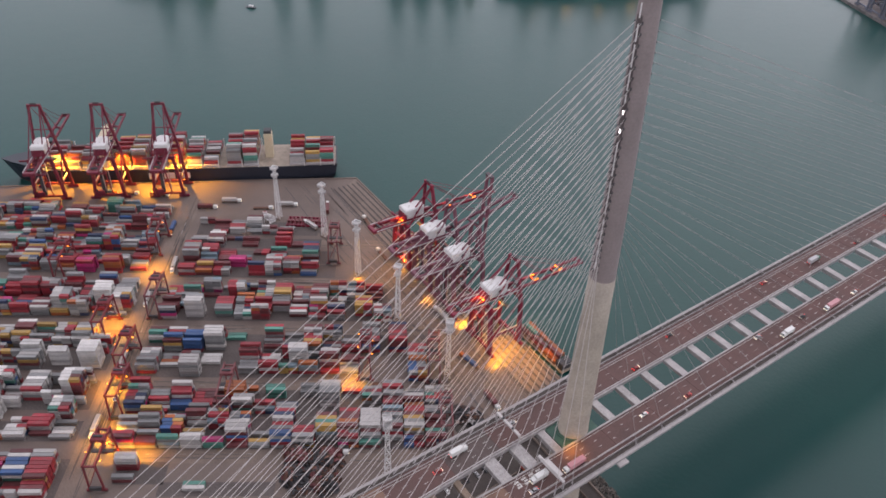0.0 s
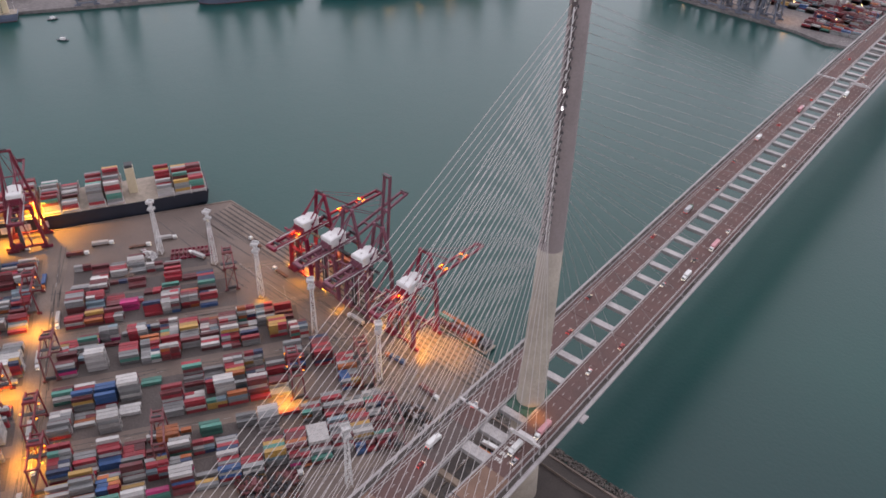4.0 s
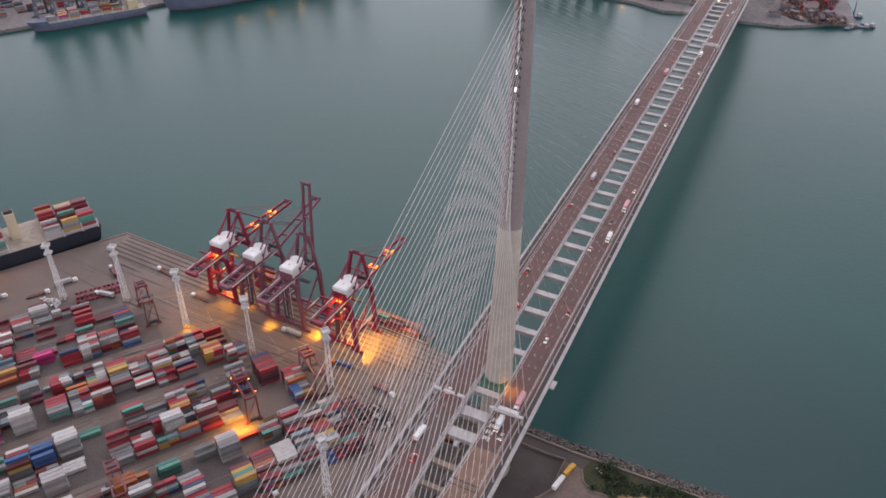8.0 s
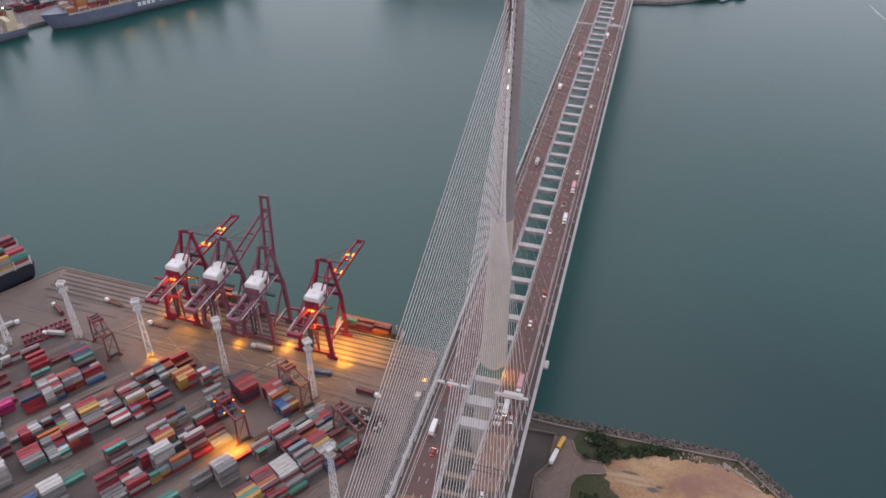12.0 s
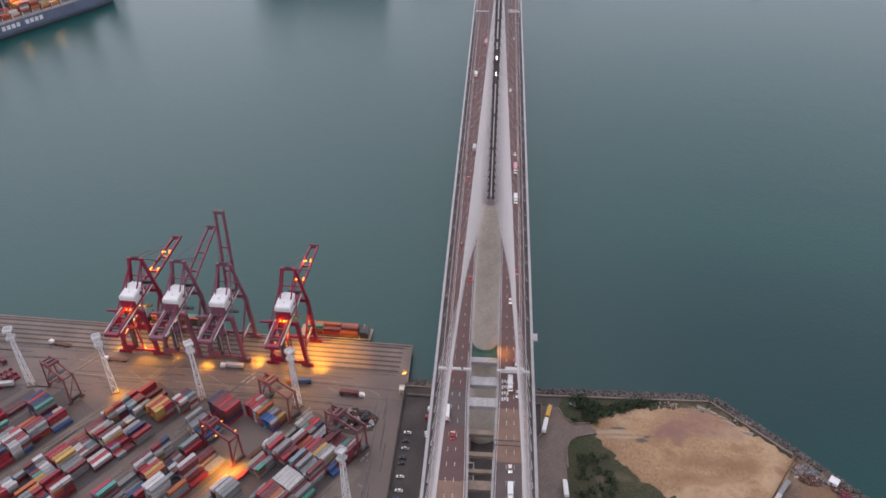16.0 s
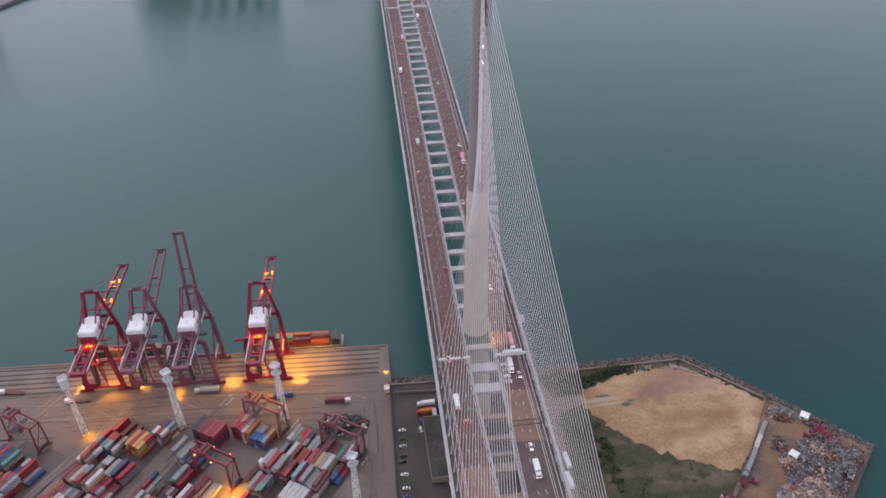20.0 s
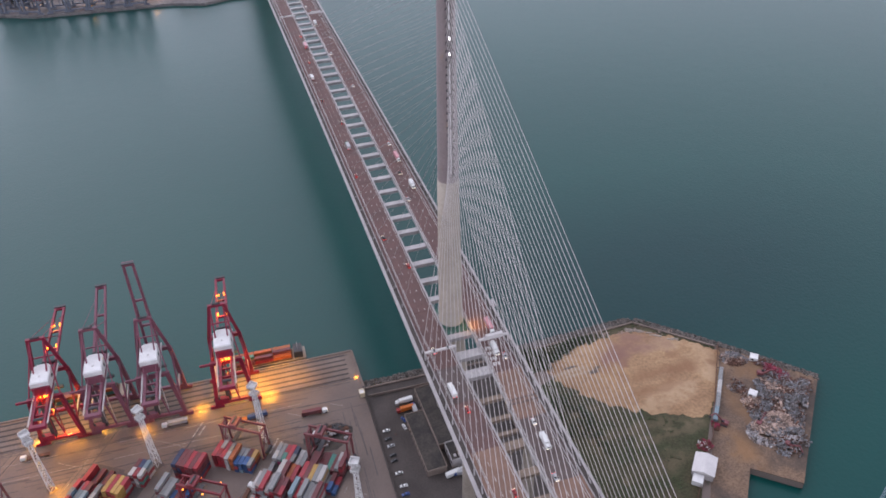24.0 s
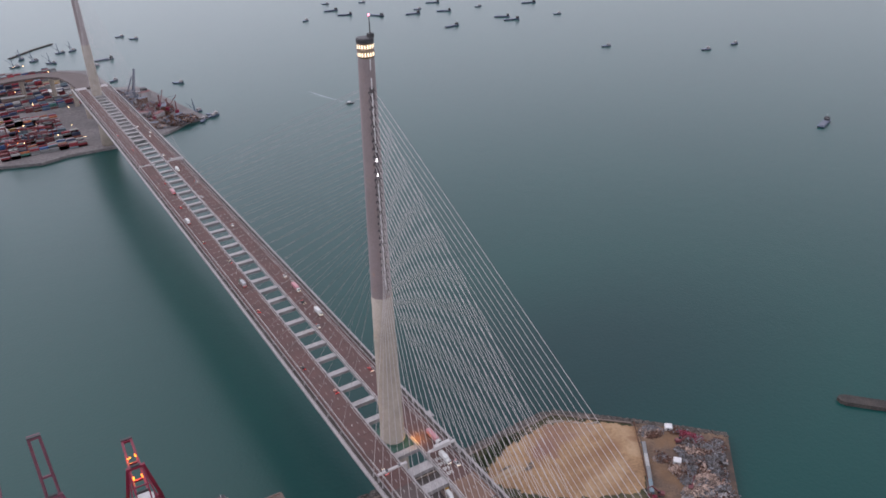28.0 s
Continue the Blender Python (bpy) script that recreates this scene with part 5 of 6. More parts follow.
far_ship = ship("container_ship", 300, 42, 18, "dark-hulled container ship at the far terminal, seen across the water", [(-125 + 14.5 * k, 13, 2 + (k * 7) % 4) for k in range(16)], (104,), ((92, 9, 26),), 9, [6, 2, 1, 7, 2, 6, 3, 0], paint=HULL_HAZE)
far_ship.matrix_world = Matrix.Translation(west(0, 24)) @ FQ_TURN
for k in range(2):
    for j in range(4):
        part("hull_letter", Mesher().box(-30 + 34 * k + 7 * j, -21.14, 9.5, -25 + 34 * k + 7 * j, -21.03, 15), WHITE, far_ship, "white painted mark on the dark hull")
feeder = ship("feeder_ship", 150, 24, 10, "feeder ship in haze-paled blue and maroon with few containers at the far quay", [(-55 + 14 * k, 7, 1 + k % 3) for k in range(7)], (58,), ((50, 7, 14),), 10, paint=HULL_HAZE)
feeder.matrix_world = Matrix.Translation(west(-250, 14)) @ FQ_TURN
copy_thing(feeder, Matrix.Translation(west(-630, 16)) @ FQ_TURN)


def barge(L, B, load, label, seed, lit=False):
    """A river barge with a well of containers and a stern house."""
    b = empty("cargo_barge", label=label, category="barge", group="cargo barges")
    part("hull", Mesher().loft([[(-L / 2 + 3, -B / 2 + 1, -1), (L / 2 - 2, -B / 2 + 1, -1), (L / 2 - 2, B / 2 - 1, -1), (-L / 2 + 3, B / 2 - 1, -1)], [(-L / 2, -B / 2, 2.2), (L / 2, -B / 2, 2.2), (L / 2, B / 2, 2.2), (-L / 2, B / 2, 2.2)]]), HULL_HAZE if not load else DECKRED, b)
    part("coaming", Mesher().box(-L / 2 + 4, -B / 2 + 1, 2.2, L / 2 - 9, B / 2 - 1, 3.0), RUST if load else HAZE_BLUE, b)
    hs = part("wheelhouse", Mesher().chamfer(L / 2 - 8, -B / 2 + 1.5, 2.2, L / 2 - 2, B / 2 - 1.5, 7.5, 0.4), DARK, b)
    part("window_band", Mesher().box(L / 2 - 8.1, -B / 2 + 2.2, 5.6, L / 2 - 1.9, B / 2 - 2.2, 6.6), STEEL_GREY, hs)
    part("mast", Mesher().rod((L / 2 - 5, 0, 7.4), (L / 2 - 5, 0, 12), 0.2, 6), PALE, b)
    r = random.Random(seed)
    for i in range(int((L - 14) / 12.6) if load else 0):
        for j in range(3):
            for k in range(r.choice((1, 2, 2))):
                ob = part("container", BOX_DATA[r.choice((2, 6, 8, 8, 3, 6))], None, b)
                ob.location = (-L / 2 + 11 + 12.6 * i, (j - 1) * 2.6, 3.0 + 2.62 * k)
    return b


b1 = barge(52, 12, True, "rust-red barge with orange and green containers beside the quay", 3)
b1.matrix_world = Matrix.Translation((-106, 90.5, 0)) @ QTURN
copy_thing(b1, Matrix.Translation((-226, 96.5, 0)) @ QTURN @ Matrix.Rotation(math.pi, 4, "Z"))
free = barge(40, 10, False, "dark lighter anchored in open water", 4)
BOATS = [(897, 319, 20), (1134, 741, -15), (1007, 895, -10), (1214, 737, 5), (1161, 1237, -10), (1209, 1414, 10), (195, 1203, -30), (224, 1694, -20), (120, 1510, 30), (879, 1291, 40), (634, 1607, 30), (1034, 1258, 15), (1038, 1304, -5), (1075, 1463, 10), (972, 1473, 0), (1018, 1604, 5), (933, 1544, -10), (891, 1497, 20), (809, 1543, -30), (871, 1750, 0), (749, 1611, 12), (746, 1692, 25), (780, 1802, -8)]
place_at = lambda x, y, t: Matrix.Translation((x, y, 0)) @ Matrix.Rotation(radians(t), 4, "Z")
free.matrix_world = place_at(*BOATS[0])


def workboat(label, derrick):
    """A small anchored work boat: hull with sheer, stern house, mast or derrick."""
    b = empty("work_boat", label=label, category="boat", group="anchored work boats")
    part("hull", Mesher().loft([[(-9, 0, -0.8), (-6, -2.4, -0.8), (10, -2.6, -0.8), (10, 2.6, -0.8), (-6, 2.4, -0.8)], [(-12, 0, 3.0), (-7, -3.2, 2.2), (11, -3.2, 2.0), (11, 3.2, 2.0), (-7, 3.2, 2.2)]]), HULL_HAZE, b)
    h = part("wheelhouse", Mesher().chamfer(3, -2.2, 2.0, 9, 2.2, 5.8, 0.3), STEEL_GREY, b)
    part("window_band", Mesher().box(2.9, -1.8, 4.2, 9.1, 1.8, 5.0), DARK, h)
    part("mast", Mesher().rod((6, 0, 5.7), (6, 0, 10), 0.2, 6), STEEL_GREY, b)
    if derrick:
        part("derrick", Mesher().bar((-2, -2, 2.1), (-4, 0, 24), 0.7).bar((-2, 2, 2.1), (-4, 0, 24), 0.7), HULL_HAZE, b)
        part("jib", Mesher().bar((0, 0, 2.4), (-16, 0, 20), 0.6), HULL_HAZE, b)
    return b


boat, crane_boat = workboat("small work boat in haze-paled grey-blue, anchored in the fairway", False), workboat("work boat with a tall cargo derrick at anchor", True)
boat.matrix_world = place_at(*BOATS[1])
for k, (x, y, t) in enumerate(BOATS[2:]):
    copy_thing(free if k % 3 != 2 and y > 1250 else boat, place_at(x, y, t - 32 if k % 3 != 2 and y > 1250 else t))
for x, y, t in ((202, 1745, 10), (97, 1304, 40)):
    copy_thing(boat, place_at(x, y, t))
DERRICKS = ((-50, 1570, 10), (-9, 1605, 30), (20, 1555, -20), (52, 1652, 5), (78, 1655, 40), (90, 1462, 15), (-30, 1640, 60), (166, 990, 20))
crane_boat.matrix_world = place_at(*DERRICKS[0])
for x, y, t in DERRICKS[1:]:
    copy_thing(crane_boat, place_at(x, y, t))


def launch(name, label):
    """A small harbour launch."""
    b = empty(name, label=label, category="boat", group="small harbour boats")
    part("hull", Mesher().loft([[(-6, 0.0, -0.4), (-3, -1.8, -0.4), (6, -2, -0.4), (6, 2, -0.4), (-3, 1.8, -0.4)], [(-8, 0.0, 1.4), (-4, -2.4, 1.3), (7, -2.5, 1.3), (7, 2.5, 1.3), (-4, 2.4, 1.3)]]), HULL_NAVY, b)
    part("cabin", Mesher().chamfer(-2.5, -1.6, 1.3, 3.5, 1.6, 3.8, 0.3), WHITE, b)
    part("mast", Mesher().rod((0.5, 0, 3.7), (0.5, 0, 6), 0.12, 5), PALE, b)
    return b


FOAM = material("wake_foam", (0.34, 0.40, 0.40), 0.6, vary=0.4, scale=0.1, fine=1.0, bump=0)
ln0 = launch("harbour_launch", "small dark launch under way")
ln0.matrix_world = Matrix.Translation((394, 868, 0)) @ Matrix.Rotation(radians(150), 4, "Z")
for x, y, t in ((-822, 196, 40), (-900, 226, 80)):
    copy_thing(ln0, Matrix.Translation((x, y, 0)) @ Matrix.Rotation(radians(t), 4, "Z"))
wk = Mesher()
for s in (-1, 1):
    wk.add([(392, 874, 0.03), (377 + 2.5 * s, 934, 0.03), (361 + 7 * s, 994, 0.03), (374 + 0.8 * s, 940, 0.03)], [(0, 1, 2, 3)])
tagged(part("wake", wk, FOAM), "thin pale wake behind a launch", "wake", kind="stuff")
# ---- vehicles ----
GLASS_DARK = material("dark_window_glass", (0.02, 0.022, 0.025), 0.12, vary=0.1, bump=0)
TYRE = material("black_rubber", (0.02, 0.02, 0.02), 0.9, vary=0.2, bump=0)
HEAD = glow("headlamp", (1.0, 0.85, 0.6), 1.3)
TAIL = glow("tail_lamp", (1.0, 0.06, 0.05), 0.9)
PAINT = {n: material(n + "_car_paint", c, 0.35, vary=0.08, bump=0) for n, c in (("white", (0.7, 0.7, 0.68)), ("silver", (0.42, 0.42, 0.43)), ("black", (0.025, 0.025, 0.028)), ("red", (0.32, 0.03, 0.03)), ("blue", (0.03, 0.07, 0.25)), ("yellow", (0.55, 0.30, 0.03)), ("orange", (0.50, 0.13, 0.02)), ("pink", (0.55, 0.25, 0.27)), ("green", (0.05, 0.14, 0.09)))}


def lamps(parent, x, y, z, w, front):
    for s in (-1, 1):
        part("headlight" if front else "tail_light", Mesher().box(s * w - 0.25, y - 0.08, z - 0.16, s * w + 0.25, y + 0.08, z + 0.16), HEAD if front else TAIL, parent)


def wheels(parent, xs, ys, r):
    for x in xs:
        for y in ys:
            part("wheel", Mesher().rod((x - 0.12, y, r), (x + 0.12, y, r), r, 10), TYRE, parent)


def car(colour, lit=True):
    """A saloon car, its nose at +y."""
    c = empty("car", label=colour + " saloon car on dark asphalt", category="car", group="cars")
    body = [[(-0.85, y, 0.3), (0.85, y, 0.3), (0.88, y, z * 0.75), (0.75, y, z), (-0.75, y, z), (-0.88, y, z * 0.75)] for y, z in ((-2.2, 0.8), (-2.0, 0.95), (1.2, 0.95), (2.0, 0.8), (2.25, 0.6))]
    part("body", Mesher().loft([[tuple(p) for p in r] for r in body]), PAINT[colour], c)
    part("window_glass", Mesher().loft([[(-0.78, -1.6, 0.93), (0.78, -1.6, 0.93), (0.78, 1.1, 0.93), (-0.78, 1.1, 0.93)], [(-0.62, -1.15, 1.38), (0.62, -1.15, 1.38), (0.62, 0.35, 1.38), (-0.62, 0.35, 1.38)]]), GLASS_DARK, c)
    part("roof", Mesher().chamfer(-0.62, -1.15, 1.37, 0.62, 0.35, 1.46, 0.05), PAINT[colour], c)
    wheels(c, (-0.8, 0.8), (-1.35, 1.4), 0.32)
    if lit:
        lamps(c, 0, 2.27, 0.62, 0.6, True)
        lamps(c, 0, -2.22, 0.72, 0.6, False)
    return c


def lorry(colour, box, label, lit=True, length=9.0):
    """A lorry: cab, chassis, box body, wheels; its nose at +y."""
    c = empty("lorry", label=label, category="lorry", group="lorries")
    L = length
    part("chassis", Mesher().box(-0.9, -L / 2, 0.7, 0.9, L / 2, 1.05), TYRE, c)
    cab = part("cab", Mesher().chamfer(-1.2, L / 2 - 2.1, 0.8, 1.2, L / 2 + 0.1, 3.0, 0.25), PAINT[colour], c)
    part("windscreen", Mesher().box(-1.05, L / 2 + 0.06, 1.9, 1.05, L / 2 + 0.14, 2.7), GLASS_DARK, cab)
    part("cargo_body", Mesher().chamfer(-1.25, -L / 2 - 0.2, 1.05, 1.25, L / 2 - 2.4, 3.7, 0.12), PAINT[box], c)
    wheels(c, (-1.05, 1.05), (-L / 2 + 1.0, -L / 2 + 2.2, L / 2 - 1.2), 0.5)
    if lit:
        lamps(c, 0, L / 2 + 0.14, 1.1, 0.8, True)
        lamps(c, 0, -L / 2 - 0.24, 1.2, 0.9, False)
    return c


def tractor(colour, load, label):
    """A terminal tractor with a trailer, loaded or empty; its nose at +y."""
    c = empty("terminal_tractor", label=label, category="lorry", group="terminal tractors")
    part("cab", Mesher().chamfer(-1.2, 6.0, 0.6, 1.2, 9.2, 3.1, 0.25), PAINT[colour], c)
    tr = part("trailer", Mesher().box(-1.25, -7.2, 1.0, 1.25, 6.6, 1.4), RUST, c)
    wheels(c, (-1.05, 1.05), (-6.0, -4.8, 4.6, 8.0), 0.5)
    if load is not None:
        ob = part("container", BOX_DATA[load], None, c)
        ob.matrix_basis = Matrix.Translation((0, -0.6, 1.4)) @ Matrix.Rotation(math.pi / 2, 4, "Z")
    lamps(c, 0, 9.25, 1.0, 0.8, True)
    return c


def place(ob, x, y, z, turn):
    ob.matrix_world = Matrix.Translation((x, y, z)) @ Matrix.Rotation(radians(turn), 4, "Z")
    return ob


def place_copy(ob, x, y, z, turn):
    return copy_thing(ob, Matrix.Translation((x, y, z)) @ Matrix.Rotation(radians(turn), 4, "Z"))


def on_deck(x, y):
    q = AX @ Vector((x, y, 0))
    return q.x, q.y, deck_z(y) + 0.02


cars = {n: car(n) for n in ("white", "silver", "black", "red")}
parked = {n: car(n, False) for n in ("white", "silver", "black", "blue")}
vans = [lorry("white", "white", "white box lorry with lit headlamps on the bridge"), lorry("white", "pink", "lorry with a pink box body on the bridge", length=12.0), lorry("green", "silver", "green cab lorry with a grey box body", length=10.0)]
first = {}
r = random.Random(77)


def put(ob, key, x, y, z, turn):
    if key in first:
        place_copy(ob, x, y, z, turn)
    else:
        first[key] = place(ob, x, y, z, turn)


LANES = (10.4, 14.1, 17.8)
for y, lane, kind in ((-150, 1, "white"), (-118, 0, "silver"), (-84, 1, "white"), (-36, 2, "silver"), (38, 1, "white"), (66, 2, "red"), (132, 0, "silver"), (168, 1, "black"), (214, 2, "white"), (330, 1, "white"), (412, 0, "white"), (455, 2, "silver"), (540, 1, "white"), (560, 0, "white"), (640, 1, "white"), (655, 2, "white"), (690, 0, "white")):
    x, yy, z = on_deck(LANES[lane], y)
    put(cars[kind], kind, x, yy, z, 180)
for y, lane, kind in ((-120, 0, "red"), (-66, 1, "red"), (-20, 2, "silver"), (58, 0, "red"), (92, 2, "black"), (175, 2, "red"), (262, 0, "black"), (310, 2, "black"), (398, 1, "red"), (470, 0, "red"), (600, 1, "red"), (670, 2, "silver")):
    x, yy, z = on_deck(-LANES[lane], y)
    put(cars[kind], kind, x, yy, z, 0)
for k, (i, sx, y, lane) in enumerate(((0, 1, -30, 1), (1, 1, -12, 2), (0, 1, 148, 2), (1, 1, 190, 2), (0, 1, -98, 1), (0, -1, -52, 2), (2, -1, 220, 1), (0, -1, 360, 2), (1, -1, 440, 0), (0, 1, 500, 0))):
    x, yy, z = on_deck(sx * LANES[lane], y)
    put(vans[i], "v%d" % i, x, yy, z, 180 if sx > 0 else 0)

# parked under and beside the bridge
for x, y, n, t in ((-45.4, -1.4, "white", 85), (-46, -8, "black", 92), (-45.8, -13.7, "silver", 88), (-46.4, -20.9, "black", 90), (-46.8, -25.1, "black", 93), (-46.6, -34.5, "white", 88), (-46.4, -44.1, "white", 84), (-47, -50, "blue", 90), (-33, 3.8, "blue", 20), (-34, -2, "white", 10), (58, 28, "white", 60), (-46.4, -56, "silver", 88)):
    put(parked[n], "p" + n, x, y, GZ + 0.05, t)
yard_lorries = [lorry("white", "white", "white box lorry parked beside the bridge", False, 11.0), lorry("red", "orange", "red lorry with an orange tank body, parked", False, 11.0), lorry("yellow", "yellow", "yellow box lorry parked on the concrete road", False, 10.0), lorry("blue", "silver", "blue lorry cab with a pale body, parked under the bridge", False, 9.0)]
for i, x, y, t in ((0, -28.7, 17.5, 92), (1, -29.8, 10.8, 92), (2, 42.3, 19.7, -15), (3, -24.2, 9, 0), (0, 49, -38, 2), (0, 47, -52, 4), (3, -13, -47, 80), (0, -16, -46, -80), (3, 2, -62, 30), (1, 3.5, -70, 160), (3, -3, -66, 200), (0, 39.5, 8.4, -12), (1, 45, -66, 3)):
    put(yard_lorries[i], "y%d" % i, x, y, GZ + 0.07, t)
tracs = [tractor("white", 1, "terminal tractor pulling a white container"), tractor("white", 3, "terminal tractor with a maroon container trailer"), tractor("white", None, "terminal tractor with an empty flat trailer"), tractor("orange", 4, "terminal tractor pulling a blue container")]
for i, x, y, t in ((0, -168, 48, 87), (3, -120, 36.5, 94), (1, -85.7, 27.7, -95), (2, -295, 63, 80), (2, -250, 50, 87), (0, -315, 22, 100), (1, -330, 45, 60)):
    put(tracs[i], "t%d" % i, x, y, GZ + 0.05, t)
for i, a, b in ((0, -262, -183), (0, -253, -222), (0, -261, -120), (0, -261, -66), (2, -256, -95), (1, -246, -300), (0, -228, -310), (1, -290, -318), (2, -316, -320), (3, -334, -320), (0, -180, -305), (2, -200, -300), (3, -266, -270), (1, -120, -46), (2, -92, -100)):
    p = yard(a, b)
    put(tracs[i], "t%d" % i, p.x, p.y, GZ + 0.05, YARD_TURN - 90 if b < -280 or a > -200 else YARD_TURN + 180)
# ---- under and beside the bridge ----
def building(name, x0, y0, x1, y1, h, roof, wall, label, turn=0.0, c=(0, 0), vents=0):
    """A low flat-roofed building with a parapet and roof boxes."""
    b = empty(name, Matrix.Translation((*c, GZ + 0.04)) @ Matrix.Rotation(radians(turn), 4, "Z"), label, "building")
    part("wall", Mesher().box(x0, y0, 0, x1, y1, h), wall, b)
    part("roof", Mesher().box(x0 + 0.3, y0 + 0.3, h, x1 - 0.3, y1 - 0.3, h + 0.15), roof, b)
    for xa, ya, xb, yb in ((x0, y0, x1, y0), (x1, y0, x1, y1), (x1, y1, x0, y1), (x0, y1, x0, y0)):
        part("parapet", Mesher().bar((xa, ya, h + 0.35), (xb, yb, h + 0.35), 0.5, 0.8), wall, b)
    n = max(1, int((y1 - y0) / 4))
    for k in range(n):
        part("window", Mesher().box(x0 - 0.06, y0 + 4 * k + 1.0, h * 0.35, x0 + 0.1, y0 + 4 * k + 2.8, h * 0.75), GLASS_DARK, b)
    for k in range(vents):
        part("roof_vent", Mesher().chamfer(x0 + 2 + 3 * k, y0 + 2, h + 0.1, x0 + 3.5 + 3 * k, y0 + 4, h + 1.1, 0.2), STEEL_GREY, b)
    return b


building("plant_building", -6, -23, 6, 23, 4.5, ROOF_DARK, QUAY, "low dark-roofed plant building under the bridge", 0.8, (-25.8, -19.5))
building("plant_annex", -6.4, -24.5, 6.4, 24.5, 4.4, ROOF_DARK, QUAY, "low dark-roofed annex beside the tower pier", 0.8, (-13.2, -1.5))
building("service_hut", -6, -7, 6, 7, 6.0, ROOF_DARK, STEEL_GREY, "small grey service building with flat roof", 0, (-10, -34), 2)
building("portal_hut", -1.5, -2, 1.5, 2, 3.0, WHITE, CREAM, "small pale gatehouse at the quay corner", 0, (-52.5, 33))
shed = empty("scrap_shed", Matrix.Translation((121, -91, GZ + 0.1)) @ Matrix.Rotation(radians(-42), 4, "Z"), "white-roofed shed on the scrap quay", "shed")
part("wall", Mesher().box(-6, -7, 0, 6, 7, 5), STEEL_GREY, shed)
part("roof", Mesher().loft([[(-6.4, -7.4, 5), (0, -7.4, 6.6), (6.4, -7.4, 5), (6.2, -7.4, 4.8), (-6.2, -7.4, 4.8)], [(-6.4, 7.4, 5), (0, 7.4, 6.6), (6.4, 7.4, 5), (6.2, 7.4, 4.8), (-6.2, 7.4, 4.8)]]), PALE, shed)
part("lean_to", Mesher().box(-5, -13, 0, 1, -7, 3.4), WHITE, shed)
part("door", Mesher().box(5.95, -2, 0, 6.1, 2, 4), DARK, shed)
hut = empty("site_cabin", Matrix.Translation((204, -24, GZ + 0.1)) @ Matrix.Rotation(radians(-40), 4, "Z"), "white site cabin on the scrap quay", "cabin")
part("wall", Mesher().chamfer(-2.6, -2.6, 0, 2.6, 2.6, 2.8, 0.2), WHITE, hut)
part("window", Mesher().box(-1.6, -2.7, 1.1, 0.2, -2.55, 2.1), GLASS_DARK, hut)
copy_thing(hut, Matrix.Translation((183, -51.5, GZ + 0.1)) @ Matrix.Rotation(radians(-50), 4, "Z"))

# fence of containers between the sand and the scrap quay
for k, (x, y, col) in enumerate(((174, -30, 0), (166.5, -39.5, 1), (159, -49, 0), (151.5, -58, 9))):
    ob = new("site_container", BOX_DATA[col])
    ob.matrix_world = Matrix.Translation((x, y, GZ + 0.12)) @ Matrix.Rotation(radians(51), 4, "Z")
    tagged(ob, PAINTS[col][0] + " container used as a site fence", "container", "site containers")
mb = Mesher()
for a, b in (((189, -5), (140, -72)), ((140, -72), (96, -118))):
    mb.bar((*a, GZ + 1.2), (*b, GZ + 1.2), 0.3, 2.4)
tagged(part("hoarding", mb, RUST), "rust-brown hoarding along the scrap quay", "fence", kind="structure")


def heap(name, cx, cy, rx, ry, h, n, mats, label, seed, smin=0.25, smax=0.8, base=160):
    """A heap of loose pieces: plates, bars and crumpled lumps thrown over a mound."""
    r = random.Random(seed)
    mb = Mesher()
    for _ in range(int(n * (3.2 if smax <= 1.0 and base else 1))):
        a, d = r.uniform(0, 6.283), math.sqrt(r.random())
        x, y = cx + rx * d * math.cos(a), cy + ry * d * math.sin(a)
        z = GZ + 0.1 + h * (1 - d ** 1.6) * r.uniform(0.75, 1.05)
        if name == "scrap_heap" and ((232 - x) * 0.718 + (y + 53) * 0.696 < 4 or (188 - x) * 0.744 - (y + 4) * 0.668 < 3):
            continue
        if base and noise.noise((x * 0.11 + seed, y * 0.11, 4.0)) < -0.12 - 0.5 * (1 - d):
            continue
        s = r.uniform(smin, smax)
        v = noise.noise((x * 0.1 + seed * 3.7, y * 0.1, 8.0)) + r.gauss(0, 0.2)
        mi = min(len(mats) - 1, 0 if v < 0.06 else 1 if v < 0.33 else 2)
        flat_sheet = base and r.random() < 0.03
        s = r.uniform(1.0, 2.0) if flat_sheet else s
        m = Matrix.Translation((x, y, z)) @ Euler((r.uniform(-0.7, 0.7), r.uniform(-0.7, 0.7), r.uniform(0, 6))).to_matrix().to_4x4()
        if flat_sheet or r.random() < 0.6:
            mb.box(-s, -s * r.uniform(0.15, 0.6), -0.12, s, s * r.uniform(0.2, 0.7), 0.2, mi, m)
        else:
            lump(mb, (x, y, z), s * 0.6, r, mi)
    for k in range(base // 3):
        a, d = r.uniform(0, 6.283), math.sqrt(r.random()) * 0.6
        lump(mb, (cx + rx * d * math.cos(a), cy + ry * d * math.sin(a), GZ + h * (1 - d) * 0.6), max(rx, ry) * r.uniform(0.03, 0.06), r, 0)
    return tagged(part(name, mb, mats), label, "scrap", kind="stuff")


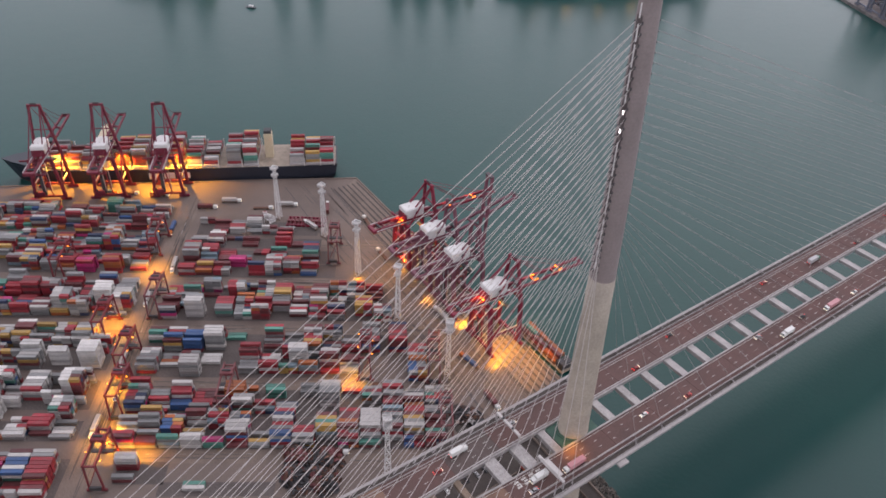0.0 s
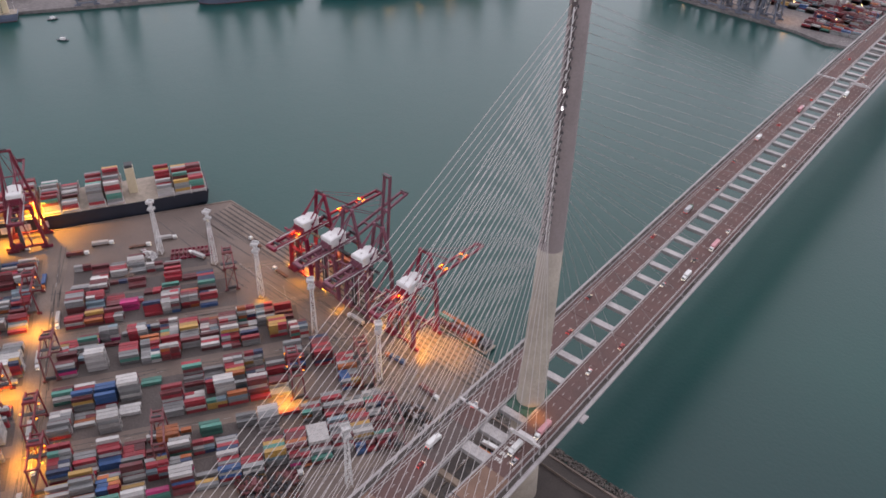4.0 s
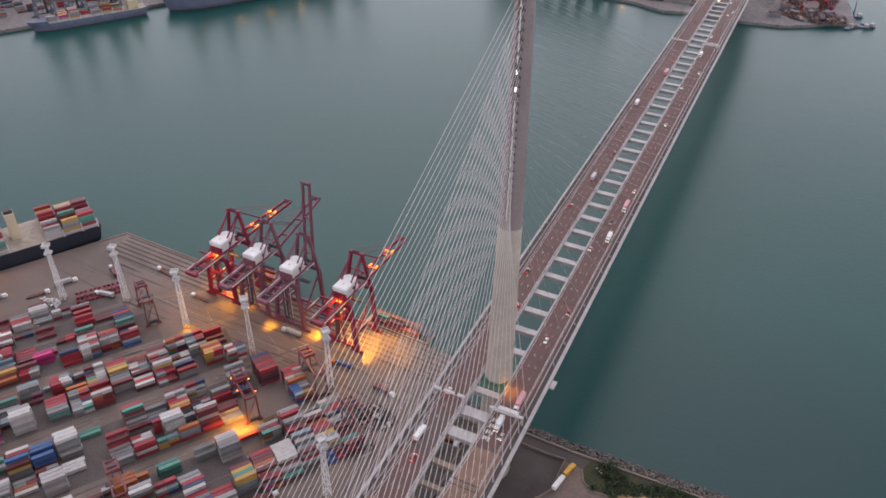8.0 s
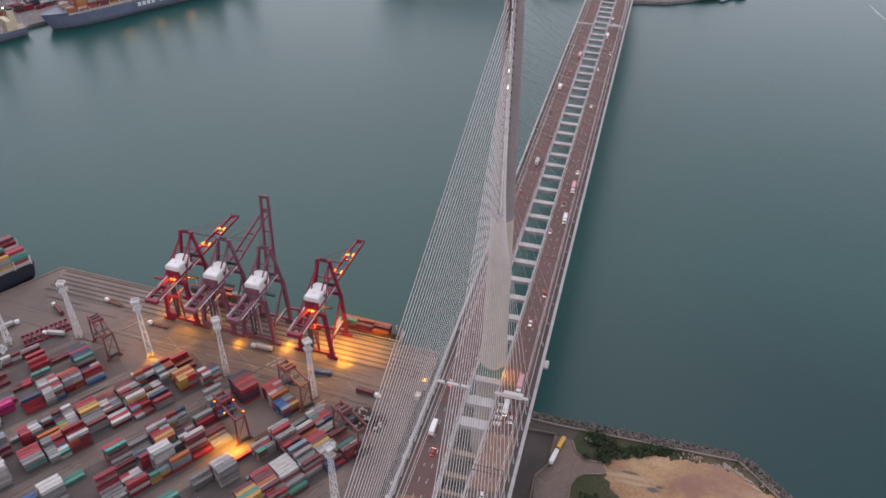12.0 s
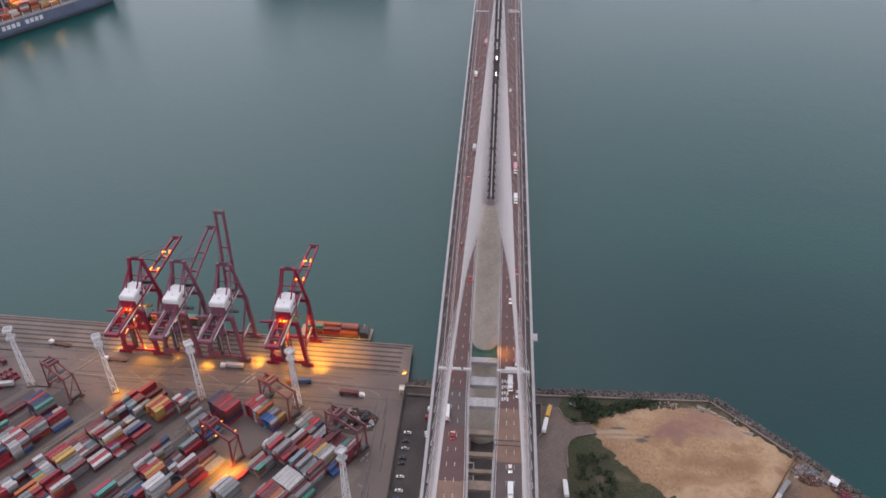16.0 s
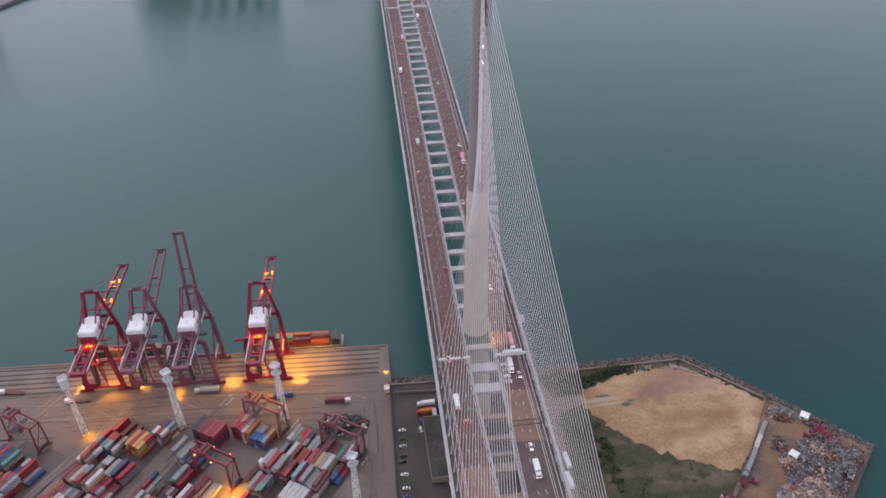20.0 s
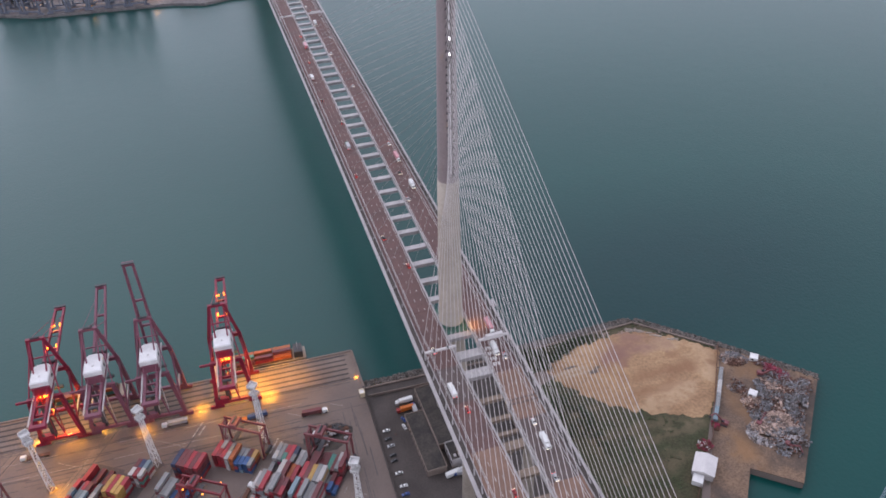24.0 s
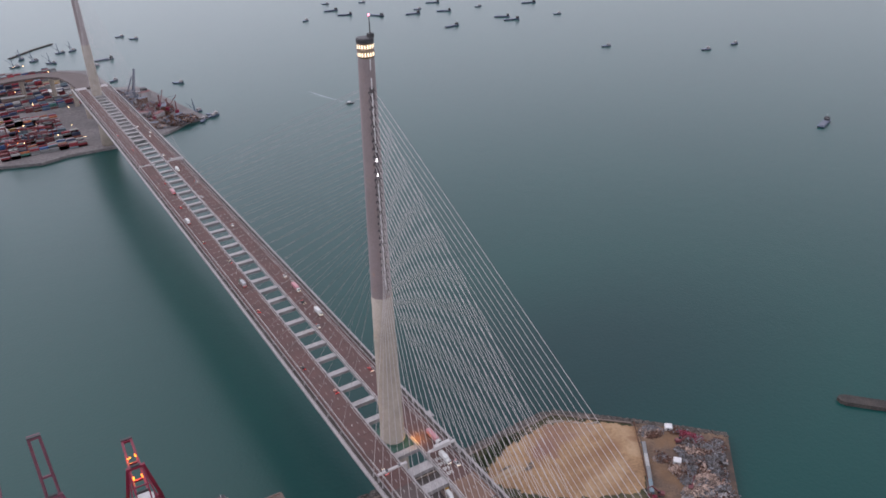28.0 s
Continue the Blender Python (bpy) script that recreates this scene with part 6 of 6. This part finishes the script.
heap("scrap_heap", 196, -64, 25, 24, 4.0, 1900, [SCRAP, RUST, PAPER], "grey and rust mixed scrap metal heap", 1)
heap("scrap_heap", 184, -92, 16, 12, 3.2, 600, [SCRAP, RUST, STEEL_GREY], "grey scrap metal heap at the quay corner", 2)
heap("scrap_heap", 174, -80, 14, 11, 3.0, 520, [PAPER, SCRAP, STEEL_GREY], "pale heap of crushed scrap", 3)
heap("scrap_heap", 193, -19, 10, 8, 2.8, 340, [SCRAP, PAPER, RUST], "pale grey heap of shredded scrap", 4)
heap("scrap_heap", 209, -36, 9, 17, 2.2, 700, [RUST, SCRAP, CRANE_RED], "dark rusty scrap along the quay edge", 5)
heap("scrap_heap", 203, -46, 7, 9, 1.2, 260, [SCRAP, RUST, PAPER], "thin litter of rust and grey scrap", 15)
heap("scrap_heap", 178, -42, 6, 7, 0.9, 120, [RUST, SCRAP, PAPER], "thin litter of rust and grey scrap", 16)
heap("scrap_heap", 186, -74, 12, 9, 3.8, 420, [PAPER, PAPER, SCRAP], "pale pinkish heap of crushed scrap", 17)
heap("scrap_heap", 219, -58, 9, 9, 2.0, 400, [RUST, SCRAP], "dark rusty scrap along the quay edge", 6)
heap("scrap_heap", 147, -66, 3, 4, 1.5, 70, [CRANE_RED, RUST], "red steel scrap beside the hoarding", 7)
heap("scrap_heap", 132, -76, 5, 4, 1.6, 90, [CRANE_RED, RUST, WHITE], "red steel scrap beside the hoarding", 8)
heap("rubble_heap", 118, 31, 12, 3.0, 0.5, 46, [PAPER, ROCK, QUAY], "pale concrete rubble along the sand lot", 9, 0.4, 1.2, 0)
heap("rubble_heap", 142, 29, 12, 2.4, 0.5, 40, [PAPER, ROCK, QUAY], "pale concrete rubble along the sand lot", 10, 0.4, 1.2, 0)
heap("rubble_heap", 158, 19, 10, 2.0, 0.5, 34, [PAPER, ROCK, QUAY], "pale concrete rubble along the sand lot", 12, 0.4, 1.2, 0)
heap("rubble_heap", 92, 22, 8, 3.0, 0.5, 30, [PAPER, ROCK, QUAY], "pale concrete rubble along the sand lot", 13, 0.4, 1.1, 0)
barrier_rng = random.Random(77)
barrier = empty("concrete_barrier", label="pale precast concrete barrier lying at the rim of the sand", category="barrier", group="concrete barriers")
part("barrier_body", Mesher().loft([[(x, -0.9, 0), (x, -0.35, 0.5), (x, -0.25, 1.3), (x, 0.25, 1.3), (x, 0.35, 0.5), (x, 0.9, 0)] for x in (-2.4, 2.4)]), QUAY_PALE, barrier)
for k, s in enumerate((0.06, 0.11, 0.16, 0.21, 0.26, 0.34, 0.39, 0.44, 0.60, 0.66)):
    p = Vector((136, 32.5, 0)).lerp(Vector((180, -2, 0)), s) + Vector((barrier_rng.uniform(-1.3, 1.3), barrier_rng.uniform(-1.3, 1.3), GZ + 0.1))
    m = Matrix.Translation(p) @ Matrix.Rotation(radians(-38 + barrier_rng.gauss(0, 14)), 4, "Z")
    if k:
        copy_thing(barrier, m)
    else:
        barrier.matrix_world = m
heap("chassis_pile", -80, 7, 13, 8, 2.6, 320, [DARK, RUST, STEEL_GREY], "dark pile of stored trailer chassis and spreaders", 14, 0.6, 2.6)
for k, (x, y) in enumerate(((-100, -100), (-92, -88), (-112, -92), (-100, -80))):
    heap("chassis_pile", x, y, 12, 8, 7.0, 380, [DARK, RUST, CRANE_MAROON], "stacked dark trailer frames in the yard", 20 + k, 0.8, 3.0)
heap("machine_row", -346, -2, 9, 5, 3.0, 120, [WHITE, STEEL_GREY, CRANE_RED], "parked white and red yard machines", 30, 0.8, 2.2)


def lifting_frame():
    """A container spreader set down on the yard: side rails, end beams, head block."""
    f = empty("lifting_frame", label="red container spreader frame parked on the yard", category="spreader", group="parked spreader frames")
    for s in (-1, 1):
        part("side_rail", Mesher().bar((-6, s * 1.0, 1.0), (6, s * 1.0, 1.0), 0.45, 0.7), CRANE_RED, f)
        part("end_beam", Mesher().bar((s * 6, -1.3, 0.8), (s * 6, 1.3, 0.8), 0.6, 1.6), CRANE_RED, f)
    part("head_block", Mesher().chamfer(-1.6, -1.2, 0.0, 1.6, 1.2, 2.6, 0.3), CRANE_MAROON, f)
    for x in (-3.6, 3.6):
        part("cross_tie", Mesher().bar((x, -1, 1.1), (x, 1, 1.1), 0.35, 0.5), CRANE_MAROON, f)
    return f


spreader = lifting_frame()
for k in range(10):
    m = Matrix.Translation((-331 + 1.9 * k, 10.0 + 2.6 * k, GZ + 0.03)) @ Matrix.Rotation(radians(142 + 2 * (k % 3)), 4, "Z")
    if k:
        copy_thing(spreader, m)
    else:
        spreader.matrix_world = m
slab("scrap_plot", [(-80 + 15 * math.cos(k * 0.35) * (1 + 0.1 * math.sin(k * 1.7)), 6 + 10.5 * math.sin(k * 0.35) * (1 + 0.1 * math.cos(k * 2.3))) for k in range(18)], GZ - 0.3, GZ + 0.035, ROOF_DARK, "dark oily plot for stored machine parts", "pavement")
heap("machine_row", -340, -24, 9, 6, 3.2, 120, [PAPER, CREAM, STEEL_GREY], "stored ochre crane parts on the yard", 32, 0.8, 2.4)


def digger(label):
    """A scrap grab: tracks, slewing house, two-part arm."""
    d = empty("excavator", label=label, category="excavator", group="scrap excavators")
    for s in (-1, 1):
        part("track", Mesher().chamfer(s * 1.5 - 0.4, -2.2, 0, s * 1.5 + 0.4, 2.2, 0.9, 0.25), DARK, d)
    h = part("house", Mesher().chamfer(-1.5, -2.4, 1.0, 1.5, 1.6, 2.9, 0.3), CRANE_MAROON, d)
    part("cab", Mesher().chamfer(-1.5, 0.2, 2.8, -0.2, 1.7, 3.6, 0.2), GLASS_DARK, h)
    arm = part("arm", Mesher().bar((0.4, 1.4, 2.2), (0.4, 6.0, 6.0), 0.6, 0.8), CRANE_MAROON, d)
    part("stick", Mesher().bar((0.4, 6.0, 6.0), (0.4, 8.8, 2.6), 0.45, 0.6), CRANE_MAROON, arm)
    part("grab", Mesher().rod((0.4, 8.8, 2.8), (0.4, 8.8, 1.4), 0.3, 8, 0.9), DARK, arm)
    return d


dg = digger("dark red grab excavator working on the scrap")
place(dg, 172, -73, GZ + 0.15, -60)
for x, y, t in ((178, -93, 200), (152, -66, 40), (199, -38, -120)):
    place_copy(dg, x, y, GZ + 0.15, t)


# ---- green ----
def bushes(name, area, n, label, seed, size=(1.2, 2.8), per=26):
    """Shrubs: each a loose clump of small leafy tufts, uneven in outline."""
    r = random.Random(seed)
    mb = Mesher()
    tries = 0
    while n and tries < 9000:
        tries += 1
        x, y = r.uniform(area[0], area[2]), r.uniform(area[1], area[3])
        if noise.noise((x * 0.07 + seed, y * 0.07, 0.0)) < -0.08 or (((x - 127) / 62) ** 2 + ((y + 8) / 40) ** 2 < 1 and area[4]):
            continue
        n -= 1
        s = r.uniform(*size)
        for _ in range(per):
            q = Vector((r.gauss(0, 0.5), r.gauss(0, 0.5), abs(r.gauss(0.35, 0.35)))) * s
            t = r.uniform(0.18, 0.42) * s * 0.6
            p = Vector((x, y, GZ + 0.1)) + q
            u, v = Vector((r.uniform(-1, 1), r.uniform(-1, 1), r.uniform(-0.4, 0.8))).normalized() * t, Vector((r.uniform(-1, 1), r.uniform(-1, 1), r.uniform(-0.4, 0.8))).normalized() * t
            mb.add([p - u - v, p + u - v * 0.6, p + u * 0.7 + v, p - u * 0.8 + v * 0.9], [(0, 1, 2, 3)])
            mb.add([p - u + Vector((0, 0, t)), p + v, p + u - Vector((0, 0, t * 0.5)), p - v * 0.8], [(0, 1, 2, 3)])
    return tagged(part(name, mb, LEAF), label, "shrubs", kind="stuff")


bushes("shrubs", (57, 12, 112, 34, 1), 150, "dense dark green shrubs beside the sea wall", 3, (1.4, 3.0), 34)
bushes("shrubs", (56, -60, 78, -12, 0), 110, "dark green shrubs on the verge", 4, (1.0, 2.6))
bushes("shrubs", (78, -100, 125, -42, 0), 70, "scattered low shrubs on rough grass", 5, (0.6, 1.6), 18)
bushes("shrubs", (56, -175, 92, -60, 0), 80, "scattered low shrubs on rough grass", 6, (0.6, 2.0), 18)
bushes("shrubs", (128, 30, 160, 36, 0), 24, "low green scrub along the sea wall", 7, (0.5, 1.2), 18)

# breakwater, floating crane and pontoon in the basin
d = Vector((0.64, -0.77, 0))
n2 = Vector((0.77, 0.64, 0))
tagged(part("breakwater", Mesher().loft([[tuple(Vector((338, -72, z)) + d * s + n2 * o * w) for s, o in ((-4, 0), (-2, -0.7), (2, -1), (130, -1), (130, 1), (2, 1), (-2, 0.7))] for w, z in ((6.5, -2.0), (4.8, 2.6))]), ROOF_DARK), "dark stone breakwater with a rounded head", "breakwater", kind="structure")
fc = empty("floating_crane", Matrix.Translation((186, -150, 0)) @ Matrix.Rotation(radians(30), 4, "Z"), "floating grab crane with a pale blue lattice boom", "crane")
part("pontoon", Mesher().chamfer(-12, -6, -1, 12, 6, 2, 0.3), HULL_NAVY, fc)
part("house", Mesher().chamfer(-4, -2.5, 2, 3, 2.5, 6, 0.4), PAINT["red"], fc)
part("lattice_boom", Mesher().bar((2, -0.8, 5), (20, -0.5, 22), 0.4).bar((2, 0.8, 5), (20, 0.5, 22), 0.4).bar((2, 0, 6.4), (20, 0, 22.4), 0.3), BOXMAT[9], fc)
part("cargo_well", Mesher().box(-11, -5, 2, -5, 5, 3.4), RUST, fc)
fl = empty("pontoon", Matrix.Translation((156, -131, 0)) @ Matrix.Rotation(radians(-5), 4, "Z"), "small grey mooring pontoon in the basin", "pontoon")
part("deck", Mesher().chamfer(-2.5, -5, -0.5, 2.5, 5, 1.3, 0.2), QUAY, fl)
part("bollard", Mesher().rod((0, 3, 1.2), (0, 3, 2.1), 0.3, 8), DARK, fl)
part("bollard", Mesher().rod((0, -3, 1.2), (0, -3, 2.1), 0.3, 8), DARK, fl)
# ---- the far shores ----
# concrete paled in its colour, in place of haze over the far land
FAR_GROUND = material("hazed_far_concrete", (0.20, 0.18, 0.175), 0.9, vary=0.35, scale=0.02, fine=0.2, tint=(0.12, 0.11, 0.11))
NORTH = [(-700, 1090), (-415, 956), (-323, 912), (-135, 893), (-89, 874), (-52, 886), (20, 881), (78, 890), (112, 912), (136, 934), (171, 941), (162, 985), (150, 1076), (134, 1190), (119, 1221), (84, 1240), (75, 1410), (8, 1470), (-66, 1505), (-300, 1620), (-900, 1500)]
slab("far_shore", NORTH, -5, 4.0, FAR_GROUND, "hazy far shore with a terminal and roads")
p0, p1 = west(-760), west(330)
back = Vector((-0.866, 0.5, 0)) * 700
slab("west_terminal", [(p0.x, p0.y), (p1.x, p1.y), ((p1 + back).x, (p1 + back).y), ((p0 + back).x, (p0 + back).y)], -5, 4.5, FAR_GROUND, "far western container terminal across the water")


# far container mix short of vivid paints, muted to imitate haze
FARW = [24, 14, 16, 22, 7, 9, 5, 1, 2, 6, 0, 0]


def scatter_boxes(name, inside, n, label, seed, turn, zmax=3, z0=4.0):
    r = random.Random(seed)
    mb = Mesher()
    m0 = Matrix.Rotation(radians(turn), 4, "Z")
    k = 0
    while k < n:
        k += 1
        x, y = inside(r)
        col = r.choices(range(len(PAINTS)), FARW)[0]
        for j in range(r.randint(1, zmax)):
            mb.box(-6, -1.25, z0 + 2.6 * j, 6, 1.25, z0 + 2.6 * (j + 1) - 0.05, col if r.random() < 0.6 else r.choices(range(len(PAINTS)), FARW)[0], Matrix.Translation((x, y, 0)) @ m0)
    return tagged(part(name, mb, BOXMAT), label, "containers", kind="stuff")


def west_spot(lo, hi, smin, smax):
    def spot(r):
        row = r.randint(0, 9)
        q = west(smin + 13 * r.randint(0, int((smax - smin) / 13)), -(lo + (hi - lo) * (row + 0.15 * r.randint(0, 4)) / 10))
        return q.x, q.y
    return spot


def north_spot(x0, y0, x1, y1):
    def spot(r):
        return x0 + 13 * r.randint(0, int((x1 - x0) / 13)), y0 + 2.6 * r.choice([k for k in range(int((y1 - y0) / 2.6)) if (k // 6) % 3 != 2])
    return spot


scatter_boxes("far_containers", west_spot(55, 330, -700, 300), 1500, "hazy rows of containers on the far western terminal", 51, 60, 4, 4.5)
scatter_boxes("far_containers", north_spot(-380, 985, -40, 1130), 1100, "hazy rows of containers on the far shore", 52, 0)
scatter_boxes("far_containers", north_spot(-130, 915, -20, 1000), 240, "hazy rows of containers on the far shore", 53, 0)
scatter_boxes("far_containers", north_spot(-420, 1160, 20, 1470), 1600, "hazy rows of containers on the far shore", 54, 8)

far_crane = quay_crane(HAZE_BLUE, 78, False, 24.0, "quay crane on the far shore, boom up, haze put into its blue-grey")
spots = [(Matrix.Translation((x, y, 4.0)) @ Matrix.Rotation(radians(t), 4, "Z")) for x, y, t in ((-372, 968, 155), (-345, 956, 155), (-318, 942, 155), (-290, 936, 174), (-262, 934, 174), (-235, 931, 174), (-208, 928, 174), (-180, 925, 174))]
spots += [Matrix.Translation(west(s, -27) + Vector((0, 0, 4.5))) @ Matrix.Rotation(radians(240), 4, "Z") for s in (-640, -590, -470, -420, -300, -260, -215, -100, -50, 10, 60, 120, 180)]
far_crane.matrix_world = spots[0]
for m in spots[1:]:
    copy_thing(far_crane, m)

r = random.Random(8)
for k in range(26):
    x, y = r.uniform(-420, 20), r.uniform(1000, 1480)
    w, l, h = r.uniform(8, 26), r.uniform(10, 40), r.uniform(5, 14)
    b = empty("far_warehouse", Matrix.Translation((x, y, 4.0)) @ Matrix.Rotation(radians(r.uniform(-12, 12)), 4, "Z"), "pale warehouse on the far shore, softened by haze", "building", "far warehouses")
    part("wall", Mesher().box(-l / 2, -w / 2, 0, l / 2, w / 2, h), r.choice((STEEL_GREY, CREAM, QUAY)), b)
    part("roof", Mesher().loft([[(-l / 2 - 0.4, -w / 2 - 0.4, h), (-l / 2 - 0.4, 0, h + 1.6), (-l / 2 - 0.4, w / 2 + 0.4, h)], [(l / 2 + 0.4, -w / 2 - 0.4, h), (l / 2 + 0.4, 0, h + 1.6), (l / 2 + 0.4, w / 2 + 0.4, h)]]), r.choice((PALE, STEEL_GREY, ROOF_DARK)), b)
ramp = Mesher()
pts = [AX @ Vector((0, Y1 - 2, 78)), Vector((10, 1060, 68)), Vector((6, 1150, 58)), Vector((-18, 1222, 50)), Vector((-64, 1262, 43)), Vector((-150, 1284, 35)), Vector((-320, 1300, 27)), Vector((-520, 1310, 21))]
rg = []
for i, p in enumerate(pts):
    t = (pts[min(i + 1, len(pts) - 1)] - pts[max(i - 1, 0)]).normalized()
    s = Vector((t.y, -t.x, 0)).normalized()
    rg.append([tuple(p - s * 19 - Vector((0, 0, 3))), tuple(p + s * 19 - Vector((0, 0, 3))), tuple(p + s * 19), tuple(p - s * 19)])
viaduct = empty("approach_viaduct", label="far approach viaduct curving over the terminal", category="bridge")
part("viaduct_deck", ramp.loft(rg), GREY_ROAD, viaduct)
for i in range(1, 7):
    p = pts[i]
    part("viaduct_pier", Mesher().rod((p.x, p.y, 2), (p.x, p.y, p.z - 2.8), 4.0, 12), CONCRETE, viaduct)
for y in (-75, -145, -215, -285):
    for x in (-17, 17):
        part("side_pier", Mesher().loft([ring(x, y, z, rx, ry, 16) for z, rx, ry in ((3, 4.0, 2.6), (70, 3.2, 2.2), (76.5, 5.0, 2.4))]), CONCRETE, bridge, smooth=True)

# a dark moored crane barge and rusty vessels on the far point
crb = empty("crane_barge", Matrix.Translation((106, 1146, 0.8)), "dark sheerleg crane barge moored at the far point", "crane")
part("hull", Mesher().chamfer(-22, -9, 3.2, 22, 9, 6.5, 0.6), HULL_NAVY, crb)
part("sheerleg", Mesher().bar((-6, -6, 6), (4, 0, 52), 2.4).bar((-6, 6, 6), (4, 0, 52), 2.4), HAZE_BLUE, crb)
part("back_leg", Mesher().bar((-18, 0, 6), (-2, 0, 40), 2.0), HAZE_BLUE, crb)
part("house", Mesher().chamfer(8, -6, 6, 18, 6, 16, 0.5), DARK, crb)
heap("rusty_hulks", 112, 950, 46, 32, 6.0, 1500, [RUST, HAZE_BLUE, PAPER], "rusty hulks and scrap on the far point", 60, 0.9, 3.2)

for k, (x, y, l, w, h, t) in enumerate(((60, 925, 16, 9, 6, 20), (86, 938, 12, 8, 8, -15), (104, 985, 20, 10, 9, 40), (70, 965, 14, 14, 7, 5), (120, 1010, 18, 8, 12, 70), (84, 1010, 22, 10, 8, -30), (66, 1050, 18, 12, 9, 10), (100, 1075, 16, 9, 14, 25), (48, 990, 12, 10, 6, 0), (58, 1105, 26, 14, 9, -8), (130, 962, 14, 7, 7, 35), (112, 1105, 18, 10, 16, 15))):
    b = empty("far_shed", Matrix.Translation((x, y, 4.0)) @ Matrix.Rotation(radians(t), 4, "Z"), "weathered shed among rusty steel on the far point", "shed", "far sheds")
    part("wall", Mesher().box(-l / 2, -w / 2, 0, l / 2, w / 2, h), (HAZE_BLUE, RUST, STEEL_GREY)[k % 3], b)
    part("roof", Mesher().loft([[(-l / 2 - 0.3, -w / 2 - 0.3, h), (-l / 2 - 0.3, 0, h + 1.4), (-l / 2 - 0.3, w / 2 + 0.3, h)], [(l / 2 + 0.3, -w / 2 - 0.3, h), (l / 2 + 0.3, 0, h + 1.4), (l / 2 + 0.3, w / 2 + 0.3, h)]]), (RUST, HAZE_BLUE, CRANE_MAROON)[k % 3], b)
derrick = empty("far_derrick", label="red derrick crane among steel on the far point", category="crane", group="far derricks")
part("mast", Mesher().bar((0, 0, 0), (0, 0, 26), 1.4), CRANE_MAROON, derrick)
part("jib", Mesher().bar((0, 0, 9), (17, 0, 30), 1.0), CRANE_MAROON, derrick)
part("house", Mesher().chamfer(-3.5, -2.5, 6, 2.5, 2.5, 11, 0.4), CRANE_RED, derrick)
part("backstay", Mesher().bar((0, 0, 26), (17, 0, 30), 0.3), DARK, derrick)
derrick.matrix_world = Matrix.Translation((118, 1028, 4)) @ Matrix.Rotation(radians(50), 4, "Z")
for x, y, t in ((124, 1000, -20), (92, 962, 100), (132, 975, 160)):
    copy_thing(derrick, Matrix.Translation((x, y, 4)) @ Matrix.Rotation(radians(t), 4, "Z"))
for x, y, t in ((176, 946, 10), (184, 957, -30), (160, 932, 60)):
    copy_thing(boat, place_at(x, y, t))
heap("rusty_hulks", 98, 1035, 42, 52, 7.0, 1700, [RUST, HAZE_BLUE, CRANE_MAROON], "rusty hulks and stacked steel on the far point", 61, 0.9, 3.4)
heap("rusty_hulks", 76, 1150, 40, 60, 7.0, 1500, [HAZE_BLUE, RUST, STEEL_GREY], "dark sheds and stacked steel on the far point", 62, 1.0, 3.6)
for x, y in ((-80, 950), (-70, 975), (-92, 985), (-112, 925), (-60, 1010), (-130, 1010)):
    copy_thing(lit_g if y % 2 else dark_g, Matrix.Translation((x, y, 4.0)) @ Matrix.Rotation(radians(80), 4, "Z"))
mole = Mesher()
for a, b in (((-51, 1667), (7, 1735)), ((7, 1735), (52, 1773))):
    mole.bar((*a, 0.6), (*b, 0.6), 7.0, 3.0)
tagged(part("mole", mole, DARK_ASPHALT), "low dark stone mole in the far water", "breakwater", kind="structure")

# lamps that burn on the far shores
lamp_heads, lamp_posts = Mesher(), Mesher()
for k in range(55):
    x, y = r.uniform(-420, 20), r.uniform(905, 1500)
    lamp_heads.box(x - 0.6, y - 0.6, 16, x + 0.6, y + 0.6, 16.8)
    lamp_posts.box(x - 0.15, y - 0.15, 3.9, x + 0.15, y + 0.15, 16.05)
for k in range(70):
    q = west(r.uniform(-680, 300), -r.uniform(10, 260))
    lamp_heads.box(q.x - 0.7, q.y - 0.7, 24, q.x + 0.7, q.y + 0.7, 25)
    lamp_posts.box(q.x - 0.15, q.y - 0.15, 4.4, q.x + 0.15, q.y + 0.15, 24.05)
tagged(part("far_yard_lamps", lamp_heads, WARM), "small warm yard lamps burning on the far shores", "lamp", kind="stuff")
tagged(part("far_lamp_posts", lamp_posts, STEEL_GREY), "thin grey lamp posts on the far shores", "post", kind="stuff")
